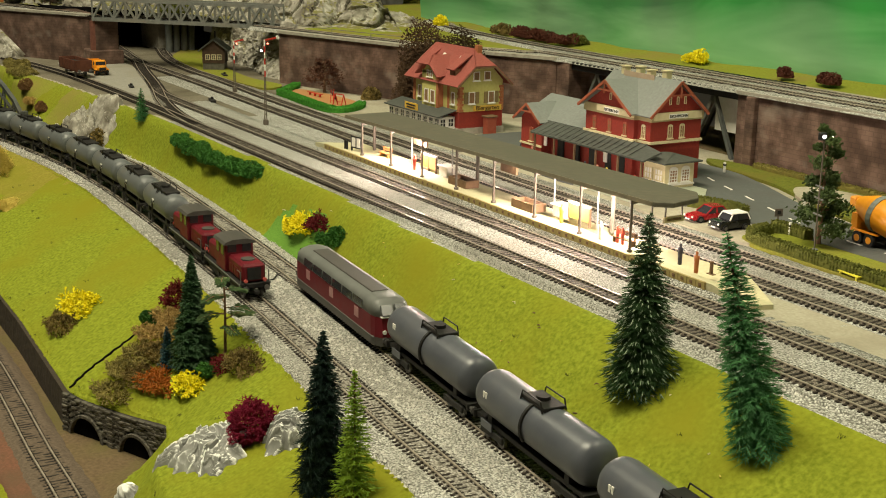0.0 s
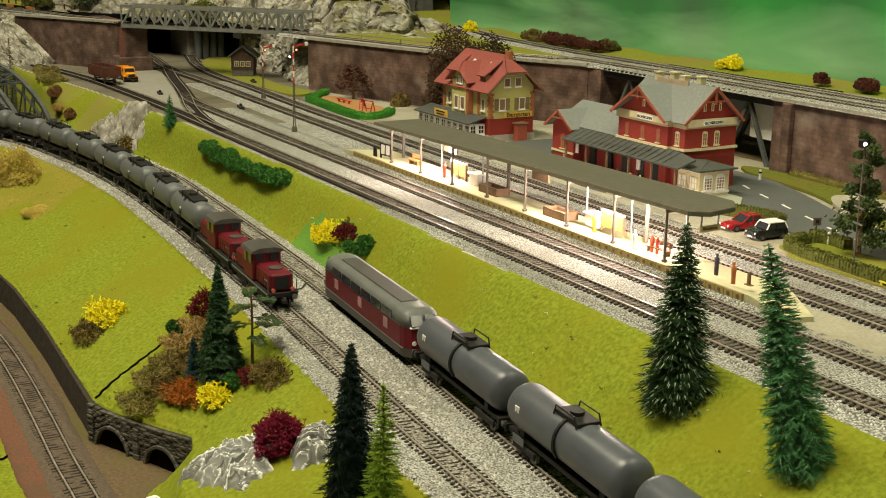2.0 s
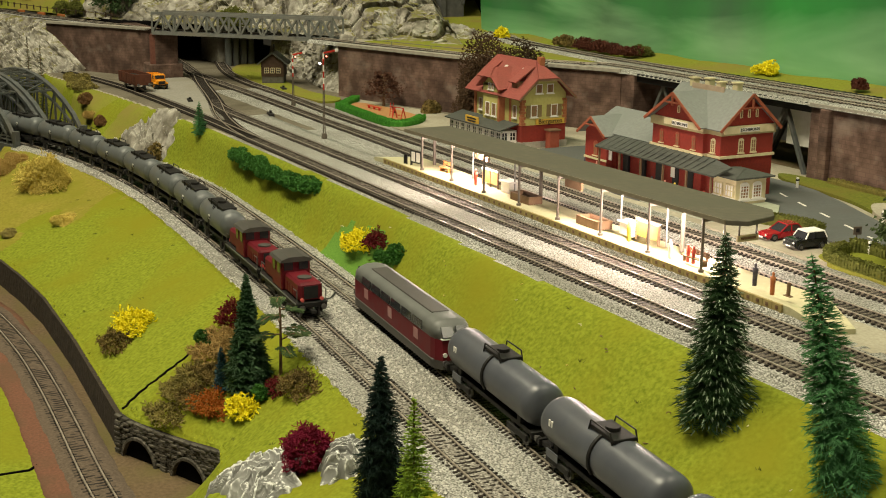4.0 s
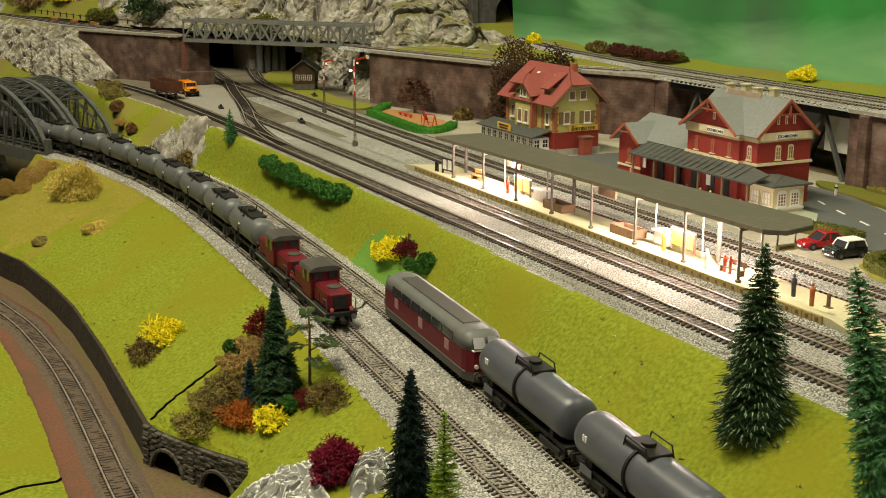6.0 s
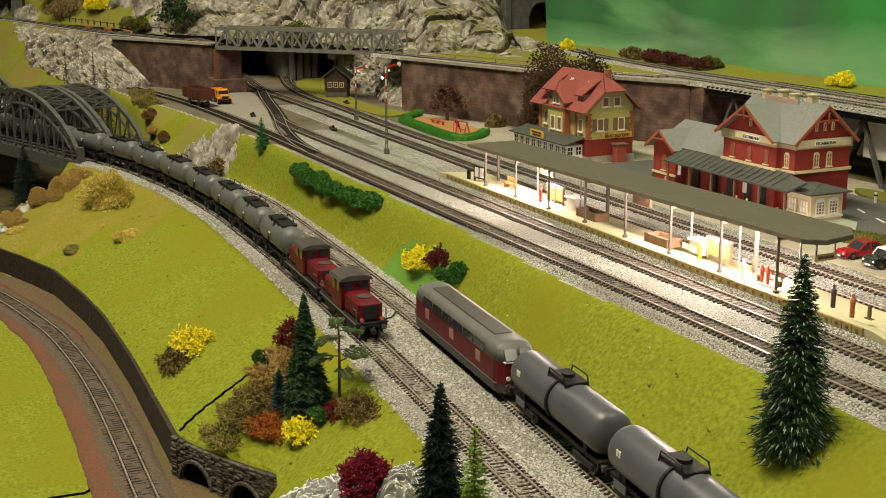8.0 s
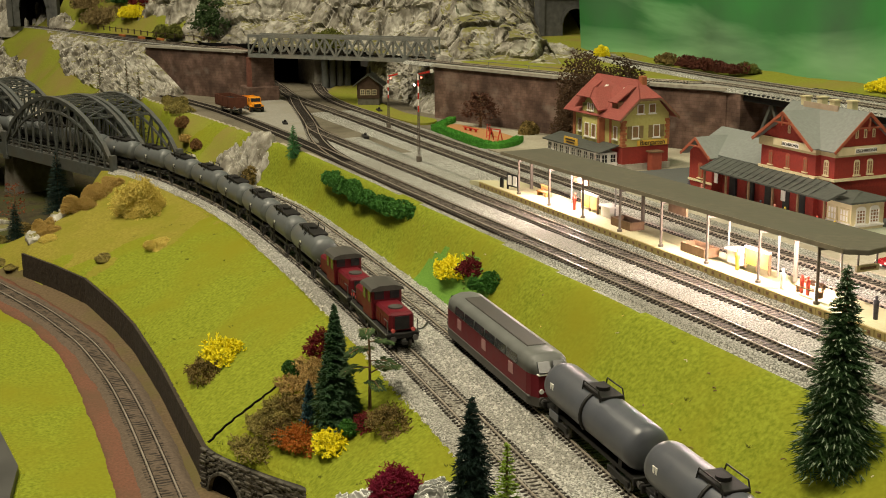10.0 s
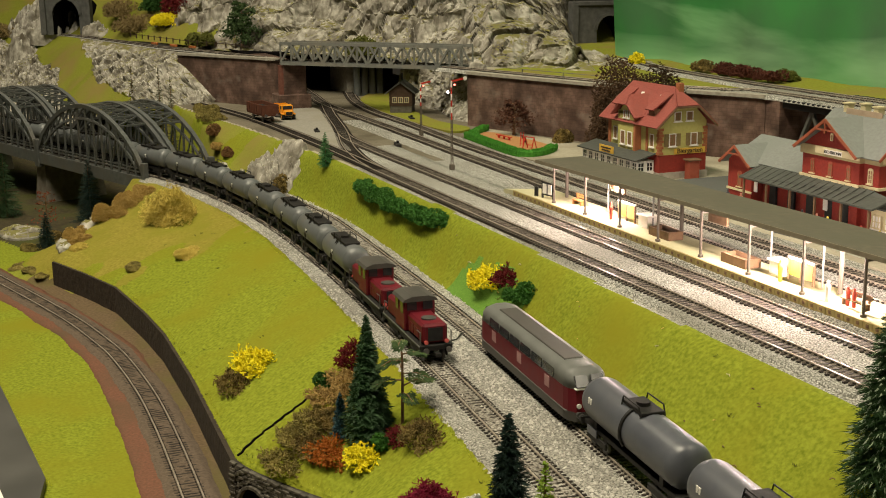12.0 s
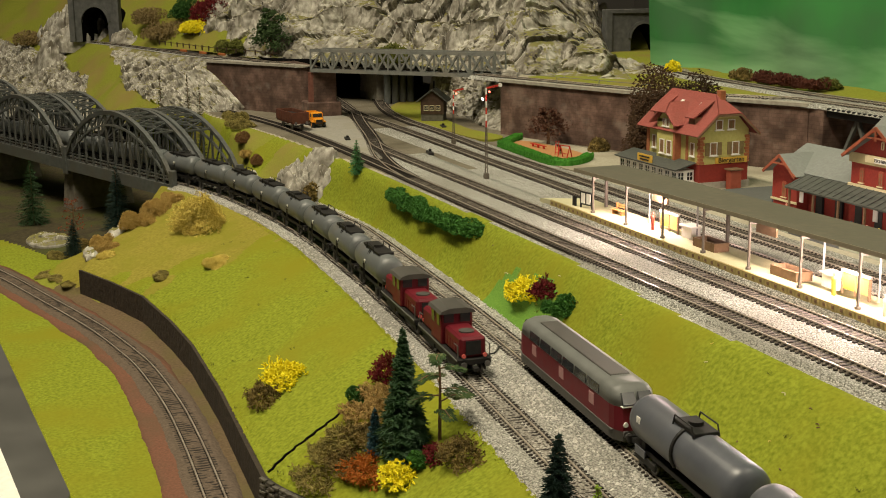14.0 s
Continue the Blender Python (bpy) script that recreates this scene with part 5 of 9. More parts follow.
# ---- windows ----
RED_FRAME = material("red_frame", (0.30, 0.07, 0.04), (0.38, 0.1, 0.06), 300, 0.6, 0.05)
SHUTTER = material("brown_shutter", (0.17, 0.12, 0.05), (0.25, 0.18, 0.08), 500, 0.7, 0.2)


PANE_BROWN = material("brown_blind", (0.20, 0.105, 0.050), (0.30, 0.165, 0.085), 300, 0.5, 0.0)


def window(parent, o, u, n, w, h, frame, bars=(1, 1), sill=None, curtain=False, arched=False):
    """A window standing proud of a wall: frame, panes, bars; o is its bottom middle, u along the wall, n outwards."""
    o, u, n, z = Vector(o), Vector(u), Vector(n), Vector((0, 0, 1))

    def quad(bm, a0, a1, b0, b1, d0, d1):
        slab(bm, [o + u * a0 + z * b0 + n * d0, o + u * a1 + z * b0 + n * d0, o + u * a1 + z * b1 + n * d0, o + u * a0 + z * b1 + n * d0], d1 - d0, n)

    t = max(0.0003, w * 0.10)
    bm = bmesh.new()
    loops = []
    for d in (0.0, 0.0006):
        for ins in (0, t):
            loops.append([bm.verts.new(o + u * x + z * y + n * d) for x, y in ((-w / 2 + ins, ins), (w / 2 - ins, ins), (w / 2 - ins, h - ins), (-w / 2 + ins, h - ins))])
    for k in range(4):
        j = (k + 1) % 4
        for p, q in ((0, 1), (3, 2), (2, 0), (1, 3)):
            bm.faces.new((loops[p][k], loops[p][j], loops[q][j], loops[q][k]))
    fr = part("window", bm, frame, parent)
    for k in range(bars[0]):
        c = -w / 2 + w * (k + 1) / (bars[0] + 1)
        bm = bmesh.new()
        quad(bm, c - t * 0.35, c + t * 0.35, t, h - t, 0, 0.0005)
        part("glazing_bar", bm, SHUTTER if parent.name == "guest_house" and h != 0.0066 else frame, fr)
    for k in range(bars[1]):
        c = h * (k + 1) / (bars[1] + 1)
        bm = bmesh.new()
        quad(bm, -w / 2 + t, w / 2 - t, c - t * 0.35, c + t * 0.35, 0, 0.00045)
        part("glazing_bar", bm, SHUTTER if parent.name == "guest_house" and h != 0.0066 else frame, fr)
    if arched:
        bm = bmesh.new()
        slab(bm, [o + u * (w / 2 * math.cos(a)) + z * (h + w * 0.28 * math.sin(a)) for a in np.linspace(0, math.pi, 7)], 0.0005, n)
        part("arch_head", bm, frame, fr)
    bm = bmesh.new()
    quad(bm, -w / 2 + t * 0.5, w / 2 - t * 0.5, t * 0.5, h - t * 0.5, 0.0001, 0.0003)
    part("pane", bm, WHITE if curtain else PANE_BROWN if parent.name == "guest_house" and h != 0.0066 or parent.name == "station_building" else GLASS, fr)
    if sill:
        bm = bmesh.new()
        quad(bm, -w * 0.62, w * 0.62, -0.0007, 0, 0, 0.0012)
        part("sill", bm, sill, fr)
    return fr


def text_on(parent, words, at, size, mat, label):
    cu = bpy.data.curves.new("lettering", "FONT")
    cu.body, cu.size, cu.extrude, cu.align_x, cu.align_y = words, size, 0.00012, "CENTER", "CENTER"
    cu.materials.append(mat)
    ob = new("lettering", cu)
    ob.parent, ob.matrix_basis = parent, at
    ob["label"] = label
    return ob


# ---- station building ----
sta = holder("station_building", "red brick country station with grey slate cross gables", "station building")
X0, X1, Y0, Y1, EV = -0.6225, -0.5615, 0.4835, 0.524, 0.0430
part("wall", B((X0, X1, Y0, Y1, -0.003, EV)), RED_BRICK, sta)
XM = -0.5740
part("risalit_wall", B((X0 - 0.001, XM, Y0 - 0.003, Y0 + 0.01, -0.003, EV)), RED_BRICK, sta)
for z0, z1, m, nm in ((0.0232, 0.0248, CREAM, "string_course"), (0.0370, 0.0425, OLIVE, "frieze")):
    bm = B((X0 - 0.0012, X1 + 0.0012, Y0 - 0.0008, Y1 + 0.0008, z0, z1))
    box(bm, X0 - 0.0022, XM + 0.0012, Y0 - 0.0042, Y0, z0, z1)
    part(nm, bm, m, sta)
part("cream_strip", B((X0 + 0.012, XM + 0.0013, Y0 - 0.0047, Y0 - 0.0042, 0.0385, 0.0425)), CREAM, sta)
part("cream_strip", B((X1 + 0.0012, X1 + 0.0017, Y0 + 0.001, Y1 - 0.001, 0.0380, 0.0425)), CREAM, sta)
for xa in (X1 + 0.0001,):
    bm = bmesh.new()
    slab(bm, [(xa - 0.0004, Y0, EV), (xa - 0.0004, Y1, EV), (xa - 0.0004, (Y0 + Y1) / 2, 0.0595)], 0.0004, (1, 0, 0))
    part("gable", bm, RED_BRICK, sta)
bm = bmesh.new()
XR = (X0 + XM) / 2
slab(bm, [(X0, Y0 - 0.003, EV), (XM, Y0 - 0.003, EV), (XR, Y0 - 0.003, 0.0572)], 0.012, (0, 1, 0))
part("gable", bm, RED_BRICK, sta)
YR, RZ = (Y0 + Y1) / 2, 0.0610
OV = 0.0032


def roof_plane(parent, pts, mat, thick=0.0009, name="roof"):
    bm = bmesh.new()
    p = [Vector(q) for q in pts]
    nn = (p[1] - p[0]).cross(p[2] - p[0]).normalized()
    if nn.z < 0:
        nn = -nn
    slab(bm, p, thick, nn)
    return part(name, bm, mat, parent)


ez = EV - 0.0030
roof_plane(sta, [(X0 - OV, Y0 - OV, ez), (X1 + OV, Y0 - OV, ez), (X1 + OV, YR, RZ), (X0 - OV, YR, RZ)], GREY_ROOF)
roof_plane(sta, [(X0 - OV, Y1 + OV, ez), (X1 + OV, Y1 + OV, ez), (X1 + OV, YR, RZ), (X0 - OV, YR, RZ)], GREY_ROOF)
roof_plane(sta, [(X0 - OV, Y0 - 0.0085, EV - 0.0026), (XR, Y0 - 0.0085, 0.0588), (XR, YR, 0.0588), (X0 - OV, YR - 0.001, EV - 0.0026 + 0.0002)], GREY_ROOF)
roof_plane(sta, [(XM + OV, Y0 - 0.0085, EV - 0.0026), (XR, Y0 - 0.0085, 0.0588), (XR, YR, 0.0588), (XM + OV, YR - 0.001, EV - 0.0026 + 0.0002)], GREY_ROOF)
TIMBER = material("red_brown_timber", (0.27, 0.07, 0.035), (0.36, 0.11, 0.06), 300, 0.7, 0.1)
for a, b in (((X1 + OV, Y0 - OV, ez), (X1 + OV, YR, RZ)), ((X1 + OV, Y1 + OV, ez), (X1 + OV, YR, RZ)),
             ((X0 - OV, Y0 - 0.0085, EV - 0.0026), (XR, Y0 - 0.0085, 0.0588)), ((XM + OV, Y0 - 0.0085, EV - 0.0026), (XR, Y0 - 0.0085, 0.0588))):
    part("barge_board", bar(bmesh.new(), a, b, 0.0011, 0.0017), TIMBER, sta)
for o, d in (((X1 + OV, YR, 0), (0, 1, 0)), ((XR, Y0 - 0.0085, 0), (1, 0, 0))):
    o, d = Vector(o), Vector(d)
    part("gable_tie", bar(bmesh.new(), o - d * 0.009 + Vector((0, 0, 0.0530)), o + d * 0.009 + Vector((0, 0, 0.0530)), 0.0009), TIMBER, sta)
    part("king_post", bar(bmesh.new(), o + Vector((0, 0, 0.0512)), o + Vector((0, 0, 0.0582)), 0.0010), TIMBER, sta)
for x, y in ((-0.6135, YR), (-0.6060, YR + 0.006), (-0.588, YR), (-0.580, YR + 0.006)):
    ch = part("chimney", B((x - 0.0022, x + 0.0022, y - 0.0022, y + 0.0022, 0.054, 0.0650), bev=0.0002), CREAM, sta)
    part("chimney_cap", B((x - 0.0027, x + 0.0027, y - 0.0027, y + 0.0027, 0.0650, 0.0658)), CREAM, ch)
part("ridge_walk", B((-0.612, -0.582, YR - 0.003, YR - 0.002, 0.0595, 0.0628)), material("pale_timber", (0.36, 0.27, 0.19), (0.45, 0.35, 0.26), 300, 0.7, 0.1), sta)
east, front = ((0, 1, 0), (1, 0, 0)), ((1, 0, 0), (0, -1, 0))
for y in (Y0 + 0.0155, Y1 - 0.0155):
    window(sta, (X1, y, 0.0262), *east, 0.0038, 0.0076, CREAM, (1, 2), CREAM, arched=True)
for y in (YR - 0.006, YR, YR + 0.006):
    window(sta, (X1, y, 0.0470), *east, 0.0018, 0.0045, CREAM, (0, 0), arched=True)
for x in (X0 + 0.0085, XR, XM - 0.0085):
    window(sta, (x, Y0 - 0.003, 0.0262), *front, 0.0036, 0.0074, RED_FRAME, (1, 2), CREAM, arched=True)
window(sta, (-0.5680, Y0, 0.0262), *front, 0.0038, 0.0076, CREAM, (1, 2), CREAM, arched=True)
window(sta, (XR, Y0 - 0.003, 0.0465), *front, 0.0020, 0.0040, CREAM, (0, 0), arched=True)
sg = part("name_board", B((X1 + 0.0017, X1 + 0.0021, YR - 0.0075, YR + 0.0075, 0.0387, 0.0414)), WHITE, sta, "white name board with dark letters")
text_on(sg, "ESCHBRONN", Matrix(((0, 0, 1, X1 + 0.0022), (1, 0, 0, YR), (0, 1, 0, 0.04005), (0, 0, 0, 1))), 0.0025, BLACK, "dark station name")
sg = part("name_board", B((XR - 0.004, XR + 0.011, Y0 - 0.0051, Y0 - 0.0047, 0.0387, 0.0416)), WHITE, sta, "white name board with dark letters")
text_on(sg, "ESCHBRONN", Matrix(((1, 0, 0, XR + 0.0035), (0, 0, -1, Y0 - 0.0052), (0, 1, 0, 0.04015), (0, 0, 0, 1))), 0.0025, BLACK, "dark station name")
# low wing with its own gable
WX0 = -0.6925
part("wing_wall", B((WX0, X0, Y0 + 0.002, Y1 - 0.006, -0.003, 0.0237)), RED_BRICK, sta)
part("wing_front", B((WX0 - 0.001, WX0 + 0.024, Y0 - 0.006, Y0 + 0.004, -0.003, 0.0237)), RED_BRICK, sta)
part("plinth_line", B((WX0 - 0.0015, WX0 + 0.0245, Y0 - 0.0068, Y0 - 0.006, 0.0045, 0.0058)), CREAM, sta)
wyr = (Y0 + Y1) / 2
roof_plane(sta, [(WX0 - OV, Y0 - 0.003, 0.0232), (X0, Y0 - 0.003, 0.0232), (X0, wyr, 0.0367), (WX0 - OV, wyr, 0.0367)], GREY_ROOF)
roof_plane(sta, [(WX0 - OV, Y1 - 0.003, 0.0232), (X0, Y1 - 0.003, 0.0232), (X0, wyr, 0.0367), (WX0 - OV, wyr, 0.0367)], GREY_ROOF)
wx = WX0 + 0.0115
roof_plane(sta, [(WX0 - OV, Y0 - 0.011, 0.0217), (wx, Y0 - 0.011, 0.0334), (wx, wyr, 0.0334), (WX0 - OV, wyr - 0.008, 0.0217)], GREY_ROOF)
roof_plane(sta, [(WX0 + 0.0275, Y0 - 0.011, 0.0217), (wx, Y0 - 0.011, 0.0334), (wx, wyr, 0.0334), (WX0 + 0.0275, wyr - 0.008, 0.0217)], GREY_ROOF)
bm = bmesh.new()
slab(bm, [(WX0 - 0.001, Y0 - 0.006, 0.0237), (WX0 + 0.024, Y0 - 0.006, 0.0237), (wx, Y0 - 0.006, 0.0324)], 0.01, (0, 1, 0))
part("gable", bm, RED_BRICK, sta)
for sgn in (-1, 1):
    part("barge_board", bar(bmesh.new(), (wx + sgn * 0.0162, Y0 - 0.011, 0.0217), (wx, Y0 - 0.011, 0.0334), 0.0010, 0.0016), TIMBER, sta)
part("gable_tie", bar(bmesh.new(), (wx - 0.007, Y0 - 0.0112, 0.0284), (wx + 0.007, Y0 - 0.0112, 0.0284), 0.0009), TIMBER, sta)
window(sta, (wx, Y0 - 0.006, 0.0075), *front, 0.0045, 0.0085, RED_FRAME, (1, 1), CREAM, arched=True)
part("chimney", B((-0.648, -0.643, wyr - 0.004, wyr + 0.001, 0.030, 0.0420), bev=0.0002), CREAM, sta)
# lean-to roof along the track side, with posts and dark openings
roof_plane(sta, [(-0.664, 0.4650, 0.0165), (-0.5440, 0.4650, 0.0165), (-0.5440, 0.4785, 0.0206), (-0.5615, Y0 - 0.0032, 0.0226), (-0.664, Y0 - 0.0032, 0.0226)], DARK_ROOF, 0.0011, "veranda_roof")
for k in range(18):
    x = -0.662 + k * 0.0060
    part("roof_seam", bar(bmesh.new(), (x, 0.4652, 0.0178), (x, Y0 - 0.0034, 0.0238), 0.0005), DARK_ROOF, sta)
for k in range(6):
    part("veranda_post", bar(bmesh.new(), (-0.661 + k * 0.0226, 0.4665, -0.002), (-0.661 + k * 0.0226, 0.4665, 0.0168), 0.0011), WOOD_BROWN, sta)
for x in (-0.655, -0.637, -0.615, -0.598, -0.584):
    part("doorway", B((x - 0.0030, x + 0.0030, Y0 - 0.0034 if x > -0.623 else Y0 + 0.0015, Y0, -0.002, 0.0135)), BLACK, sta, "dark doorway")
for x in (-0.667, -0.600):
    part("poster", B((x - 0.0018, x + 0.0018, Y0 - 0.0042, Y0 - 0.0036, 0.006, 0.0125)), WHITE, sta)
# cream pavilion at the east end
AX0, AX1, AY0, AY1, AH = -0.5608, -0.5405, 0.4790, 0.5020, 0.0150
part("pavilion_wall", B((AX0, AX1, AY0, AY1, -0.003, AH), bev=0.0002), CREAM, sta)
bm = bmesh.new()
o = 0.0035
pts = [(AX0 - o, AY0 - o), (AX1 + o, AY0 - o), (AX1 + o, AY1 + o), (AX0 - o, AY1 + o)]
lowv = [bm.verts.new((x, y, AH)) for x, y in pts]
lip = [bm.verts.new((x, y, AH + 0.0010)) for x, y in pts]
tp = [bm.verts.new((AX0 + 0.004, AY0 + 0.010, AH + 0.0042)), bm.verts.new((AX1 - 0.006, AY0 + 0.010, AH + 0.0042)), bm.verts.new((AX1 - 0.008, AY1 - 0.008, AH + 0.0042)), bm.verts.new((AX0 + 0.006, AY1 - 0.008, AH + 0.0042))]
bm.faces.new(lowv[::-1])
bm.faces.new(tp)
for k in range(4):
    j = (k + 1) % 4
    bm.faces.new((lowv[k], lowv[j], lip[j], lip[k]))
    bm.faces.new((lip[k], lip[j], tp[j], tp[k]))
part("pavilion_roof", bm, DARK_ROOF, sta)
for x in (-0.5556, -0.5458):
    window(sta, (x, AY0, 0.0035), *front, 0.0078, 0.0078, CREAM, (2, 1), WHITE, curtain=True)
for y in (AY0 + 0.0065, AY0 + 0.0160):
    window(sta, (AX1, y, 0.0030), *east, 0.0065, 0.0080, WHITE, (2, 3), WHITE, arched=True)
part("cornice", B((AX0 - 0.0008, AX1 + 0.0008, AY0 - 0.0008, AY1, 0.0012, 0.0022)), WHITE, sta)
for x, m, l in ((-0.6005, F_DARK, "dark"), (-0.5875, F_PINK, "pink"), (-0.578, F_YEL, "yellow"), (-0.660, F_PINK, "pink"), (-0.674, F_DARK, "dark"), (-0.5505, F_RED, "red"), (-0.536, F_YEL, "yellow")):
    figure(pose(x - 0.006, 0.4690, -0.0022), 0.0100, m, "small moulded figure in %s clothes by the station" % l)

sta.location = (-0.006, 0.005, 0)

# ---- guest house with beer garden ----
hs = holder("guest_house", "yellow and red half-hipped guest house with a red tile roof", "house")
HX0, HX1, HY0, HY1, HE = -0.850, -0.7795, 0.4800, 0.5185, 0.0375
HR = 0.0600
AMBER = material("amber_board", (0.60, 0.36, 0.05), (0.70, 0.45, 0.08), 300, 0.6, 0.05)
BRICK2 = material("orange_brick", (0.30, 0.10, 0.045), (0.42, 0.16, 0.07), 800, 0.8, 0.2)
part("ground_floor", B((HX0, HX1, HY0, HY1, -0.003, 0.0145)), RED_BRICK, hs)
part("plinth", B((HX0 - 0.001, HX1 + 0.001, HY0 - 0.001, HY1 + 0.001, -0.003, 0.0022)), CAP_STONE, hs)
part("upper_wall", B((HX0 + 0.0002, HX1 - 0.0002, HY0 + 0.0002, HY1 - 0.0002, 0.0145, HE)), YELLOW_WALL, hs)
hyr = (HY0 + HY1) / 2
bm = bmesh.new()
slab(bm, [(HX1 - 0.0004, HY0, HE), (HX1 - 0.0004, HY1, HE), (HX1 - 0.0004, hyr + 0.0085, 0.0488), (HX1 - 0.0004, hyr - 0.0085, 0.0488)], -0.004, (1, 0, 0))
part("gable", bm, YELLOW_WALL, hs)
for k in range(9):
    for (x, y) in ((HX1, HY0), (HX1, HY1)):
        w = 0.0022 if k % 2 else 0.0032
        part("quoin", B((x - w, x + 0.0005, y - 0.0005 if y == HY0 else y - w, y + w if y == HY0 else y + 0.0005, 0.0148 + k * 0.0021, 0.0167 + k * 0.0021)), BRICK2, hs)
ho = 0.0055
he = HE - 0.0035
hipx = 0.012
roof_plane(hs, [(HX0 - ho, HY0 - ho, he), (HX1 + ho, HY0 - ho, he), (HX1 + ho, hyr - 0.0088, 0.0485), (HX1 - hipx, hyr, HR), (HX0 + 0.002, hyr, HR), (HX0 - ho, hyr - 0.0088, 0.0485)], RED_ROOF)
roof_plane(hs, [(HX0 - ho, HY1 + ho, he), (HX1 + ho, HY1 + ho, he), (HX1 + ho, hyr + 0.0088, 0.0485), (HX1 - hipx, hyr, HR), (HX0 + 0.002, hyr, HR), (HX0 - ho, hyr + 0.0088, 0.0485)], RED_ROOF)
roof_plane(hs, [(HX1 + ho, hyr - 0.0088, 0.0485), (HX1 + ho, hyr + 0.0088, 0.0485), (HX1 - hipx, hyr, HR)], RED_ROOF)
roof_plane(hs, [(HX0 - ho, hyr - 0.0088, 0.0485), (HX0 - ho, hyr + 0.0088, 0.0485), (HX0 + 0.002, hyr, HR)], RED_ROOF)
for sgn in (-1, 1):
    part("eave_board", bar(bmesh.new(), (HX1 + ho, hyr + sgn * (hyr - HY0 + ho), he - 0.0004), (HX1 + ho, hyr + sgn * 0.0088, 0.0480), 0.0008, 0.0014), WOOD_BROWN, hs)
part("eave_board", bar(bmesh.new(), (HX1 + ho, hyr - 0.0088, 0.0480), (HX1 + ho, hyr + 0.0088, 0.0480), 0.0008, 0.0014), WOOD_BROWN, hs)
# front bay with its own red roof
bx0, bx1 = -0.829, -0.8045
part("bay_wall", B((bx0, bx1, HY0 - 0.0045, HY0, 0.010, 0.0420)), YELLOW_WALL, hs)
bxm = (bx0 + bx1) / 2
bm = bmesh.new()
slab(bm, [(bx0, HY0 - 0.0045, 0.0400), (bx1, HY0 - 0.0045, 0.0400), (bxm + 0.005, HY0 - 0.0045, 0.0465), (bxm - 0.005, HY0 - 0.0045, 0.0465)], 0.006, (0, 1, 0))
part("bay_gable", bm, YELLOW_WALL, hs)
for sgn in (-1, 1):
    roof_plane(hs, [(bxm + sgn * 0.0165, HY0 - 0.0085, 0.0385), (bxm + sgn * 0.0165, hyr - 0.008, 0.0400), (bxm, hyr, 0.0535), (bxm, HY0 - 0.002, 0.0535), (bxm + sgn * 0.0055, HY0 - 0.0085, 0.0470)], RED_ROOF)
roof_plane(hs, [(bxm - 0.0055, HY0 - 0.0085, 0.0470), (bxm + 0.0055, HY0 - 0.0085, 0.0470), (bxm, HY0 - 0.002, 0.0537)], RED_ROOF)
# shed dormers
for x in (-0.839, -0.792):
    dm = part("dormer", B((x - 0.004, x + 0.004, HY0 + 0.001, HY0 + 0.012, 0.036, 0.0460)), WOOD_BROWN, hs)
    roof_plane(dm, [(x - 0.0055, HY0 - 0.0012, 0.0450), (x + 0.0055, HY0 - 0.0012, 0.0450), (x + 0.0055, HY0 + 0.0150, 0.0560), (x - 0.0055, HY0 + 0.0150, 0.0560)], RED_ROOF, name="dormer_roof")
for x in (-0.822, -0.797):
    bm = bmesh.new()
    slab(bm, [(x - 0.0016, hyr - 0.0115, 0.0478 + 0.0022), (x + 0.0016, hyr - 0.0115, 0.0500), (x + 0.0016, hyr - 0.0070, 0.0545), (x - 0.0016, hyr - 0.0070, 0.0545)], 0.0005, (0, -0.6, 0.8))
    part("skylight", bm, WHITE, hs)
part("chimney", B((-0.791, -0.786, hyr, hyr + 0.004, 0.054, 0.0635), bev=0.0002), BRICK2, hs)
for y in (HY0 + 0.0105, HY1 - 0.0105):
    wd = window(hs, (HX1, y, 0.0205), *east, 0.0056, 0.0090, WHITE, (1, 2), WHITE)
    for s in (-1, 1):
        part("shutter", B((HX1, HX1 + 0.0005, y + s * 0.0048 - 0.0017, y + s * 0.0048 + 0.0017, 0.0205, 0.0293)), SHUTTER, wd)
for y in (hyr - 0.0048, hyr + 0.0048):
    window(hs, (HX1, y, 0.0378), *east, 0.0056, 0.0068, WHITE, (1, 1), WHITE)
for x in (bxm - 0.0048, bxm + 0.0048):
    window(hs, (x, HY0 - 0.0045, 0.0180), *front, 0.0062, 0.0100, WHITE, (1, 1), WHITE)
for x in (bxm - 0.0026, bxm + 0.0026):
    window(hs, (x, HY0 - 0.0045, 0.0375), *front, 0.0032, 0.0052, WHITE, (0, 1), WHITE)
for x in (-0.840, -0.789):
    wd = window(hs, (x, HY0, 0.0195), *front, 0.0052, 0.0092, WHITE, (1, 1), WHITE)
part("corner_brick", B((HX0 - 0.0004, HX0 + 0.003, HY0 - 0.0005, HY0 + 0.002, 0.0145, HE)), BRICK2, hs)
part("corner_brick", B((bx1 - 0.002, bx1 + 0.0006, HY0 - 0.005, HY0 - 0.0001, 0.0145, 0.0395), (-0.797, -0.7945, HY0 - 0.0006, HY0, 0.0145, HE)), BRICK2, hs)
sgn_b = part("sign_board", B((HX1 + 0.0003, HX1 + 0.0009, HY0 + 0.0120, HY1 - 0.0015, 0.0148, 0.0188)), AMBER, hs, "amber board lettered Biergarten")
text_on(sgn_b, "Biergarten", Matrix(((0, 0, 1, HX1 + 0.0011), (1, 0, 0, HY0 + 0.0245), (0, 1, 0, 0.0169), (0, 0, 0, 1))), 0.0050, BLACK, "dark lettering")
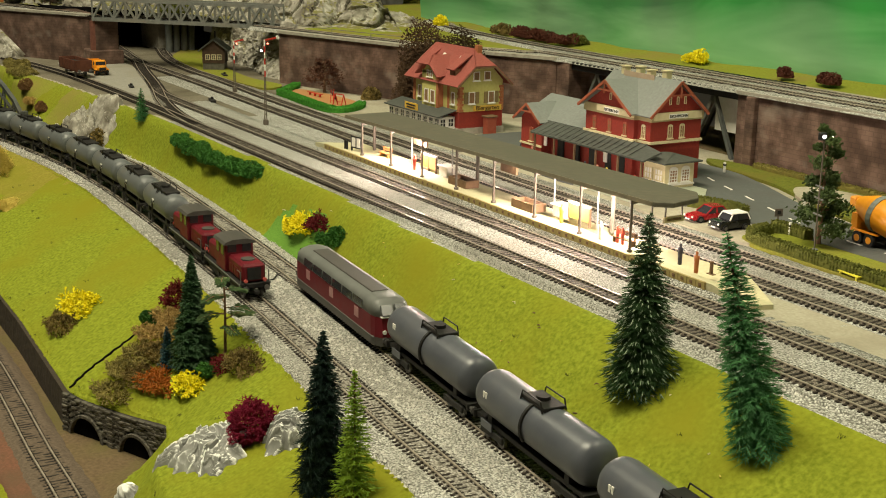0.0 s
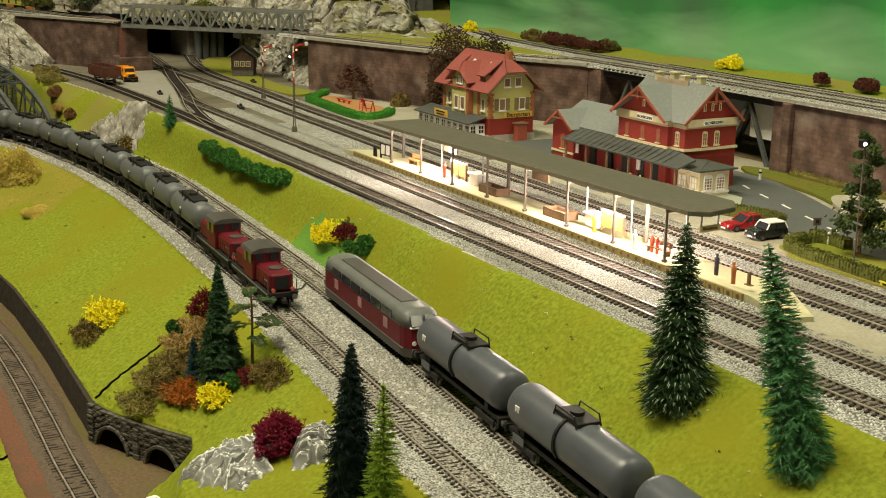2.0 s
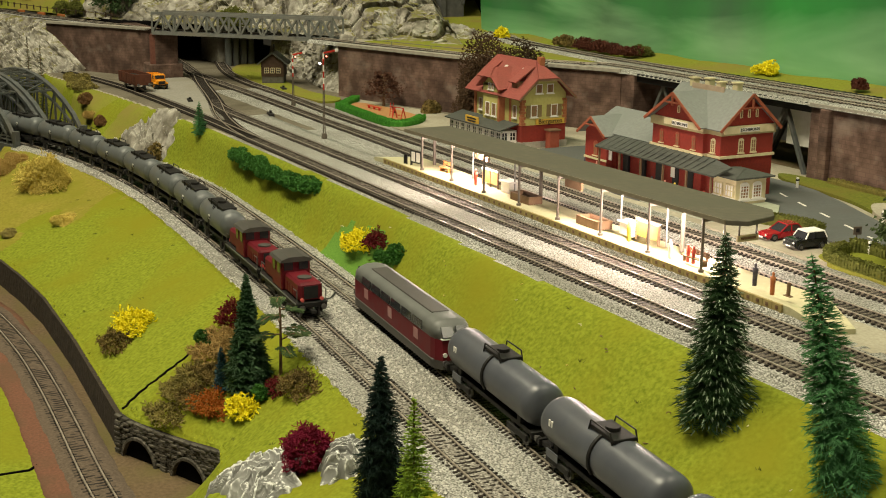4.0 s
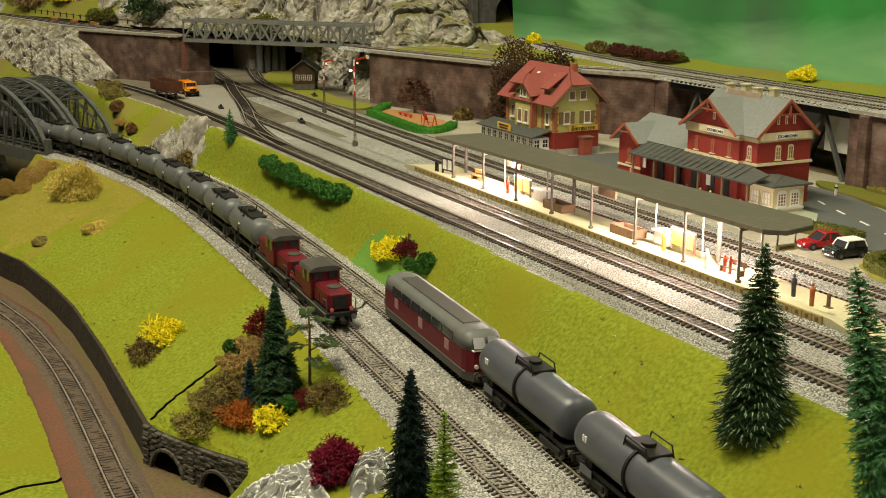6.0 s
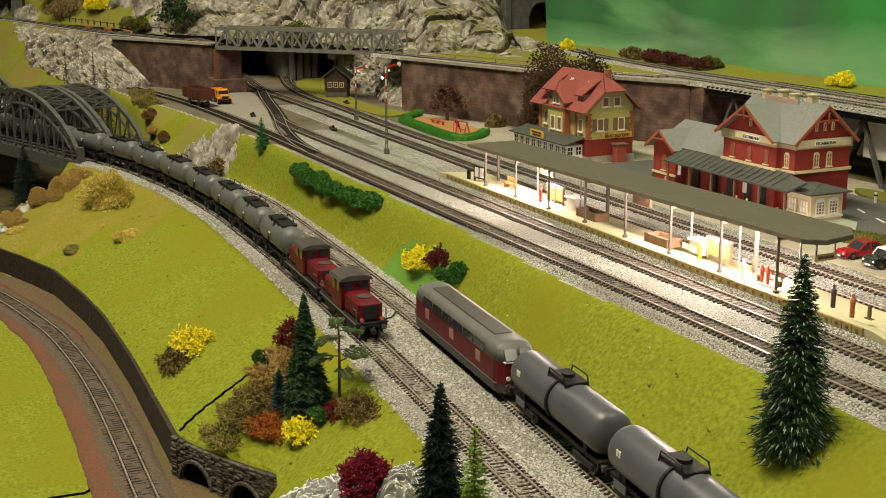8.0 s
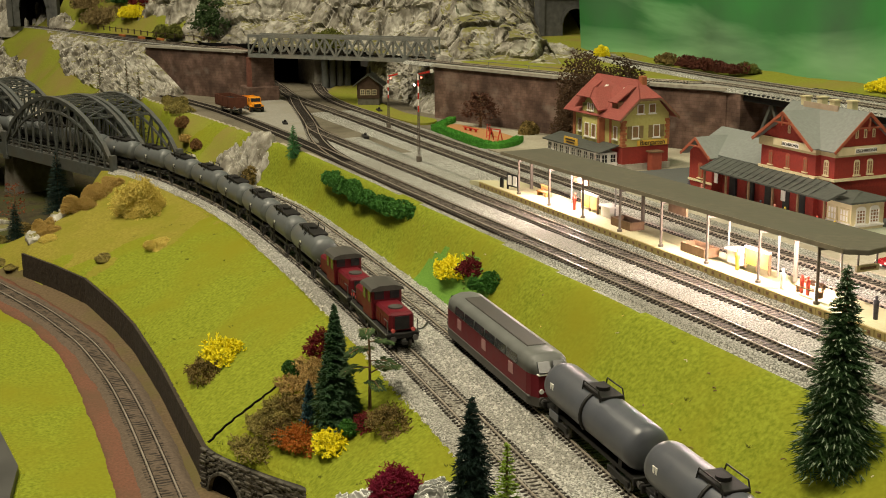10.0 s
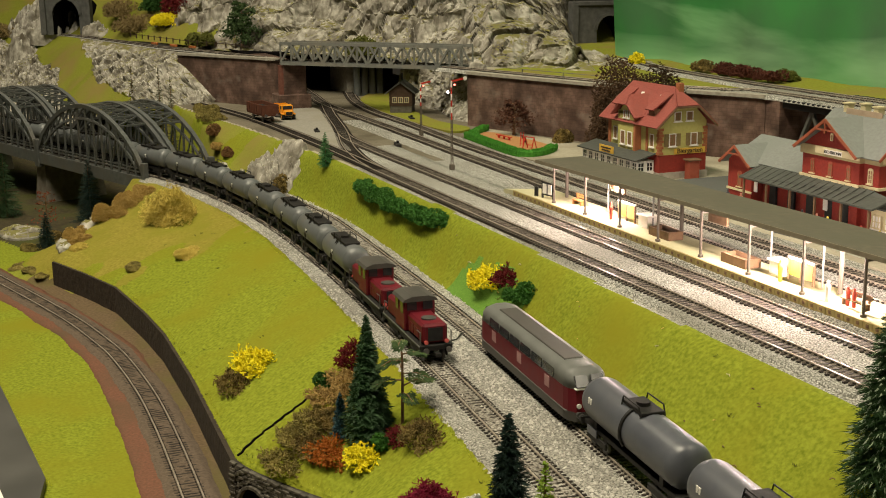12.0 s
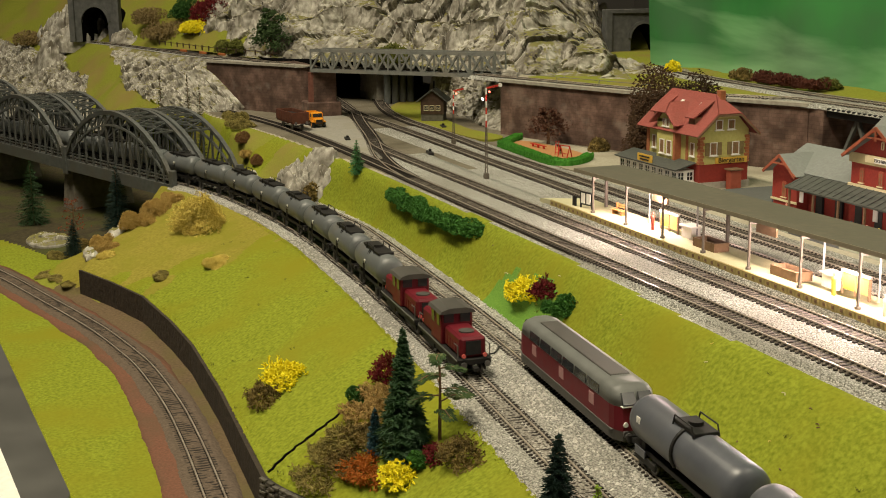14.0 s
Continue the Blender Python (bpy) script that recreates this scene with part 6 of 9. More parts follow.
bx = part("bin_store", B((HX1 + 0.003, HX1 + 0.009, hyr + 0.000, hyr + 0.0085, -0.003, 0.0105), bev=0.0003), RED_FRAME, hs)
part("lid", B((HX1 + 0.002, HX1 + 0.010, hyr - 0.001, hyr + 0.0095, 0.0105, 0.0117), bev=0.0003), WOOD_BROWN, bx)
# glazed winter garden in front
GX0, GX1, GY0 = -0.866, -0.7845, 0.4655
part("garden_room_base", B((GX0, GX1, GY0, HY0 - 0.0005, -0.003, 0.0028)), WHITE, hs)
part("garden_room_inside", B((GX0 + 0.001, GX1 - 0.001, GY0 + 0.001, HY0 - 0.0005, 0.0028, 0.0105)), WHITE, hs)
roof_plane(hs, [(GX0 - 0.002, GY0 - 0.0025, 0.0108), (GX1 + 0.002, GY0 - 0.0025, 0.0108), (GX1 + 0.002, HY0 - 0.0006, 0.0152), (GX0 - 0.002, HY0 - 0.0006, 0.0152)], DARK_ROOF, 0.0008, "garden_room_roof")
for k in range(9):
    x = GX0 + 0.0045 + k * (GX1 - GX0 - 0.009) / 8
    window(hs, (x, GY0 + 0.001, 0.0030), *front, 0.0066, 0.0066, WHITE, (1, 1))
for y in (GY0 + 0.0035, GY0 + 0.0105):
    window(hs, (GX1 - 0.001, y, 0.0030), *east, 0.0052, 0.0066, WHITE, (1, 1))
sb = part("roof_sign", B((-0.836, -0.816, GY0 - 0.0015, GY0 - 0.0008, 0.0115, 0.0170)), AMBER, hs, "amber board with unreadable lines")
part("text_bar", B((-0.833, -0.819, GY0 - 0.0018, GY0 - 0.0015, 0.0148, 0.0158), (-0.832, -0.820, GY0 - 0.0018, GY0 - 0.0015, 0.0128, 0.0138)), BLACK, sb)

# ---- road, yard and verges ----


def flat(name, pts, z, mat, label, category):
    """A thin solid sheet over a plan outline."""
    bm = bmesh.new()
    slab(bm, [(x, y, z - 0.002) for x, y in pts], 0.002, (0, 0, 1))
    return tagged(part(name, bm, mat), label, category, kind="structure")


def smooth_outline(pts, n=8):
    c = np.array(pts, float)
    m = len(c)
    out = []
    for i in range(m):
        p0, p1, p2, p3 = c[i - 1], c[i], c[(i + 1) % m], c[(i + 2) % m]
        for t in np.linspace(0, 1, n, endpoint=False):
            out.append(tuple(0.5 * (2 * p1 + (p2 - p0) * t + (2 * p0 - 5 * p1 + 4 * p2 - p3) * t * t + (3 * p1 - p0 - 3 * p2 + p3) * t ** 3)))
    return out


flat("road", [(-0.80, 0.452), (-0.70, 0.449), (-0.60, 0.446), (-0.53, 0.452), (-0.50, 0.4805), (-0.461, 0.473), (-0.42, 0.4715), (-0.36, 0.470), (-0.20, 0.466), (0.1, 0.46),
              (0.1, 0.505), (-0.30, 0.504), (-0.41, 0.5145), (-0.477, 0.530), (-0.53, 0.552), (-0.57, 0.566), (-0.64, 0.566), (-0.70, 0.545), (-0.765, 0.545), (-0.77, 0.47), (-0.80, 0.46)], -0.0012, ASPHALT,
     "dull grey road round the station yard", "road")
PAVE = material("pale_paving", (0.30, 0.32, 0.24), (0.38, 0.40, 0.31), 400, 0.85, 0.1)
flat("pavement", [(-0.705, 0.447), (-0.52, 0.447), (-0.515, 0.488), (-0.535, 0.508), (-0.575, 0.508), (-0.575, 0.478), (-0.705, 0.478)], -0.0004, PAVE, "pale greenish paving in front of the station", "pavement")
flat("car_park", smooth_outline([(-0.515, 0.437), (-0.43, 0.435), (-0.425, 0.458), (-0.455, 0.468), (-0.50, 0.468)]), -0.0008, SAND, "pale sandy parking ground beside the track", "parking ground")
GRASS_VERGE = material("verge_grass", (0.085, 0.098, 0.018), (0.165, 0.178, 0.030), 600, 0.95, 0.3, c3=(0.15, 0.13, 0.03), scale3=35, spec=0.05)
flat("verge", smooth_outline([(-0.60, 0.570), (-0.53, 0.558), (-0.47, 0.535), (-0.40, 0.519), (-0.28, 0.508), (0.05, 0.508), (0.08, 0.585), (-0.30, 0.588), (-0.585, 0.588)]), -0.0006, GRASS_VERGE, "grass verge below the tall retaining wall", "grass verge")
flat("verge", smooth_outline([(-0.432, 0.440), (-0.36, 0.433), (-0.2, 0.432), (0.05, 0.43), (0.05, 0.458), (-0.2, 0.464), (-0.37, 0.4685), (-0.43, 0.467)]), -0.0007, GRASS_DULL, "olive grass verge between hedge and road", "grass verge")
flat("verge", smooth_outline([(-1.00, 0.440), (-0.93, 0.436), (-0.87, 0.440), (-0.86, 0.475), (-0.89, 0.52), (-0.98, 0.505), (-1.08, 0.475)]), -0.0008, SAND, "bare garden ground behind the station tracks", "garden ground")
flat("verge", smooth_outline([(-1.30, 0.442), (-1.20, 0.438), (-1.08, 0.443), (-1.09, 0.470), (-1.16, 0.464), (-1.28, 0.480), (-1.42, 0.52), (-1.44, 0.50), (-1.38, 0.462)]), -0.0007, GRASS_DULL, "olive grass round the small signal hut", "grass verge")
flat("yard", smooth_outline([(-1.36, 0.330), (-1.27, 0.318), (-1.12, 0.322), (-1.0, 0.325), (-1.10, 0.345), (-1.25, 0.380), (-1.33, 0.385)]), -0.0009, material("grey_yard", (0.24, 0.23, 0.20), (0.34, 0.32, 0.28), 500, 0.9, 0.2, c3=(0.26, 0.24, 0.19), scale3=25), "grey gravel loading yard", "yard")
flat("path", smooth_outline([(-0.5094, 0.5545), (-0.514, 0.566), (-0.503, 0.576), (-0.4757, 0.580), (-0.44, 0.577), (-0.4593, 0.5624), (-0.4699, 0.5401), (-0.4872, 0.5385)]), -0.0002, SAND, "pale sandy path beside the road", "path")
for x, y, a in ((-0.5602, 0.534, -22), (-0.5346, 0.5249, -20), (-0.5062, 0.5155, -19), (-0.4774, 0.5055, -18), (-0.4515, 0.4965, -15), (-0.4255, 0.4905, -10), (-0.4008, 0.4872, -7), (-0.374, 0.4850, -4)):
    d = part("lane_mark", B((-0.0055, 0.0055, -0.0006, 0.0006, 0, 0.0003)), WHITE)
    d.matrix_basis = pose(x, y, -0.0012, 0, 0, a)
    tagged(d, "white painted dash on the grey road", "lane mark", "lane marks")

# ---- vegetation ----


def needle_mat(name, c1, c2):
    return material(name, c1, c2, 350, 0.6, 0.0, spec=0.25)


def gz(x, y):
    return float(height(np.array([x]), np.array([y]))[0])


def fir(at, h, r, mat, label, seed, rows=34, tips=None, lean=0.0, droop=0.35, thin=1.0, sub=5, fat=1.0, taper=0.85):
    """A conifer: tapered stem and whorls of drooping twigs, each with side needles."""
    rnd = random.Random(seed)
    tree = holder("fir_tree", label, "fir tree", "fir trees", pose(*at, lean, 0, rnd.uniform(0, 360)))
    part("trunk", tube(bmesh.new(), [(0, 0, -0.003), (0, 0, h * 0.5), (0, 0, h * 0.97)], r * 0.07, 6, 0.0003), WOOD_BROWN, tree)
    V, Fc, VT, FT = [], [], [], []

    def spike(p, d, ln, w, V, Fc):
        d = d.normalized()
        u = d.orthogonal().normalized()
        v = d.cross(u)
        n = len(V)
        V += [p + u * w, p - u * w * 0.5 + v * w * 0.87, p - u * w * 0.5 - v * w * 0.87, p + d * ln]
        Fc += [(n, n + 1, n + 3), (n + 1, n + 2, n + 3), (n + 2, n, n + 3)]

    for k in range(rows):
        s = (k + 0.5) / rows
        z = h * (0.06 + 0.93 * s)
        rad = r * (1 - s) ** taper * rnd.uniform(0.96 - 0.08 * fat, 1.04 + 0.04 * fat) + r * 0.04
        cnt = max(5, int((9 + 26 * (1 - s)) * thin))
        for j in range(cnt):
            a = 2 * math.pi * (j + rnd.random()) / cnt
            ln = rad * rnd.uniform(0.78, 1.1)
            d = Vector((math.cos(a), math.sin(a), -droop * rnd.uniform(0.5, 1.4) + 0.5 * s))
            p = Vector((0, 0, z + rnd.uniform(-0.5, 0.5) * h / rows))
            spike(p, d, ln, 0.00034 * fat, V, Fc)
            dn = d.normalized()
            for q in range(sub):
                f = rnd.uniform(0.25, 0.95)
                side = Vector((-math.sin(a), math.cos(a), rnd.uniform(-0.5, 0.4))) * rnd.choice((-1, 1))
                spike(p + dn * ln * f, dn * 0.9 + side * rnd.uniform(0.5, 1.0), ln * 0.27 * rnd.uniform(0.6, 1.1) + 0.0007, 0.00024 * fat, V, Fc)
            if tips and rnd.random() < 0.6:
                spike(p + dn * ln * 0.86, dn, ln * 0.14 + 0.0005, 0.00038, VT, FT)
    spike(Vector((0, 0, h * 0.94)), Vector((0, 0, 1)), h * 0.07, 0.0006, V, Fc)
    from_arrays("crown", V, Fc, mat, tree)
    if tips:
        from_arrays("tip_growth", VT, FT, tips, tree)["kind"] = "stuff"
    return tree


FIR_DARK = needle_mat("fir_dark", (0.013, 0.034, 0.011), (0.038, 0.085, 0.028))
FIR_TIP = needle_mat("fir_tip", (0.26, 0.33, 0.22), (0.46, 0.54, 0.40))
FIR_GREEN = needle_mat("fir_green", (0.035, 0.125, 0.038), (0.085, 0.25, 0.085))
FIR_BLACK = needle_mat("fir_black", (0.008, 0.018, 0.016), (0.022, 0.045, 0.036))
FIR_DEEP = needle_mat("fir_deep", (0.014, 0.040, 0.014), (0.045, 0.100, 0.038))
FIR_LIME = needle_mat("fir_lime", (0.14, 0.24, 0.02), (0.30, 0.42, 0.05))
FIR_BROWN = needle_mat("fir_brown", (0.030, 0.034, 0.012), (0.075, 0.080, 0.028))
FIR_BLUE = needle_mat("fir_blue", (0.015, 0.045, 0.06), (0.03, 0.09, 0.10))
fir((-0.3150, 0.2785, gz(-0.3150, 0.2785)), 0.0665, 0.0158, FIR_DARK, "broad dark fir with pale tips on the grass bank", 1, 40, FIR_TIP, droop=0.62, thin=1.35, sub=10, fat=0.9)
slim = fir((0, 0, 0), 0.0760, 0.0118, FIR_GREEN, "slim bluish-green wispy conifer leaning on the grass bank", 2, 40, None, droop=0.50, thin=0.95, sub=16, fat=0.72, taper=0.66)
slim.matrix_basis = Matrix.Translation((-0.2490, 0.2765, gz(-0.2490, 0.2765))) @ Matrix.Rotation(radians(13), 4, Vector((0.87, -0.5, 0)))
fir((-0.3485, 0.163, gz(-0.3485, 0.163) - 0.002), 0.0610, 0.0130, FIR_BLACK, "slender blackish fir in front of the main line", 3, 48, None, droop=0.8, thin=1.6, sub=7)
fir((-0.3330, 0.1675, gz(-0.333, 0.1675)), 0.0470, 0.0085, FIR_LIME, "small yellow-green conifer beside the blackish fir", 4, 24, None, droop=0.25, thin=0.8)
fir((-0.5150, 0.1740, gz(-0.5150, 0.1740)), 0.0535, 0.0112, FIR_DEEP, "dark green fir among the autumn bushes", 5, 34, None, droop=0.40, thin=1.7, sub=14, fat=1.7, taper=1.0)
fir((-0.5250, 0.1645, gz(-0.5250, 0.1645)), 0.0205, 0.0044, FIR_BLUE, "small blue spruce among the autumn bushes", 6, 18)
fir((-0.9740, 0.2965, gz(-0.9740, 0.2965)), 0.0270, 0.0075, FIR_GREEN, "small blue-green fir beside the siding", 7, 16, None, thin=0.7)
fir((-1.2400, 0.1440, Z_L), 0.060, 0.016, FIR_BLACK, "dark fir below the arch bridge", 8, 24)
fir((-1.1150, 0.0930, gz(-1.115, 0.093)), 0.030, 0.0095, FIR_BLACK, "small dark fir in the valley", 9, 16)
fir((-1.3000, 0.0720, Z_L), 0.061, 0.018, FIR_DARK, "green fir behind the valley bushes", 10, 22)
for k, (x, y, hh) in enumerate(((-1.390, 0.2400, 0.072), (-1.322, 0.2400, 0.068), (-1.520, 0.2310, 0.066))):
    fir((x, y, gz(x, y)), hh - gz(x, y) - 0.030, 0.0085, FIR_BROWN, "dark narrow brownish fir below the rock slope", 30 + k, 26, thin=0.8)


def lichen(name, at, r, h, mat, label, seed, n=260, strand=0.00034, group="lichen bushes", low=-0.05, twig=0.0011):
    """A bush of tangled lichen: short strands that fork twice like coral, set all over an uneven heart."""
    rnd = random.Random(seed)
    V, Fc = [], []

    def stick(p, q, w0, w1):
        d = (q - p).normalized()
        u = d.orthogonal().normalized()
        v = d.cross(u)
        m = len(V)
        for c, w in ((p, w0), (q, w1)):
            V.extend((c + u * w, c - u * w * 0.5 + v * w * 0.87, c - u * w * 0.5 - v * w * 0.87))
        Fc.extend(((m, m + 1, m + 4, m + 3), (m + 1, m + 2, m + 5, m + 4), (m + 2, m, m + 3, m + 5), (m + 3, m + 4, m + 5)))

    def grow(p, g, ln, w, depth):
        q = p + g * ln
        stick(p, q, w, w * 0.85)
        if depth:
            for _ in range(rnd.choice((2, 2, 3))):
                side = Vector((rnd.gauss(0, 1), rnd.gauss(0, 1), rnd.gauss(0, 0.8)))
                grow(q, (g + side * 0.75).normalized(), ln * rnd.uniform(0.55, 0.85), w * 0.82, depth - 1)

    for k in range(n):
        a, e = rnd.uniform(0, 6.283), math.acos(rnd.uniform(low, 1))
        d = Vector((math.sin(e) * math.cos(a), math.sin(e) * math.sin(a), math.cos(e)))
        rad = rnd.choice((0.62, 0.74, 0.82)) * rnd.uniform(0.92, 1.05) * (1 + 0.14 * math.sin(3 * a + seed) + 0.08 * math.sin(5 * e + 2 * a))
        rad *= 1 + 0.45 * noise.noise(d * 2.3 + Vector((seed, 0, 0)))
        p = Vector((d.x * r[0], d.y * r[1], d.z * h)) * rad
        g = (d * 0.7 + Vector((rnd.gauss(0, 0.6), rnd.gauss(0, 0.6), rnd.gauss(0, 0.5)))).normalized()
        grow(p, g, twig * rnd.uniform(0.8, 1.3), strand * rnd.uniform(0.8, 1.2), 2)
    ob = from_arrays(name, V, Fc, mat)
    ob.location = at
    return tagged(ob, label, "bush", group)


def foam(name, at, r, h, mat, label, seed, n=1500, leaf=0.0011, group="foam bushes", turn=0, spread=0.6):
    """A bush of crumbly foliage: an uneven heart set with small leaf flakes."""
    rnd = random.Random(seed)
    V, Fc = [], []
    lobes = [(Vector((rnd.uniform(-spread, spread), rnd.uniform(-0.6, 0.6), rnd.uniform(0.0, 0.5))), rnd.uniform(0.38, 0.6)) for _ in range(9)]
    for k in range(n):
        c, rr = rnd.choice(lobes)
        d = Vector((rnd.gauss(0, 1), rnd.gauss(0, 1), rnd.gauss(0, 1))).normalized()
        p = c + d * rr * rnd.uniform(0.75, 1.05)
        if p.z < -0.02:
            continue
        p = Vector((p.x * r[0], p.y * r[1], p.z * h))
        u = Vector((rnd.gauss(0, 1), rnd.gauss(0, 1), rnd.gauss(0, 1))).normalized()
        v = u.orthogonal().normalized()
        s = leaf * rnd.uniform(0.6, 1.4)
        w = u.cross(v)
        m = len(V)
        V += [p + u * s, p - u * s * 0.5 + v * s, p - u * s * 0.5 - v * s, p + w * s * 0.7]
        Fc += [(m, m + 1, m + 3), (m + 1, m + 2, m + 3), (m + 2, m, m + 3), (m, m + 2, m + 1)]
    ob = from_arrays(name, V, Fc, mat)
    ob.matrix_basis = pose(*at, 0, 0, turn)
    return tagged(ob, label, "bush", group)


L_YEL = material("lichen_yellow", (0.74, 0.62, 0.010), (0.88, 0.76, 0.030), 400, 0.8, 0.0, spec=0.1)
L_BRN = material("lichen_brown", (0.055, 0.040, 0.013), (0.27, 0.195, 0.066), 240, 0.9, 0.0, spec=0.1, contrast=0.13)
L_ORG = material("lichen_orange", (0.30, 0.085, 0.012), (0.44, 0.15, 0.03), 400, 0.9, 0.0, spec=0.1)
L_RED = material("lichen_red", (0.075, 0.010, 0.012), (0.16, 0.021, 0.022), 400, 0.9, 0.0, spec=0.1)
L_DRB = material("leaf_red_brown", (0.050, 0.018, 0.012), (0.125, 0.042, 0.028), 400, 0.9, 0.0, spec=0.1)
L_MAR = material("lichen_maroon", (0.13, 0.008, 0.026), (0.24, 0.02, 0.05), 400, 0.9, 0.0, spec=0.1)
L_GRN = material("foam_green", (0.022, 0.080, 0.015), (0.065, 0.175, 0.032), 400, 0.9, 0.0, spec=0.1)
L_DKG = material("foam_dark_green", (0.018, 0.055, 0.012), (0.045, 0.11, 0.025), 400, 0.9, 0.0, spec=0.1)
L_OCH = material("lichen_ochre", (0.50, 0.39, 0.085), (0.66, 0.53, 0.14), 260, 0.9, 0.0, spec=0.1)
L_FERN = material("foam_tan_brown", (0.34, 0.225, 0.065), (0.46, 0.315, 0.100), 260, 0.9, 0.0, spec=0.1)
L_RUST = material("rust_leaf", (0.12, 0.06, 0.025), (0.22, 0.12, 0.05), 400, 0.9, 0.0, spec=0.1)
L_SCRUB = material("scrub_olive", (0.13, 0.115, 0.03), (0.22, 0.19, 0.05), 400, 0.9, 0.0, spec=0.1)
L_HEDGE = material("hedge_bright", (0.035, 0.17, 0.02), (0.09, 0.30, 0.04), 400, 0.9, 0.0, spec=0.1)
L_HEDGE2 = material("hedge_olive", (0.075, 0.085, 0.02), (0.15, 0.155, 0.035), 400, 0.9, 0.0, spec=0.1)


def on(x, y, dz=0.0):
    return (x, y, gz(x, y) + dz)


lichen("lichen_bush", on(-0.6460, 0.1550), (0.0170, 0.0120), 0.0100, L_YEL, "bright yellow lichen bush on the slope", 41, 330, 0.00050, twig=0.0014)
lichen("lichen_bush", on(-0.6370, 0.1425), (0.0165, 0.0110), 0.0070, L_BRN, "olive-brown lichen beside the yellow bush", 42, 620, 0.00026)
lichen("lichen_bush", on(-0.6370, 0.2850), (0.0165, 0.0115), 0.0082, L_YEL, "bright yellow lichen bush on the bank", 43, 330, 0.00050, twig=0.0014)
lichen("lichen_bush", on(-0.6165, 0.2875), (0.0120, 0.0085), 0.0075, L_RED, "dark red lichen bush on the bank", 44, 340)
foam("foam_bush", on(-0.5905, 0.2835), (0.0100, 0.0085), 0.0105, L_GRN, "round dark green bush on the bank", 45, 5200, 0.0007)
for k, (x, y, w, h) in enumerate(((-0.868, 0.2975, 0.021, 0.0100), (-0.832, 0.2965, 0.022, 0.0110), (-0.792, 0.2965, 0.022, 0.0095), (-0.752, 0.2970, 0.024, 0.0100))):
    foam("foam_bush", on(x, y), (w, 0.0085), h, L_GRN, "green bush in a row on the bank", 46 + k, 5200, 0.0009, spread=0.9, turn=6 * k - 8)
lichen("lichen_bush", on(-0.4111, 0.1611, 0.0062), (0.0105, 0.0100), 0.0098, L_MAR, "round dark maroon lichen bush beside the rock", 49, 1300, 0.00021, low=-0.85, twig=0.0012)
lichen("lichen_bush", on(-0.4995, 0.1655), (0.0100, 0.0080), 0.0080, L_YEL, "bright yellow lichen bush by the stone wall", 50, 170, 0.00048, twig=0.0013)
lichen("lichen_bush", on(-0.5175, 0.1562), (0.0140, 0.0085), 0.0068, L_ORG, "rust-orange lichen bush by the stone wall", 51, 520, 0.00026)
L_TAN = material("lichen_tan", (0.20, 0.125, 0.038), (0.46, 0.31, 0.105), 240, 0.9, 0, contrast=0.13)
L_OLV = material("lichen_olive", (0.115, 0.092, 0.022), (0.31, 0.255, 0.075), 240, 0.9, 0, contrast=0.13)
for k, (x, y, r, h, m, lb) in enumerate(((-0.5330, 0.1400, 0.0115, 0.0042, L_OLV, "olive-brown lichen carpet by the stone wall"), (-0.5430, 0.1485, 0.0110, 0.0048, L_OLV, "olive-brown lichen carpet by the stone wall"),
                                         (-0.5290, 0.1540, 0.0120, 0.0048, L_BRN, "brown lichen carpet by the stone wall"), (-0.5460, 0.1590, 0.0120, 0.0050, L_OLV, "olive-brown lichen carpet on the slope"),
                                         (-0.5380, 0.1650, 0.0110, 0.0055, L_BRN, "brown lichen carpet on the slope"), (-0.5560, 0.1690, 0.0110, 0.0058, L_TAN, "tan lichen carpet on the slope"),
                                         (-0.5660, 0.1800, 0.0110, 0.0065, L_TAN, "tan lichen carpet on the slope"), (-0.5520, 0.1760, 0.0100, 0.0060, L_TAN, "tan lichen carpet on the slope"))):
    lichen("lichen_bush", on(x, y), (r * 1.25, r * 0.85), h, m, lb, 53 + 20 * k, 520, 0.00024)
lichen("lichen_bush", on(-0.5830, 0.1900), (0.0120, 0.0085), 0.0120, L_RED, "dark red lichen bush on the slope", 55, 520, 0.00026)
foam("foam_bush", on(-0.5765, 0.1745), (0.0085, 0.0060), 0.0065, L_DKG, "small dark green bush on the slope", 56, 2600, 0.0007)
foam("foam_bush", on(-0.5010, 0.1755), (0.0070, 0.0055), 0.0060, L_GRN, "small green bush beside the fir", 58, 2200, 0.0007)
lichen("lichen_bush", on(-0.4960, 0.1815), (0.0065, 0.0050), 0.0048, L_RED, "small dark red lichen beside the brown one", 60, 200, 0.00026)
lichen("lichen_bush", on(-0.4790, 0.1860), (0.0165, 0.0090), 0.0075, L_BRN, "brown lichen below the pine", 57, 620, 0.00024)
lichen("lichen_bush", on(-1.0000, 0.1790, -0.002), (0.0270, 0.0215), 0.0285, L_OCH, "large ochre lichen bush above the valley", 70, 3000, 0.00027, twig=0.0013)
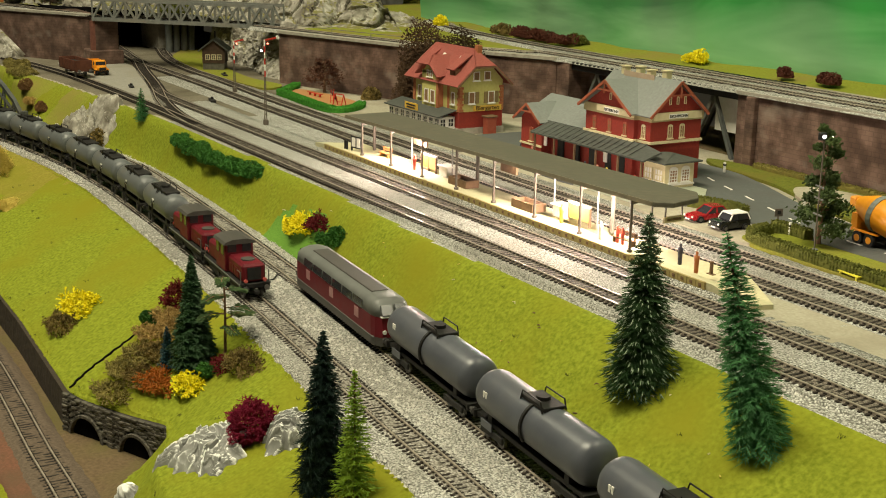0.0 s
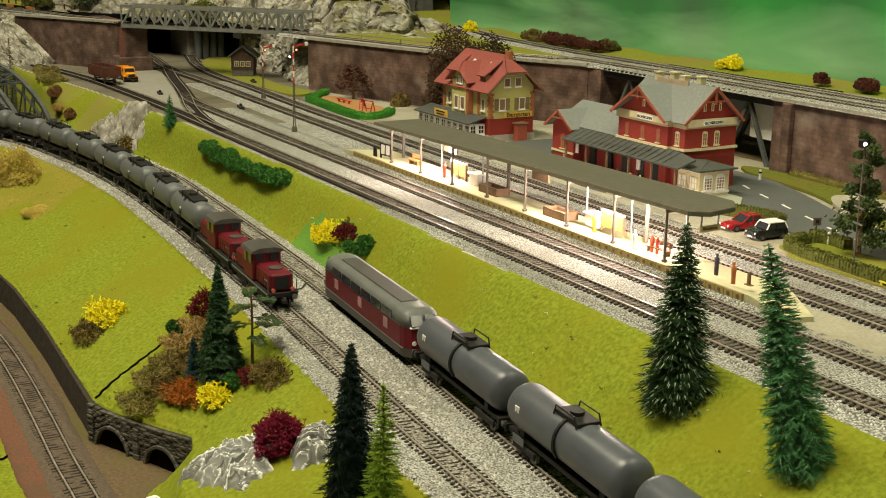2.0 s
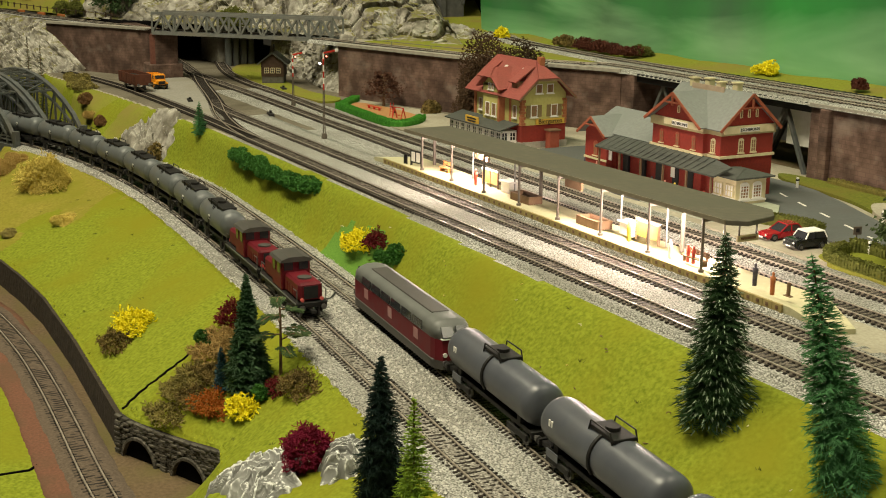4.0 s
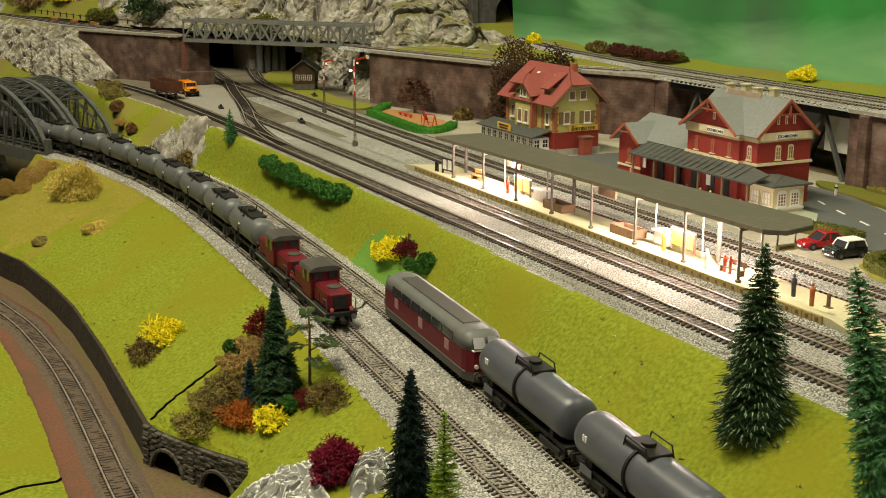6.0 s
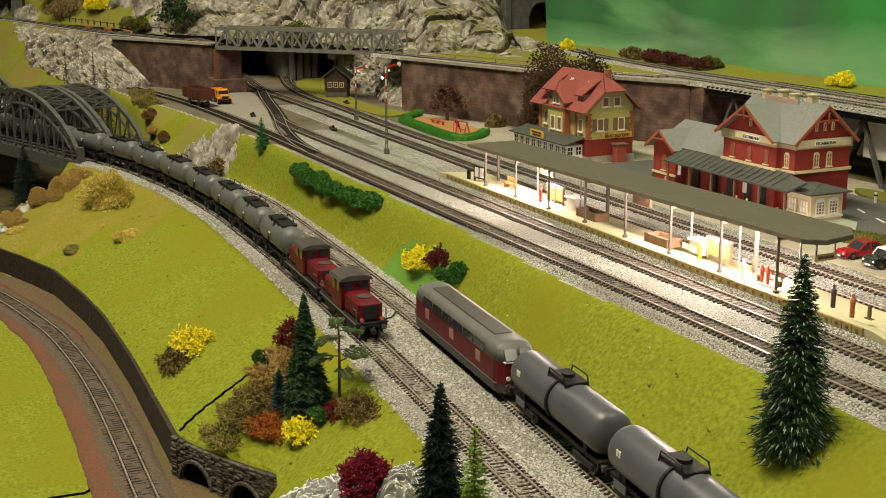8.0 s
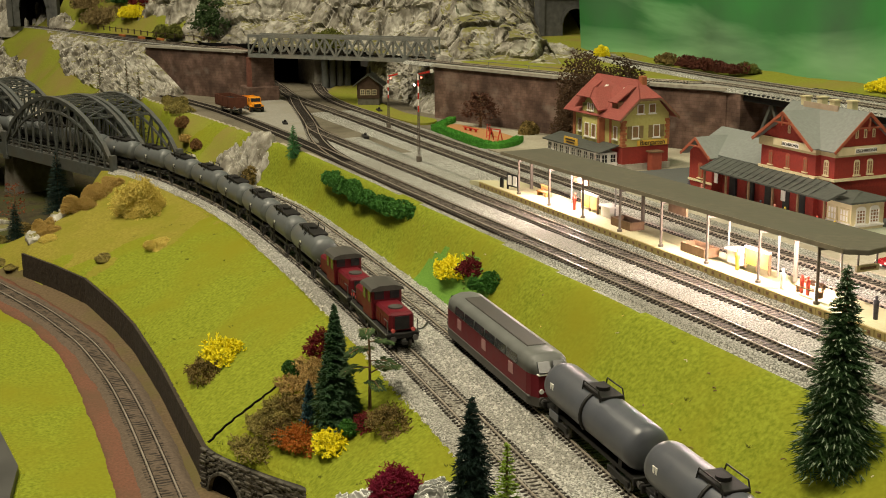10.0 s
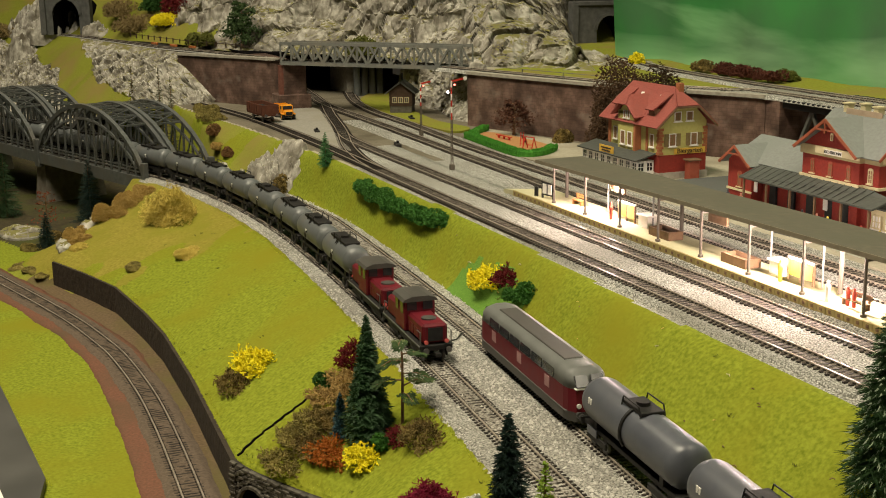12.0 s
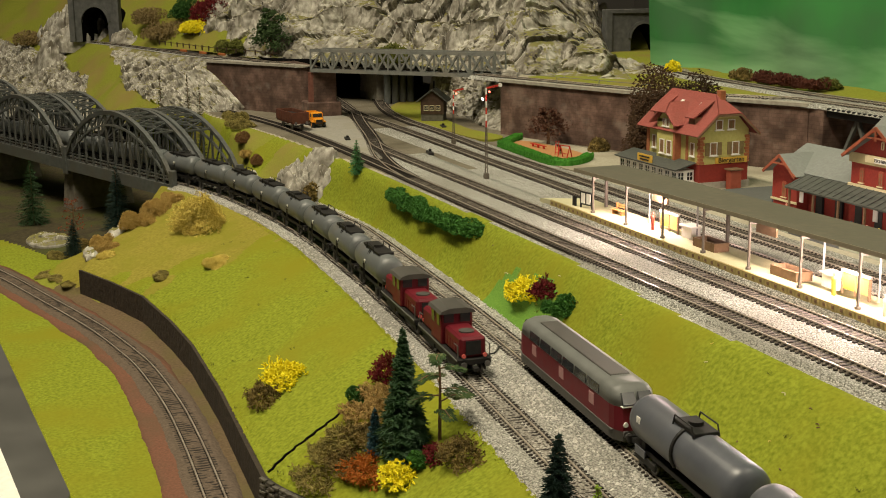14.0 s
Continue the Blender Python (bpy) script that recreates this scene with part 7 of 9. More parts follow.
for k, (x, y, r, h, m, lb) in enumerate(((-1.0830, 0.1420, 0.0185, 0.0150, L_FERN, "tan-brown foam bush on the valley slope"), (-1.1000, 0.1600, 0.0170, 0.0130, L_FERN, "tan-brown foam bush on the valley slope"),
                                         (-1.1150, 0.1750, 0.0150, 0.0110, L_FERN, "ochre-brown foam bush by the bridge end"), (-0.8960, 0.1700, 0.0150, 0.0060, L_OCH, "flat ochre tuft on the slope"),
                                         (-1.0800, 0.1130, 0.0140, 0.0120, L_FERN, "tan-brown foam bush among the valley rocks"), (-1.0400, 0.1130, 0.0120, 0.0085, L_FERN, "tan-brown foam bush near the end of the low wall"),
                                         (-1.0130, 0.1090, 0.0100, 0.0055, L_OCH, "flat ochre tuft near the end of the low wall"), (-0.9240, 0.1380, 0.0110, 0.0035, L_OLV, "flat olive tuft on the slope"),
                                         (-1.1550, 0.1080, 0.0150, 0.0100, L_BRN, "dark brown bush in the valley"), (-1.1340, 0.0800, 0.0120, 0.0070, L_OLV, "olive tuft beside the branch track"), (-1.0150, 0.0800, 0.0085, 0.0022, L_OLV, "olive grass tuft at the end of the low wall"), (-1.0380, 0.0760, 0.0120, 0.0022, L_OLV, "olive grass tuft at the end of the low wall"), (-1.0680, 0.0680, 0.0140, 0.0022, L_OLV, "olive grass tuft beside the branch track"))):
    foam("foam_bush", on(x, y, -0.0015), (r, r * 0.75), h, m, lb, 71 + k, 9000, 0.00058)
for k, (x, y, r, h, m) in enumerate(((-1.2330, 0.2630, 0.0150, 0.0120, L_RUST), (-1.1620, 0.2610, 0.0095, 0.0090, L_RUST), (-1.2850, 0.2740, 0.0230, 0.0090, L_OLV), (-1.3450, 0.2800, 0.0220, 0.0100, L_OLV), (-1.2000, 0.2600, 0.0130, 0.0070, L_FERN))):
    foam("foam_bush", on(x, y, -0.001), (r, r * 0.6), h, m, ("dark brown foam bush on the bank by the bridges", "brown foam bush on the bank by the bridges", "olive scrub along the bank top", "olive scrub along the bank top", "tan foam bush on the bank by the bridges")[k], 84 + k, 6000, 0.00060)
# bushes on the upper level and in front of walls
for k, (x, y, r, h, m, lb) in enumerate(((-0.915, 0.668, 0.020, 0.009, L_DRB, "dark red-brown bush before the cloth"), (-0.950, 0.668, 0.022, 0.010, L_DRB, "dark red-brown bush before the cloth"), (-0.985, 0.670, 0.018, 0.010, L_DRB, "dark red-brown bush before the cloth"),
                                         (-1.02, 0.674, 0.016, 0.010, L_BRN, "dark bush before the cloth"), (-0.905, 0.682, 0.013, 0.009, L_HEDGE2, "dark olive bush before the cloth"),
                                         (-0.742, 0.679, 0.014, 0.011, L_YEL, "yellow bush before the green cloth"), (-0.640, 0.672, 0.008, 0.007, L_DRB, "small dark red bush before the cloth"), (-0.599, 0.672, 0.012, 0.009, L_DRB, "dark red bush before the cloth"),
                                         (-1.120, 0.662, 0.012, 0.012, L_YEL, "yellow bush beside the portal"))):
    foam("foam_bush", (x, y, Z_U + 0.003), (r, r * 0.5), h, m, lb, 90 + k, 1200, 0.0011)
for k, (x, y, z, r, h, m, lb) in enumerate(((-0.930, 0.534, 0.000, 0.034, 0.066, material("brown_leaf", (0.045, 0.025, 0.013), (0.095, 0.052, 0.026), 400, 0.9, 0), "tall brown creeper over the wall corner"), (-0.892, 0.552, -0.002, 0.038, 0.074, material("dark_brown_leaf", (0.026, 0.015, 0.009), (0.060, 0.034, 0.018), 400, 0.9, 0), "dark brown thicket at the wall corner"),
                                            (-0.885, 0.530, -0.002, 0.014, 0.018, L_HEDGE2, "dark green bush behind the house"), (-0.97, 0.505, -0.002, 0.010, 0.012, L_BRN, "brown bush by the wall"))):
    foam("foam_bush", (x, y, z), (r, r), h, m, lb, 110 + k, 15000 if k < 2 else 5000, 0.0010)


def broadleaf(name, at, h, r, mat, label, seed, n=1800, leaf=0.0012, base=0.25, thick=0.35):
    """A small tree: forked stem and limbs with leaf clumps at their ends."""
    rnd = random.Random(seed)
    tree = holder(name, label, "tree", "", pose(*at))
    bm = bmesh.new()
    tube(bm, [(0, 0, -0.003), (r * 0.05, 0, h * 0.4), (0, r * 0.04, h * 0.9)], r * 0.09 + 0.0004, 6, 0.0004)
    ends = []
    for k in range(16):
        s = base + (0.97 - base) * k / 15
        a = k * 2.4 + rnd.uniform(-0.3, 0.3)
        ln = r * rnd.uniform(0.6, 1.0) * (1.1 - 0.75 * s)
        e = Vector((math.cos(a) * ln, math.sin(a) * ln, h * s + ln * 0.25))
        tube(bm, [(0, 0, h * s), (e.x * 0.6, e.y * 0.6, h * s + ln * 0.05), e], 0.0006, 4, 0.0002)
        ends.append((e, ln * 0.55))
    part("trunk", bm, WOOD_BROWN, tree)
    V, Fc = [], []
    for k in range(n):
        c, q = rnd.choice(ends)
        p = c + Vector((rnd.gauss(0, 0.55), rnd.gauss(0, 0.55), rnd.gauss(0, thick))) * q
        u = Vector((rnd.gauss(0, 1), rnd.gauss(0, 1), rnd.gauss(0, 0.5))).normalized()
        v = u.orthogonal().normalized()
        s = leaf * rnd.uniform(0.6, 1.4)
        m = len(V)
        V += [p + u * s, p - u * s * 0.5 + v * s, p - u * s * 0.5 - v * s, p + u.cross(v) * s * 0.6]
        Fc += [(m, m + 1, m + 3), (m + 1, m + 2, m + 3), (m + 2, m, m + 3), (m, m + 2, m + 1)]
    from_arrays("crown", V, Fc, mat, tree)
    return tree


L_PINE = material("pine_leaf", (0.02, 0.045, 0.012), (0.06, 0.10, 0.03), 400, 0.8, 0)


def layered_pine(at, h, r, mats, label, seed):
    """A flat-crowned pine: a bent stem whose few limbs each carry a level pad of long leaves."""
    rnd = random.Random(seed)
    tree = holder("pine_tree", label, "tree", "", pose(*at))
    bend = [Vector((0, 0, -0.003)), Vector((r * 0.06, 0, h * 0.35)), Vector((-r * 0.04, r * 0.05, h * 0.7)), Vector((0, 0, h))]
    part("trunk", tube(bmesh.new(), bend, 0.00085, 6, 0.0004), WOOD_BROWN, tree)
    for k in range(9):
        s = 0.36 + 0.62 * k / 8
        a = k * 2.25 + rnd.uniform(-0.4, 0.4)
        ln = r * (1.05 - 0.55 * (s - 0.36)) * rnd.uniform(0.75, 1.1)
        d, side = Vector((math.cos(a), math.sin(a), 0)), Vector((-math.sin(a), math.cos(a), 0))
        base = Vector((0, 0, h * s))
        limb = part("limb", tube(bmesh.new(), [base, base + d * ln * 0.5 + Vector((0, 0, ln * 0.10)), base + d * ln * 0.95], 0.00040, 4, 0.00015), WOOD_BROWN, tree)
        V, Fc = [], []
        for j in range(120):
            f, w = rnd.uniform(0.30, 1.0), rnd.uniform(-1, 1) * 0.34 * ln
            p = base + d * ln * f + side * w * (1.15 - f * 0.7) + Vector((0, 0, ln * (0.10 - 0.16 * f * f) + rnd.uniform(-0.0005, 0.0005)))
            u = (d + side * w / ln * 1.5 + Vector((0, 0, rnd.uniform(-0.3, 0.2)))).normalized()
            v = u.cross(Vector((0, 0, 1))).normalized()
            q, e = rnd.uniform(0.0012, 0.0024), rnd.uniform(0.00035, 0.0006)
            m = len(V)
            V += [p - u * q * 0.5, p + v * e, p + u * q, p - v * e, p + Vector((0, 0, e * 0.9))]
            Fc += [(m, m + 1, m + 4), (m + 1, m + 2, m + 4), (m + 2, m + 3, m + 4), (m + 3, m, m + 4), (m, m + 3, m + 2, m + 1)]
        from_arrays("leaf_pad", V, Fc, mats[k % 3 == 1], limb)
    return tree


layered_pine(on(-0.5060, 0.1862), 0.0370, 0.0155, (L_PINE, material("pine_leaf_pale", (0.07, 0.10, 0.035), (0.15, 0.18, 0.07), 400, 0.8, 0)), "sparse dark pine with flat leaf layers on the slope", 130)
broadleaf("roadside_tree", (-0.4074, 0.4680, -0.002), 0.0620, 0.0115, material("tree_leaf", (0.03, 0.055, 0.015), (0.085, 0.12, 0.035), 400, 0.8, 0), "tall roadside tree with drooping green foliage", 131, 5600, 0.0011, 0.14)
broadleaf("bare_tree", (-1.025, 0.484, -0.002), 0.030, 0.016, material("brown_leaf", (0.06, 0.025, 0.015), (0.11, 0.05, 0.03), 400, 0.9, 0), "brown autumn tree against the wall", 132, 900, 0.0012, 0.3)
broadleaf("hill_tree", (-1.560, 0.372, 0.046), 0.056, 0.022, L_PINE, "dark green tree below the cliff", 133, 2200, 0.0017, 0.2)
broadleaf("red_tree", (-1.190, 0.100, Z_L), 0.040, 0.014, material("red_leaf", (0.25, 0.03, 0.02), (0.12, 0.06, 0.02), 500, 0.9, 0), "thin small tree with red leaves in the valley", 134, 160, 0.0010, 0.2)


def hedge(name, ctrl, half, h, z, mat, label, seed, density=90000):
    rnd = random.Random(seed)
    p, a = curve_points(ctrl, 0.002)
    V, Fc = [], []
    for i in range(len(p)):
        nx, ny = -math.sin(a[i]) * half, math.cos(a[i]) * half
        V += [Vector((p[i][0] + nx * o, p[i][1] + ny * o, z + h * q)) for o, q in ((-0.95, 0), (-0.95, 0.8), (-0.7, 0.96), (0.7, 0.96), (0.95, 0.8), (0.95, 0))]
        if i:
            m = len(V) - 6
            Fc += [(m - 6 + k, m + k, m + k + 1, m - 5 + k) for k in range(5)]
    Fc += [(0, 1, 2, 3, 4, 5), tuple(range(len(V) - 1, len(V) - 7, -1))]
    for k in range(int(len(p) * 0.002 * half * 2 * density * 60)):
        i = rnd.randrange(len(p))
        o, zz = rnd.uniform(-1, 1), rnd.random()
        if rnd.random() < 0.6:
            o, zz = (o, 1.0) if rnd.random() < 0.5 else (math.copysign(1, o), zz)
        c = Vector((p[i][0] - math.sin(a[i]) * o * half, p[i][1] + math.cos(a[i]) * o * half, z + zz * h * rnd.uniform(0.92, 1.05)))
        u = Vector((rnd.gauss(0, 1), rnd.gauss(0, 1), rnd.gauss(0, 1))).normalized()
        v = u.orthogonal().normalized()
        s = 0.00055 * rnd.uniform(0.6, 1.4)
        m = len(V)
        V += [c + u * s, c - u * s * 0.5 + v * s, c - u * s * 0.5 - v * s, c + u.cross(v) * s * 0.7]
        Fc += [(m, m + 1, m + 3), (m + 1, m + 2, m + 3), (m + 2, m, m + 3), (m, m + 2, m + 1)]
    return tagged(from_arrays(name, V, Fc, mat), label, "hedge")


hedge("hedge", [(-1.03, 0.4425), (-0.98, 0.4395), (-0.93, 0.437), (-0.908, 0.441), (-0.913, 0.458), (-0.932, 0.476)], 0.0035, 0.0060, -0.002, L_HEDGE, "bright green clipped garden hedge", 140, 120000)
hedge("hedge", [(-1.035, 0.449), (-1.05, 0.462), (-1.068, 0.476)], 0.0035, 0.0060, -0.002, L_HEDGE, "bright green clipped garden hedge", 141, 120000)
hedge("hedge", [(-0.436, 0.462), (-0.433, 0.447), (-0.420, 0.4405), (-0.395, 0.4385), (-0.36, 0.4375), (-0.30, 0.4365), (-0.10, 0.434)], 0.0028, 0.0065, -0.002, L_HEDGE2, "olive clipped hedge beside the track", 142, 120000)
hedge("hedge", [(-0.440, 0.470), (-0.428, 0.471), (-0.415, 0.470)], 0.0028, 0.0065, -0.002, L_HEDGE2, "olive clipped hedge by the road", 143, 120000)
hedge("hedge", [(-0.505, 0.468), (-0.485, 0.476), (-0.468, 0.476)], 0.003, 0.0075, -0.002, L_HEDGE2, "dark clipped hedge behind the red car", 144, 120000)
hedge("scrub", [(-0.575, 0.587), (-0.52, 0.586), (-0.46, 0.587)], 0.003, 0.0055, -0.003, L_SCRUB, "dry olive scrub at the foot of the tall wall", 145, 60000)

# ---- rocks ----


def crumpled_rock(c, r, h, turn, label, mat, seed, freq, flat, tilt=0.0, sink=0.0025):
    """Plaster-soaked cloth rock lying on the ground: an oval heap folded into sharp crests and hollow creases."""
    off = Vector((seed * 7.3, seed * 3.7, seed * 5.1))
    ct, st = math.cos(radians(turn)), math.sin(radians(turn))
    nr, na, rows, f = 90, 230, [], []
    for i in range(nr + 1):
        for k in range(na):
            a, q = 2 * math.pi * k / na, i / nr
            edge = 1 + 0.16 * math.sin(3 * a + seed) + 0.10 * math.sin(7 * a + 2 * seed) + 0.06 * math.sin(17 * a + seed)
            x, y = math.cos(a) * q * r[0] * edge, math.sin(a) * q * r[1] * edge
            p = Vector((c[0] + x * ct - y * st, c[1] + x * st + y * ct, 0))
            g = p * freq + off
            g += 0.55 * noise.noise_vector(g * 0.8)
            fold = sum(w * (1 - 2.6 * abs(noise.noise(g * m + off))) for m, w in ((1.0, 0.40), (2.2, 0.34), (4.6, 0.13)))
            flake = noise.cell(g * 2.6) * 0.10
            z = h * (1 - q ** 2.4) ** flat * max(0.05, 0.48 + 0.60 * fold + flake) * (1 + tilt * x / r[0]) - sink * q * q
            push = 0.42 * h * (1 - q)
            rows.append((p.x + push * noise.noise(g * 1.7), p.y + push * noise.noise(g * 1.9 + off), z))
    for i in range(nr):
        for k in range(na):
            f.append((i * na + k, (i + 1) * na + k, (i + 1) * na + (k + 1) % na, i * na + (k + 1) % na))
    v = np.array(rows)
    v[:, 2] += height(v[:, 0], v[:, 1])
    return tagged(from_arrays("boulder", v, f, mat), label, "rock", "rocks")


def boulder(name, at, r, mat, label, seed, sub=4, amp=0.35, turn=0):
    bm = bmesh.new()
    bmesh.ops.create_icosphere(bm, subdivisions=sub, radius=1)
    off = Vector((seed * 3.1, seed * 1.7, seed * 0.9))
    for v in bm.verts:
        d = noise.noise(v.co * 1.3 + off)
        f = noise.fractal(v.co * 2.6 + off, 0.9, 2.1, 5)
        c = noise.cell(v.co * 2.2 + off)
        v.co *= 1 + amp * (0.75 * d + 0.45 * f + 0.22 * c - 0.1)
        v.co.x *= r[0]
        v.co.y *= r[1]
        v.co.z *= r[2]
    ob = part(name, bm, mat)
    ob.matrix_basis = pose(*at, 0, 0, turn)
    return tagged(ob, label, "rock", "rocks")


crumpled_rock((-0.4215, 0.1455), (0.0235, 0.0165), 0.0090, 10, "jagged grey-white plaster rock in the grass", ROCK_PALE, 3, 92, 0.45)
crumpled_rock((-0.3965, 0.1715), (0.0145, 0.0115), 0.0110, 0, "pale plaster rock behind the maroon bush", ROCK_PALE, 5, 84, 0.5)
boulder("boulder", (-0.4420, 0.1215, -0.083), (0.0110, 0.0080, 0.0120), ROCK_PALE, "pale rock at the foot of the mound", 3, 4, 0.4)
crumpled_rock((-1.0560, 0.2765), (0.0380, 0.0150), 0.0185, 20, "jagged grey rock block beside the main line", ROCK, 4, 66, 0.22, -0.40)
foam("foam_bush", on(-1.0350, 0.2760, -0.001), (0.0170, 0.0090), 0.0130, L_BRN, "brown mossy bush beside the grey rock", 205, 4200, 0.0010)
for k, (x, y, r) in enumerate(((-1.0640, 0.1020, 0.009), (-1.0350, 0.1010, 0.008), (-1.0950, 0.1260, 0.010), (-1.1000, 0.1340, 0.008), (-1.1480, 0.2510, 0.011))):
    boulder("boulder", on(x, y, -0.001), (r, r * 0.8, r * 0.8), ROCK, "grey rock by the valley edge", 10 + k, 3, 0.35)

rock_mound((-1.2100, 0.0790), (0.034, 0.020), 0.010, 0, Z_L - 0.001, "low pale rock in the valley", ROCK, 8, 60, 30, 80, 0.4, "boulder", 0.5)
# the open joint between two layout boards
seam = [(-0.5560 + (-0.5745 + 0.5560) * k / 24 + 0.0006 * math.sin(k * 2.1), 0.1250 + (0.169 - 0.1250) * k / 24 + 0.0005 * math.sin(k * 1.3)) for k in range(25)]
tagged(part("board_joint", tube(bmesh.new(), [(x, y, gz(x, y) + 0.0001) for x, y in seam], 0.0007, 6), DARK), "dark open joint between two layout boards", "joint", kind="structure")

low_seam = [(-0.5448, 0.0486), (-0.5511, 0.0639), (-0.5501, 0.0797), (-0.5575, 0.0874)]
tagged(part("board_joint", tube(bmesh.new(), [(x, y, gz(x, y) + 0.0002) for x, y in low_seam], 0.0007, 6), DARK), "dark open joint in the low grass beside the branch track", "joint", kind="structure")
tagged(part("cable", tube(bmesh.new(), [(x, y, Z_F - 0.0006) for x, y in [(-0.5934, 0.2240), (-0.5813, 0.2282), (-0.5794, 0.2348), (-0.5810, 0.2430), (-0.5905, 0.2501)]], 0.00035, 6), BLACK, smooth=True), "thin dark cable lying on the gravel between the main tracks", "cable")
tagged(part("twig", tube(bmesh.new(), [(x, y, gz(x, y) + 0.0008 + 0.0006 * (k % 2)) for k, (x, y) in enumerate([(-0.5571, 0.2523), (-0.5503, 0.2545), (-0.5538, 0.2614), (-0.5467, 0.2621), (-0.5540, 0.2682)])], 0.00040, 6, 0.0002), WOOD_BROWN, smooth=True), "thin dark twig lying on the grass bank", "twig")

# grass fibres on the near banks
FIBRE = material("grass_fibre", (0.25, 0.27, 0.016), (0.36, 0.37, 0.030), 260, 0.95, 0.0, spec=0.05)
gr = np.random.RandomState(77)
fx = gr.uniform(-1.0, -0.2, 160000)
fy = gr.uniform(0.02, 0.315, 160000)
fz = height(fx, fy)
yl_, yr_ = along(TRACK_L, fx), along(TRACK_R, fx)
lowy = along(TRACK_LOW, fx)
wy_ = wall_y(fx)
edge_ = ((fx < -0.447) & (np.abs(fy - wy_ - 0.0030) < 0.0016)) | (np.abs(fy - yl_ + 0.0180) < 0.0014) | (np.abs(fy - board_y(fx) - 0.0015) < 0.0015)
keep = edge_ & ((fy < yl_ - 0.0165) | ((fy > yr_ + 0.0165) & (fz < -0.0035))) & ((fz > Z_L + 0.012) | (fy < lowy - 0.022))
fx, fy, fz = fx[keep], fy[keep], fz[keep]
fv, ff = [], []
for x, y, z in zip(fx, fy, fz):
    ln, w = gr.uniform(0.0002, 0.0006), 0.00030
    dx, dy = gr.normal(0, 0.0004, 2)
    n = len(fv)
    fv += [(x + w, y, z - 0.0002), (x - w * 0.5, y + w, z - 0.0002), (x - w * 0.5, y - w, z - 0.0002), (x + dx, y + dy, z + ln)]
    ff += [(n, n + 1, n + 3), (n + 1, n + 2, n + 3), (n + 2, n, n + 3)]
tagged(from_arrays("grass_fibres", fv, ff, FIBRE), "short olive flock fibres of the grass", "grass", kind="stuff")
# sparse darker tufts
tv, tf = [], []
tx, ty = gr.uniform(-0.95, -0.22, 150), gr.uniform(0.06, 0.30, 150)
tz, tl, tr_ = height(tx, ty), along(TRACK_L, tx), along(TRACK_R, tx)
for k in range(150):
    x, y = tx[k], ty[k]
    z = tz[k]
    if not (y < tl[k] - 0.02 and z > Z_L + 0.012 or y > tr_[k] + 0.02 and z < -0.004):
        continue
    for j in range(gr.randint(6, 16)):
        px, py = x + gr.normal(0, 0.0009), y + gr.normal(0, 0.0009)
        n = len(tv)
        tv += [(px + 0.0002, py, z - 0.0004), (px - 0.0001, py + 0.0002, z - 0.0004), (px - 0.0001, py - 0.0002, z - 0.0004), (px + gr.normal(0, 0.0006), py + gr.normal(0, 0.0006), z + gr.uniform(0.0004, 0.0011))]
        tf += [(n, n + 1, n + 3), (n + 1, n + 2, n + 3), (n + 2, n, n + 3)]
tagged(from_arrays("grass_tufts", tv, tf, L_HEDGE2), "sparse dark olive tufts in the grass", "grass", kind="stuff")
# pale crumbs and dark twigs lying about
for k in range(70):
    x, y = gr.uniform(-0.75, -0.22), gr.uniform(0.245, 0.296)
    if y < float(along(TRACK_R, np.array([x]))[0]) + 0.018:
        continue
    a, l = gr.uniform(0, 6.283), gr.uniform(0.0008, 0.0030)
    tw = part("crumb", tube(bmesh.new(), [(0, 0, 0), (l * 0.5 * math.cos(a), l * 0.5 * math.sin(a), 0.0004), (l * math.cos(a + 0.4), l * math.sin(a + 0.4), 0.0001)], 0.00022, 4), (WOOD_BROWN, L_OCH, CREAM)[k % 3])
    tw.location = (x, y, gz(x, y) + 0.0003)
    tagged(tw, "tiny crumb of scatter material lying on the grass", "crumb", "scatter crumbs")

# ---- arcaded dark stone wall where the branch line passes ----
BLOCK = material("arcade_block", (0.050, 0.045, 0.037), (0.135, 0.122, 0.100), 300, 0.85, 0.5, rand=0.35)
arc_wall = holder("arcade_wall", "dark rough-stone wall with two blind arches by the branch line", "stone wall")
block_me = finish("stone_block", B((-0.0021, 0.0021, -0.0010, 0.0010, -0.00062, 0.00062), bev=0.0002), BLOCK)
vous_me = finish("arch_stone", B((-0.0008, 0.0008, -0.0022, 0.0010, -0.0008, 0.0008), bev=0.0002), BLOCK)
a0, a1 = Vector((-0.5545, 0.1222, 0)), Vector((-0.4780, 0.1552, 0))
d = (a1 - a0).normalized()
n = Vector((-d.y, d.x, 0))
L, ang = (a1 - a0).length, math.degrees(math.atan2(d.y, d.x))
ARCHES = ((0.0170, -0.0890, 0.0115), (0.0525, -0.0890, 0.0112))


def arcade_top(q):
    return float(foot_z(a0.x + d.x * q)) - 0.0002 - 0.0022 * math.sin(math.pi * min(1, q / L)) * 0.6


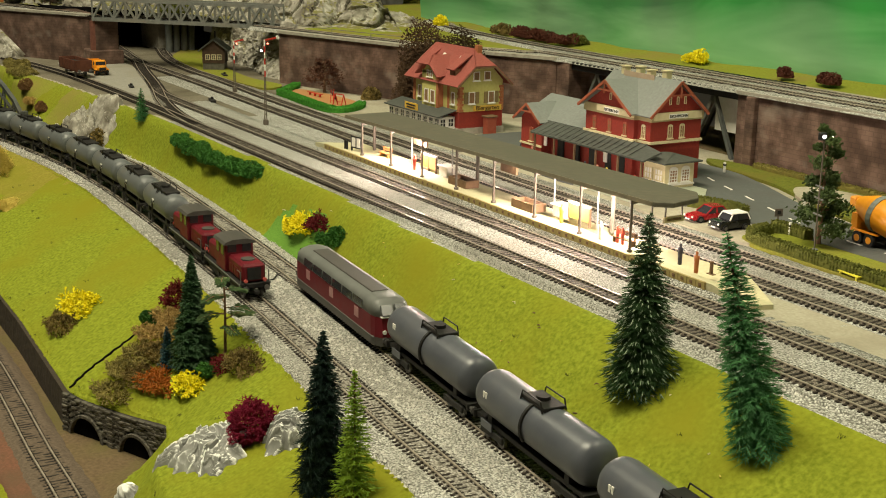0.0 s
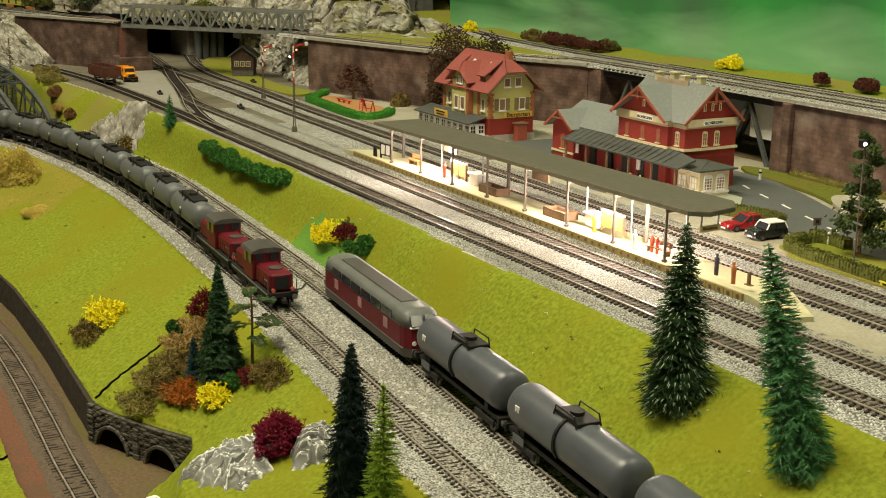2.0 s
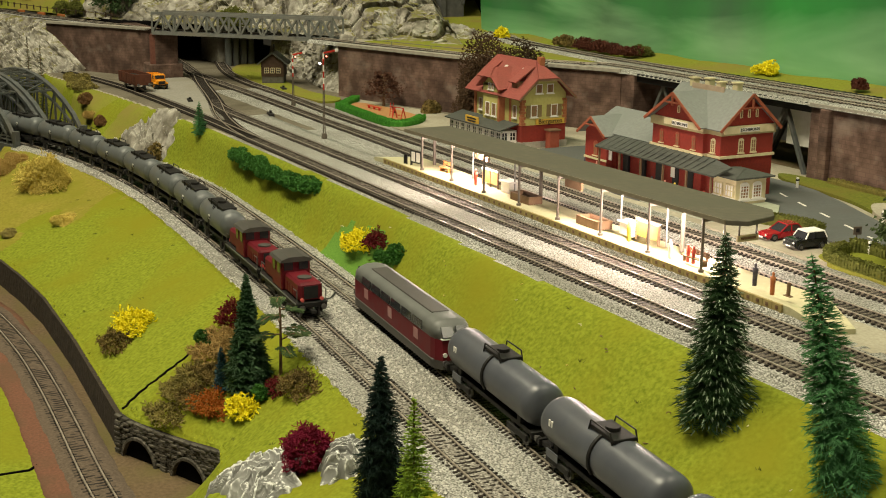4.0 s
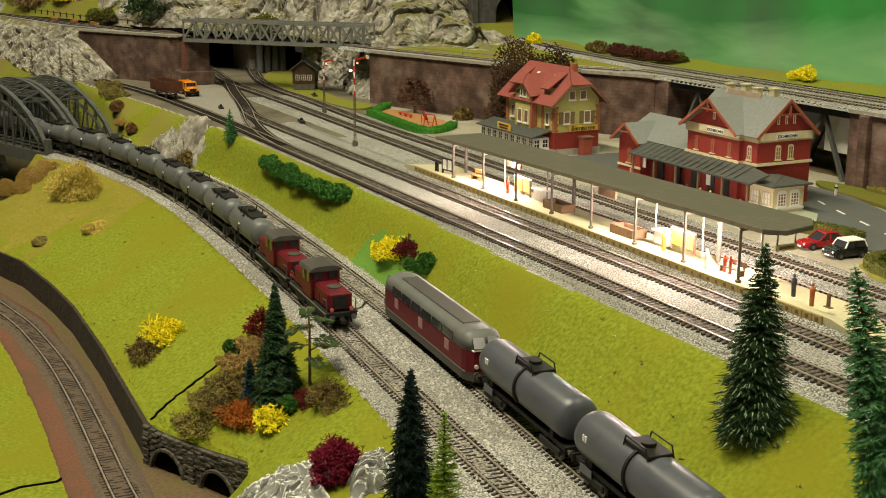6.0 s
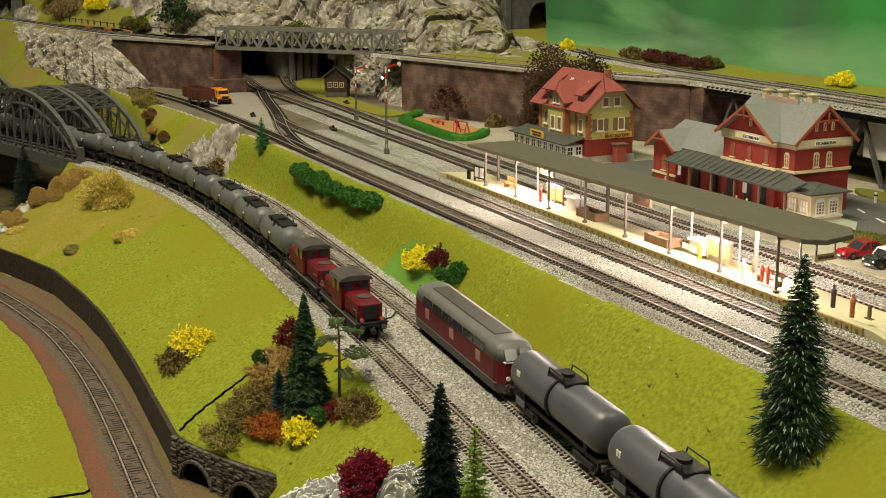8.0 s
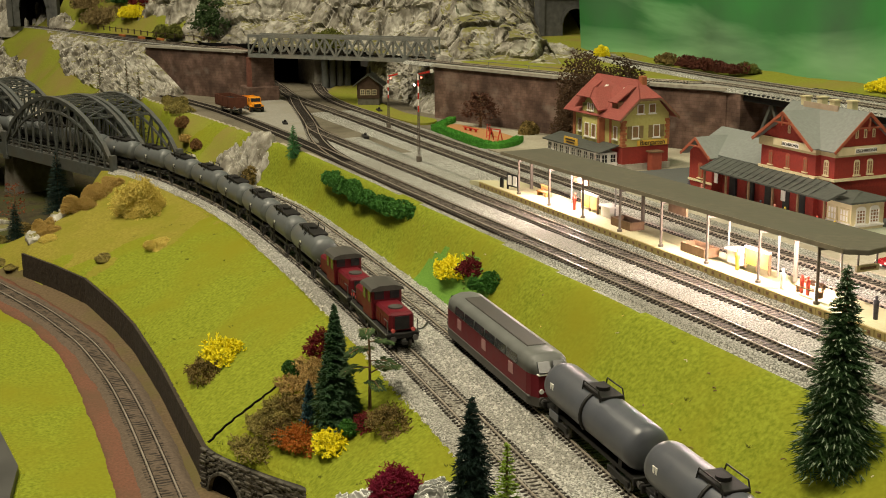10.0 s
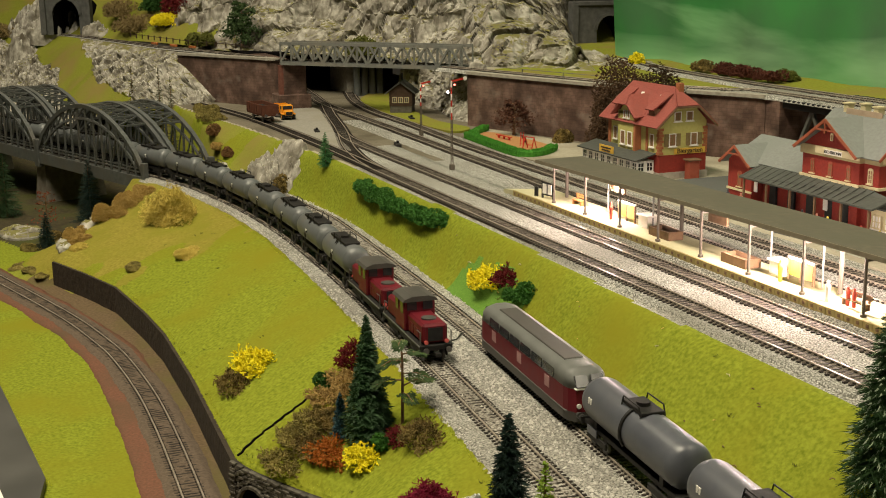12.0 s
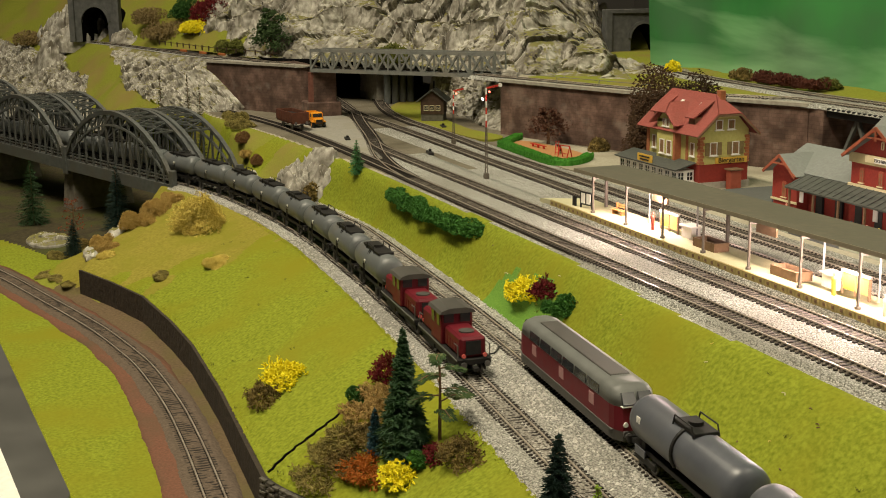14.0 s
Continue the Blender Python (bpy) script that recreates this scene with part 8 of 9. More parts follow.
bm = bmesh.new()
top_line = [a0 + d * (L * k / 12) + Vector((0, 0, arcade_top(L * k / 12) - 0.0006)) for k in range(13)]
slab(bm, [a0 + Vector((0, 0, Z_L - 0.004)), a1 + Vector((0, 0, Z_L - 0.004))] + top_line[::-1], 0.0030, n)
part("backing", bm, material("arcade_dark", (0.022, 0.019, 0.015), (0.045, 0.039, 0.032), 300, 0.9, 0.4), arc_wall)
for row in range(19):
    k = 0
    while True:
        q = 0.0016 + k * 0.0045 + (row % 2) * 0.0022
        k += 1
        if q > L - 0.002:
            break
        z = arcade_top(q) - 0.0009 - row * 0.0014
        if z < Z_L - 0.002 or any(math.hypot(q - c, z - zc) < rad + 0.0012 or abs(q - c) < rad and z < zc for c, zc, rad in ARCHES):
            continue
        ob = new("stone_block", block_me)
        ob.parent = arc_wall
        p = a0 + d * q - n * random.uniform(0.0, 0.0008)
        ob.matrix_basis = pose(p.x, p.y, z, random.uniform(-4, 4), random.uniform(-3, 3), ang + random.uniform(-3, 3))
for c, zc, rad in ARCHES:
    for k in range(25):
        b_ = math.pi * k / 24
        p = a0 + d * (c + math.cos(b_) * (rad + 0.0004)) - n * 0.0004
        ob = new("arch_stone", vous_me)
        ob.parent = arc_wall
        ob.matrix_basis = Matrix.Translation((p.x, p.y, zc + math.sin(b_) * (rad + 0.0004))) @ pose(0, 0, 0, 0, 0, ang) @ pose(0, 0, 0, 0, 90 - math.degrees(b_), 0)
    # a flat near-black sheet fills each arch in place of the shade inside
    bm = bmesh.new()
    slab(bm, [a0 + d * (c + math.cos(b_) * rad) - n * 0.0003 + Vector((0, 0, zc + math.sin(b_) * rad)) for b_ in np.linspace(0, math.pi, 15)], 0.0002, n)
    part("arch_shade", bm, DARK, arc_wall)
for c in (0.0016, 0.0345):
    for row in range(11):
        ob = new("stone_block", block_me)
        ob.parent = arc_wall
        p = a0 + d * (c + random.uniform(-0.0003, 0.0003)) - n * random.uniform(0.0009, 0.0014)
        ob.matrix_basis = pose(p.x, p.y, Z_L + 0.0006 + row * 0.0014, 0, 0, ang + random.uniform(-4, 4))

# ---- trains ----
WAGON_GREY = material("tank_grey", (0.092, 0.100, 0.102), (0.138, 0.148, 0.150), 120, 0.42, 0.05, c3=(0.12, 0.118, 0.108), scale3=60, spec=0.5)
WAGON_BLUE = material("tank_blue_grey", (0.070, 0.075, 0.090), (0.105, 0.112, 0.130), 120, 0.36, 0.05, c3=(0.085, 0.088, 0.10), scale3=60, spec=0.5)
LOCO_RED = material("loco_red", (0.095, 0.006, 0.012), (0.140, 0.010, 0.017), 150, 0.5, 0.04, spec=0.25)
LOCO_GREY = material("loco_roof", (0.10, 0.105, 0.098), (0.15, 0.155, 0.145), 150, 0.45, 0.05, spec=0.4)
LOCO_DARK = material("loco_roof_dark", (0.045, 0.043, 0.038), (0.08, 0.075, 0.066), 150, 0.55, 0.05)
CHASSIS = material("chassis_black", (0.008, 0.008, 0.008), (0.022, 0.020, 0.018), 300, 0.6, 0.1)
BUFFER = material("buffer_steel", (0.10, 0.10, 0.10), (0.2, 0.19, 0.18), 200, 0.4, 0.05, metal=0.6)
HEADLIGHT = material("lens_red", (0.55, 0.08, 0.08), (0.7, 0.15, 0.13), 200, 0.2, 0)


def wheelset(parent, x):
    for y in (-0.0047, 0.0047):
        part("wheel", tube(bmesh.new(), [(x, y - 0.0006, 0.0028), (x, y + 0.0006, 0.0028)], 0.0029, 14), BUFFER, parent)
    part("axle", tube(bmesh.new(), [(x, -0.0041, 0.0028), (x, 0.0041, 0.0028)], 0.0005, 6), CHASSIS, parent)


def bogie(parent, x, half=0.0065):
    part("bogie_frame", B((x - half - 0.003, x + half + 0.003, -0.0066, -0.0056, 0.0022, 0.0050), (x - half - 0.003, x + half + 0.003, 0.0056, 0.0066, 0.0022, 0.0050), bev=0.0003), CHASSIS, parent)
    for s in (-1, 1):
        wheelset(parent, x + s * half)


def buffers(parent, x, s):
    for y in (-0.0055, 0.0055):
        part("buffer", tube(bmesh.new(), [(x, y, 0.0068), (x + s * 0.002, y, 0.0068)], 0.0007, 8), BUFFER, parent)
        part("buffer_head", tube(bmesh.new(), [(x + s * 0.002, y, 0.0068), (x + s * 0.0025, y, 0.0068)], 0.0014, 10), BUFFER, parent)
    part("coupling", B((min(x, x + s * 0.004), max(x, x + s * 0.004), -0.0012, 0.0012, 0.0040, 0.0055)), CHASSIS, parent)


def tank_wagon(L, r, mat, label, long_type):
    """A tank wagon on its wheels; x along the rails, z from the rail tops."""
    w = holder("tank_wagon", label, "tank wagon", "large tank wagons" if long_type else "small tank wagons")
    cz = 0.0080 + r
    prof = [(-L / 2, 0.0), (-L / 2 + 0.0002, r * 0.55), (-L / 2 + 0.0012, r * 0.82), (-L / 2 + 0.0028, r * 0.96), (-L / 2 + 0.005, r), (0, r), (L / 2 - 0.005, r), (L / 2 - 0.0028, r * 0.96), (L / 2 - 0.0012, r * 0.82), (L / 2 - 0.0002, r * 0.55), (L / 2, 0.0)]
    bm = bmesh.new()
    rings = []
    for x, q in prof:
        q = max(q, 0.0002)
        rings.append([bm.verts.new((x, q * math.cos(a), cz + q * math.sin(a))) for a in (2 * math.pi * k / 32 for k in range(32))])
    for a, b in zip(rings, rings[1:]):
        for k in range(32):
            bm.faces.new((a[k], a[(k + 1) % 32], b[(k + 1) % 32], b[k]))
    part("tank", bm, mat, w, smooth=True)
    part("frame", B((-L / 2 - 0.001, L / 2 + 0.001, -0.0058, 0.0058, 0.0058, 0.0078), (-L / 2 - 0.0016, -L / 2 - 0.0006, -0.0072, 0.0072, 0.0055, 0.0085), (L / 2 + 0.0006, L / 2 + 0.0016, -0.0072, 0.0072, 0.0055, 0.0085), bev=0.0002), CHASSIS, w)
    for x in (-L * 0.36, L * 0.36):
        part("saddle", B((x - 0.0015, x + 0.0015, -r * 0.72, r * 0.72, 0.0078, 0.0080 + r * 0.36)), CHASSIS, w)
    if long_type:
        for x in (-L * 0.34, L * 0.34):
            bogie(w, x, 0.0056)
        bm = bmesh.new()
        tube(bm, [(0, (r + 0.0003) * math.cos(a), cz + (r + 0.0003) * math.sin(a)) for a in np.linspace(-0.6, math.pi + 0.6, 20)], 0.0008, 5)
        part("band", bm, CHASSIS, w)
    else:
        for x in (-L * 0.32, L * 0.32):
            wheelset(w, x)
            part("axle_guard", B((x - 0.0022, x + 0.0022, -0.0066, -0.0058, 0.0015, 0.0060), (x - 0.0022, x + 0.0022, 0.0058, 0.0066, 0.0015, 0.0060)), CHASSIS, w)
    top = cz + r
    part("walkway", B((-0.0085 if long_type else -L * 0.30, 0.0085 if long_type else L * 0.30, -0.0045, 0.0045, top - 0.0006, top + 0.0008), bev=0.0002), CHASSIS, w)
    part("dome", tube(bmesh.new(), [(0, 0, top - 0.001), (0, 0, top + 0.0022)], 0.0026, 14), CHASSIS, w)
    for y in (-0.0048, 0.0048):
        part("handrail", tube(bmesh.new(), [(-0.008, y, top - 0.0012), (-0.0065, y, top + 0.0026), (0.0065, y, top + 0.0026), (0.008, y, top - 0.0012)], 0.00032, 5), CHASSIS, w)
    for s in (-1, 1):
        x = -L * 0.30 if long_type else L * 0.18
        lad = bmesh.new()
        if long_type:
            continue
        for dx in (-0.0012, 0.0012):
            tube(lad, [(dx, s * (r + 0.0006), 0.007), (dx, s * (r + 0.0006), cz), (dx, s * 0.0045, top)], 0.0003, 4)
        part("ladder", lad, CHASSIS, w)
    for s in (-1, 1):
        ang = 0.15
        for k in range(2):
            bm = bmesh.new()
            x0 = (-L * 0.38 if long_type else -0.002) + k * 0.0018
            zc = cz + (r * 0.22 if long_type else 0.10 * r)
            yy = s * (math.sqrt(r * r - (zc - cz) ** 2) + 0.00012)
            box(bm, x0, x0 + 0.0012, min(yy, yy - s * 0.0004), max(yy, yy - s * 0.0004), zc - 0.0014, zc + 0.0014)
            part("marking", bm, WHITE, w, "small white marking bars")
    if long_type:
        for s in (-1, 1):
            part("side_plate", B((-L * 0.43, -L * 0.32, s * 0.0071 - 0.0002, s * 0.0071 + 0.0002, 0.0048, 0.0078)), WAGON_BLUE, w)
    for s in (-1, 1):
        buffers(w, s * (L / 2 + 0.0016), s)
    return w


def shunter(label):
    """A centre-cab diesel with two hoods."""
    lo = holder("diesel_locomotive", label, "locomotive", "small red locomotives")
    L = 0.0640
    part("frame", B((-L / 2, L / 2, -0.0080, 0.0080, 0.0062, 0.0088), bev=0.0003), CHASSIS, lo)
    part("footplate_edge", B((-L / 2, L / 2, -0.0084, -0.0080, 0.0082, 0.0088), (-L / 2, L / 2, 0.0080, 0.0084, 0.0082, 0.0088)), LOCO_GREY, lo)
    hood = part("long_hood", B((0.0060, L / 2 - 0.0015, -0.0062, 0.0062, 0.0088, 0.0185), bev=0.0012), LOCO_RED, lo)
    part("radiator", B((L / 2 - 0.0014, L / 2 - 0.0011, -0.0036, 0.0036, 0.0105, 0.0168)), BLACK, hood)
    part("fan_cover", tube(bmesh.new(), [(0.0205, 0, 0.0183), (0.0205, 0, 0.0192)], 0.0036, 14), LOCO_DARK, hood)
    for k in range(5):
        for s in (-1, 1):
            part("louvre", B((0.0085 + k * 0.0042, 0.0115 + k * 0.0042, s * 0.0063 - 0.0001, s * 0.0063 + 0.0001, 0.0105, 0.0150)), LOCO_RED, hood)
    part("short_hood", B((-L / 2 + 0.0015, -0.0105, -0.0062, 0.0062, 0.0088, 0.0185), bev=0.0012), LOCO_RED, lo)
    cab = part("cab", B((-0.0105, 0.0060, -0.0078, 0.0078, 0.0088, 0.0242), bev=0.0006), LOCO_RED, lo)
    for x in (-0.0107, 0.0062):
        for y in (-0.0040, 0.0040):
            part("window", B((x - 0.0001, x + 0.0001, y - 0.0024, y + 0.0024, 0.0192, 0.0232)), GLASS, cab)
    for s in (-1, 1):
        for x in (-0.0065, 0.0020):
            part("window", B((x - 0.0022, x + 0.0022, s * 0.0079 - 0.0001, s * 0.0079 + 0.0001, 0.0175, 0.0230)), GLASS, cab)
    bm = bmesh.new()
    pts = [(-0.0088, 0.0236), (-0.0078, 0.0250), (-0.0040, 0.0262), (0.0040, 0.0262), (0.0078, 0.0250), (0.0088, 0.0236)]
    slab(bm, [(-0.0122, y, z) for y, z in pts], 0.0200, (1, 0, 0))
    part("roof", bm, LOCO_DARK, lo)
    for x in (-L / 2 - 0.0002, L / 2 + 0.0002):
        for y in (-0.0050, 0.0050):
            part("headlight", tube(bmesh.new(), [(x - 0.0004, y, 0.0104), (x + 0.0004, y, 0.0104)], 0.0010, 10), HEADLIGHT, lo)
        for y in (-0.0075, 0.0075):
            part("rail", tube(bmesh.new(), [(x * 0.97, y, 0.0088), (x * 0.97, y, 0.0150), (x * 0.80, y, 0.0150)], 0.0003, 5), BUFFER, lo)
    for x in (-0.0195, 0.0195):
        bogie(lo, x, 0.0065)
    part("fuel_tank", B((-0.009, 0.009, -0.0062, 0.0062, 0.0028, 0.0062), bev=0.0005), CHASSIS, lo)
    for s in (-1, 1):
        buffers(lo, s * L / 2, s)
    return lo


def express_diesel(label):
    """A rounded two-cab diesel: red body, pale roof with raked noses."""
    lo = holder("diesel_locomotive", label, "locomotive")
    L, hw = 0.1150, 0.0090
    secs = []
    for s in np.linspace(-1, 1, 33):
        x = s * L / 2
        e = max(0.0, abs(s) - 0.86) / 0.14
        secs.append((x, hw * math.sqrt(max(0.05, 1 - 0.55 * e ** 2.2)), e))

    def skin(z0, z1, taper, top, name, mat, bulge=0.0):
        bm = bmesh.new()
        rows = []
        for x, w, e in secs:
            xs = x * (1 - taper[0] * (1 if e > 0 else 0) * e)
            xt = x * (1 - taper[1] * e)
            wt = w * top
            ring = [(xs, -w, z0), (xt, -wt, z1), (xt, wt, z1), (xs, w, z0)]
            if bulge:
                ring = [(xs, -w, z0), (xt * 0.5 + xs * 0.5, -w * 0.97, z0 + (z1 - z0) * 0.55), (xt, -wt, z1 - bulge * 0.4), (xt * 0.995, -wt * 0.5, z1), (xt * 0.995, wt * 0.5, z1), (xt, wt, z1 - bulge * 0.4), (xt * 0.5 + xs * 0.5, w * 0.97, z0 + (z1 - z0) * 0.55), (xs, w, z0)]
            rows.append([bm.verts.new(p) for p in ring])
        m = len(rows[0])
        for a, b in zip(rows, rows[1:]):
            for k in range(m):
                bm.faces.new((a[k], a[(k + 1) % m], b[(k + 1) % m], b[k]))
        bm.faces.new(rows[0][::-1])
        bm.faces.new(rows[-1])
        return part(name, bm, mat, lo, smooth=bulge > 0)

    skin(0.0032, 0.0072, (0, 0), 1.0, "skirt", LOCO_DARK)
    skin(0.0072, 0.0166, (0, 0.012), 1.0, "body", LOCO_RED)
    part("waist_line", B((-L / 2 * 0.93, L / 2 * 0.93, -hw - 0.0002, hw + 0.0002, 0.0068, 0.0073)), LOCO_GREY, lo)
    roof = skin(0.0166, 0.0240, (0.012, 0.10), 0.80, "roof", LOCO_GREY, 0.0030)
    for s in (-1, 1):
        for k in range(6):
            x = -0.0340 + k * 0.0136
            bm = bmesh.new()
            slab(bm, [(x - 0.0060, s * (hw * 0.992 + 0.0001), 0.0170), (x + 0.0060, s * (hw * 0.992 + 0.0001), 0.0170), (x + 0.0060, s * (hw * 0.930 + 0.0002), 0.0207), (x - 0.0060, s * (hw * 0.930 + 0.0002), 0.0207)], 0.0003, (0, s, 0))
            part("side_window", bm, GLASS, lo)
        for x in (-0.034, -0.0005, 0.033):
            part("grille", B((x - 0.0026, x + 0.0026, s * (hw + 0.0001) - 0.0001, s * (hw + 0.0001) + 0.0001, 0.0108, 0.0155)), material("grille_pale", (0.30, 0.14, 0.14), (0.42, 0.24, 0.23), 300, 0.5, 0), lo)
    part("roof_panel", B((-0.040, 0.040, -0.0042, 0.0042, 0.0236, 0.0244), bev=0.0003), LOCO_DARK, lo)
    for s in (-1, 1):
        for y in (-0.0034, 0.0034):
            bm = bmesh.new()
            slab(bm, [(s * L / 2 * 0.985, y - 0.0028, 0.0174), (s * L / 2 * 0.985, y + 0.0028, 0.0174), (s * L / 2 * 0.935, y + 0.0025, 0.0214), (s * L / 2 * 0.935, y - 0.0025, 0.0214)], 0.0012, (s, 0, 0.35))
            part("cab_window", bm, GLASS, lo)
        part("nose_trim", B((min(s * 0.046, s * 0.0578), max(s * 0.046, s * 0.0578), -0.0066, 0.0066, 0.0165, 0.0171), bev=0.0002), WHITE, lo)
        for y in (-0.0050, 0.0050):
            part("headlight", tube(bmesh.new(), [(s * (L / 2 - 0.002), y, 0.0098), (s * (L / 2 + 0.0004), y, 0.0098)], 0.0010, 10), WHITE, lo)
        bogie(lo, s * 0.034, 0.0082)
        buffers(lo, s * L / 2, s)
    return lo


def place_on(ctrl, pieces, x_front, z, gap):
    """Sets pieces (made, length) along a track, the first one's front end at x_front, running on to smaller x."""
    p, _ = curve_points(ctrl, 0.002)
    s = np.r_[0, np.cumsum(np.hypot(*np.diff(p, axis=0).T))]
    pos = np.interp(x_front, p[:, 0], s)
    for ob, L in pieces:
        q = []
        for c in (pos - 0.15 * L, pos - 0.85 * L):
            q.append((np.interp(c, s, p[:, 0]), np.interp(c, s, p[:, 1])))
        (xa, ya), (xb, yb) = q
        ob.matrix_basis = pose((xa + xb) / 2, (ya + yb) / 2, z, 0, 0, math.degrees(math.atan2(ya - yb, xa - xb)))
        pos -= L + gap


shunt = shunter("dark red centre-cab diesel locomotive heading the tank train")
small = tank_wagon(0.0560, 0.0083, WAGON_GREY, "grey two-axle tank wagon on the main line", False)
train = [(shunt, 0.064), (copy_thing(shunt, Matrix()), 0.064), (small, 0.056)] + [(copy_thing(small, Matrix()), 0.056) for k in range(13)]
place_on(TRACK_L, train, -0.548, Z_F, 0.0075)
express = express_diesel("dark red express diesel with a pale grey roof")
large = tank_wagon(0.0790, 0.0088, WAGON_BLUE, "large blue-grey bogie tank wagon on the main line", True)
train2 = [(large, 0.079)] + [(copy_thing(large, Matrix()), 0.079) for k in range(3)] + [(express, 0.115)]
place_on(TRACK_R, train2, -0.448 + 4 * 0.0880, Z_F, 0.0085)

# ---- goods wagon, lorry and cars ----
gw = holder("goods_wagon", "rusty brown open goods wagon on the siding", "goods wagon", at=pose(-1.230, 0.3115, 0, 0, 0, 4.5))
RUST = material("rust_brown", (0.075, 0.024, 0.014), (0.13, 0.045, 0.025), 250, 0.8, 0.2)
part("floor", B((-0.024, 0.024, -0.0080, 0.0080, 0.0060, 0.0075)), RUST, gw)
for q in ((-0.024, 0.024, -0.0084, -0.0074, 0.0075, 0.0165), (-0.024, 0.024, 0.0074, 0.0084, 0.0075, 0.0165), (-0.0240, -0.0230, -0.0073, 0.0073, 0.0075, 0.0165), (0.0230, 0.0240, -0.0073, 0.0073, 0.0075, 0.0165)):
    part("side_board", B(q, bev=0.0002), RUST, gw)
part("load", B((-0.0229, 0.0229, -0.0073, 0.0073, 0.0076, 0.0130)), CHASSIS, gw)
for k in range(7):
    part("stanchion", B((-0.0215 + k * 0.0072 - 0.0004, -0.0215 + k * 0.0072 + 0.0004, -0.0088, -0.0085, 0.0075, 0.0165)), RUST, gw)
for x in (-0.014, 0.014):
    wheelset(gw, x)
for s in (-1, 1):
    buffers(gw, s * 0.024, s)
ORANGE_PAINT = material("orange_paint", (0.72, 0.26, 0.008), (0.82, 0.33, 0.015), 200, 0.4, 0.03, spec=0.5)
TYRE = material("tyre_rubber", (0.012, 0.012, 0.012), (0.025, 0.025, 0.025), 300, 0.8, 0.1)


def road_wheel(parent, x, y, r, rim):
    wh = part("wheel", tube(bmesh.new(), [(x, y - 0.0011, r), (x, y + 0.0011, r)], r, 16), TYRE, parent)
    part("rim", tube(bmesh.new(), [(x, y - 0.0012, r), (x, y + 0.0012, r)], r * 0.55, 12), rim, wh)


def car(at, body, roof, label, boxy):
    """A small car: lower body, glazed cabin, roof, lamps and four wheels; x forwards."""
    c = holder("car", label, "car", "parked cars", at)
    L, hw = 0.0250 if not boxy else 0.0205, 0.0052
    hb = 0.0046
    bm = bmesh.new()
    if boxy:
        side = [(-0.5, 0.0012), (0.5, 0.0012), (0.5, 0.0042), (0.46, 0.0052), (0.16, 0.0055), (-0.48, 0.0056), (-0.5, 0.0045)]
        cab = [(-0.47, 0.0056), (0.18, 0.0055), (0.08, 0.0086), (-0.40, 0.0088)]
    else:
        side = [(-0.5, 0.0012), (0.5, 0.0012), (0.5, 0.0026), (0.42, 0.0038), (0.12, 0.0046), (-0.36, 0.0048), (-0.5, 0.0044)]
        cab = [(-0.40, 0.0047), (0.16, 0.0045), (-0.02, 0.0078), (-0.28, 0.0078)]
    slab(bm, [(x * L, -hw, z) for x, z in side], hw * 2, (0, 1, 0))
    bmesh.ops.bevel(bm, geom=bm.edges[:], offset=0.0006, segments=2, affect="EDGES")
    part("body", bm, body, c)
    bm = bmesh.new()
    a = [bm.verts.new((x * L, -hw * (0.94 if z < 0.006 else 0.80), z)) for x, z in cab]
    b = [bm.verts.new((x * L, hw * (0.94 if z < 0.006 else 0.80), z)) for x, z in cab]
    bm.faces.new(a)
    bm.faces.new(b[::-1])
    for k in range(4):
        bm.faces.new((a[k], b[k], b[(k + 1) % 4], a[(k + 1) % 4]))
    part("glasshouse", bm, GLASS, c)
    x0, x1, zt = cab[3][0] * L - 0.0004, cab[2][0] * L + 0.0005, cab[2][1]
    part("roof", B((x0, x1, -hw * 0.84, hw * 0.84, zt - 0.0002, zt + 0.0006), bev=0.0003), roof, c)
    for s in (-1, 1):
        for (xa, za), (xb, zb) in ((cab[1], cab[2]), (cab[0], cab[3])):
            part("pillar", bar(bmesh.new(), (xa * L, s * hw * 0.95, za), (xb * L, s * hw * 0.82, zb), 0.0006), body if not boxy else roof, c)
        part("pillar", bar(bmesh.new(), (-0.10 * L, s * hw * 0.95, cab[0][1]), (-0.11 * L, s * hw * 0.82, zt), 0.0006), body, c)
        for x in (-0.31, 0.32):
            road_wheel(c, x * L, s * (hw - 0.0006), 0.0019 if not boxy else 0.0017, BUFFER)
        part("headlight", tube(bmesh.new(), [(L * 0.49, s * hw * 0.7, 0.0033 if not boxy else 0.0038), (L * 0.505, s * hw * 0.7, 0.0033 if not boxy else 0.0038)], 0.0006, 8), WHITE, c)
        part("tail_light", B((-L * 0.506, -L * 0.495, s * hw * 0.7 - 0.0006, s * hw * 0.7 + 0.0006, 0.0030, 0.0038)), F_RED, c)
    part("bumper", B((L * 0.49, L * 0.515, -hw * 0.92, hw * 0.92, 0.0014, 0.0022), bev=0.0002), BUFFER if boxy else CHASSIS, c)
    part("number_plate", B((L * 0.515, L * 0.522, -0.0018, 0.0018, 0.0015, 0.0023)), WHITE, c, "blank pale plate")
    return c


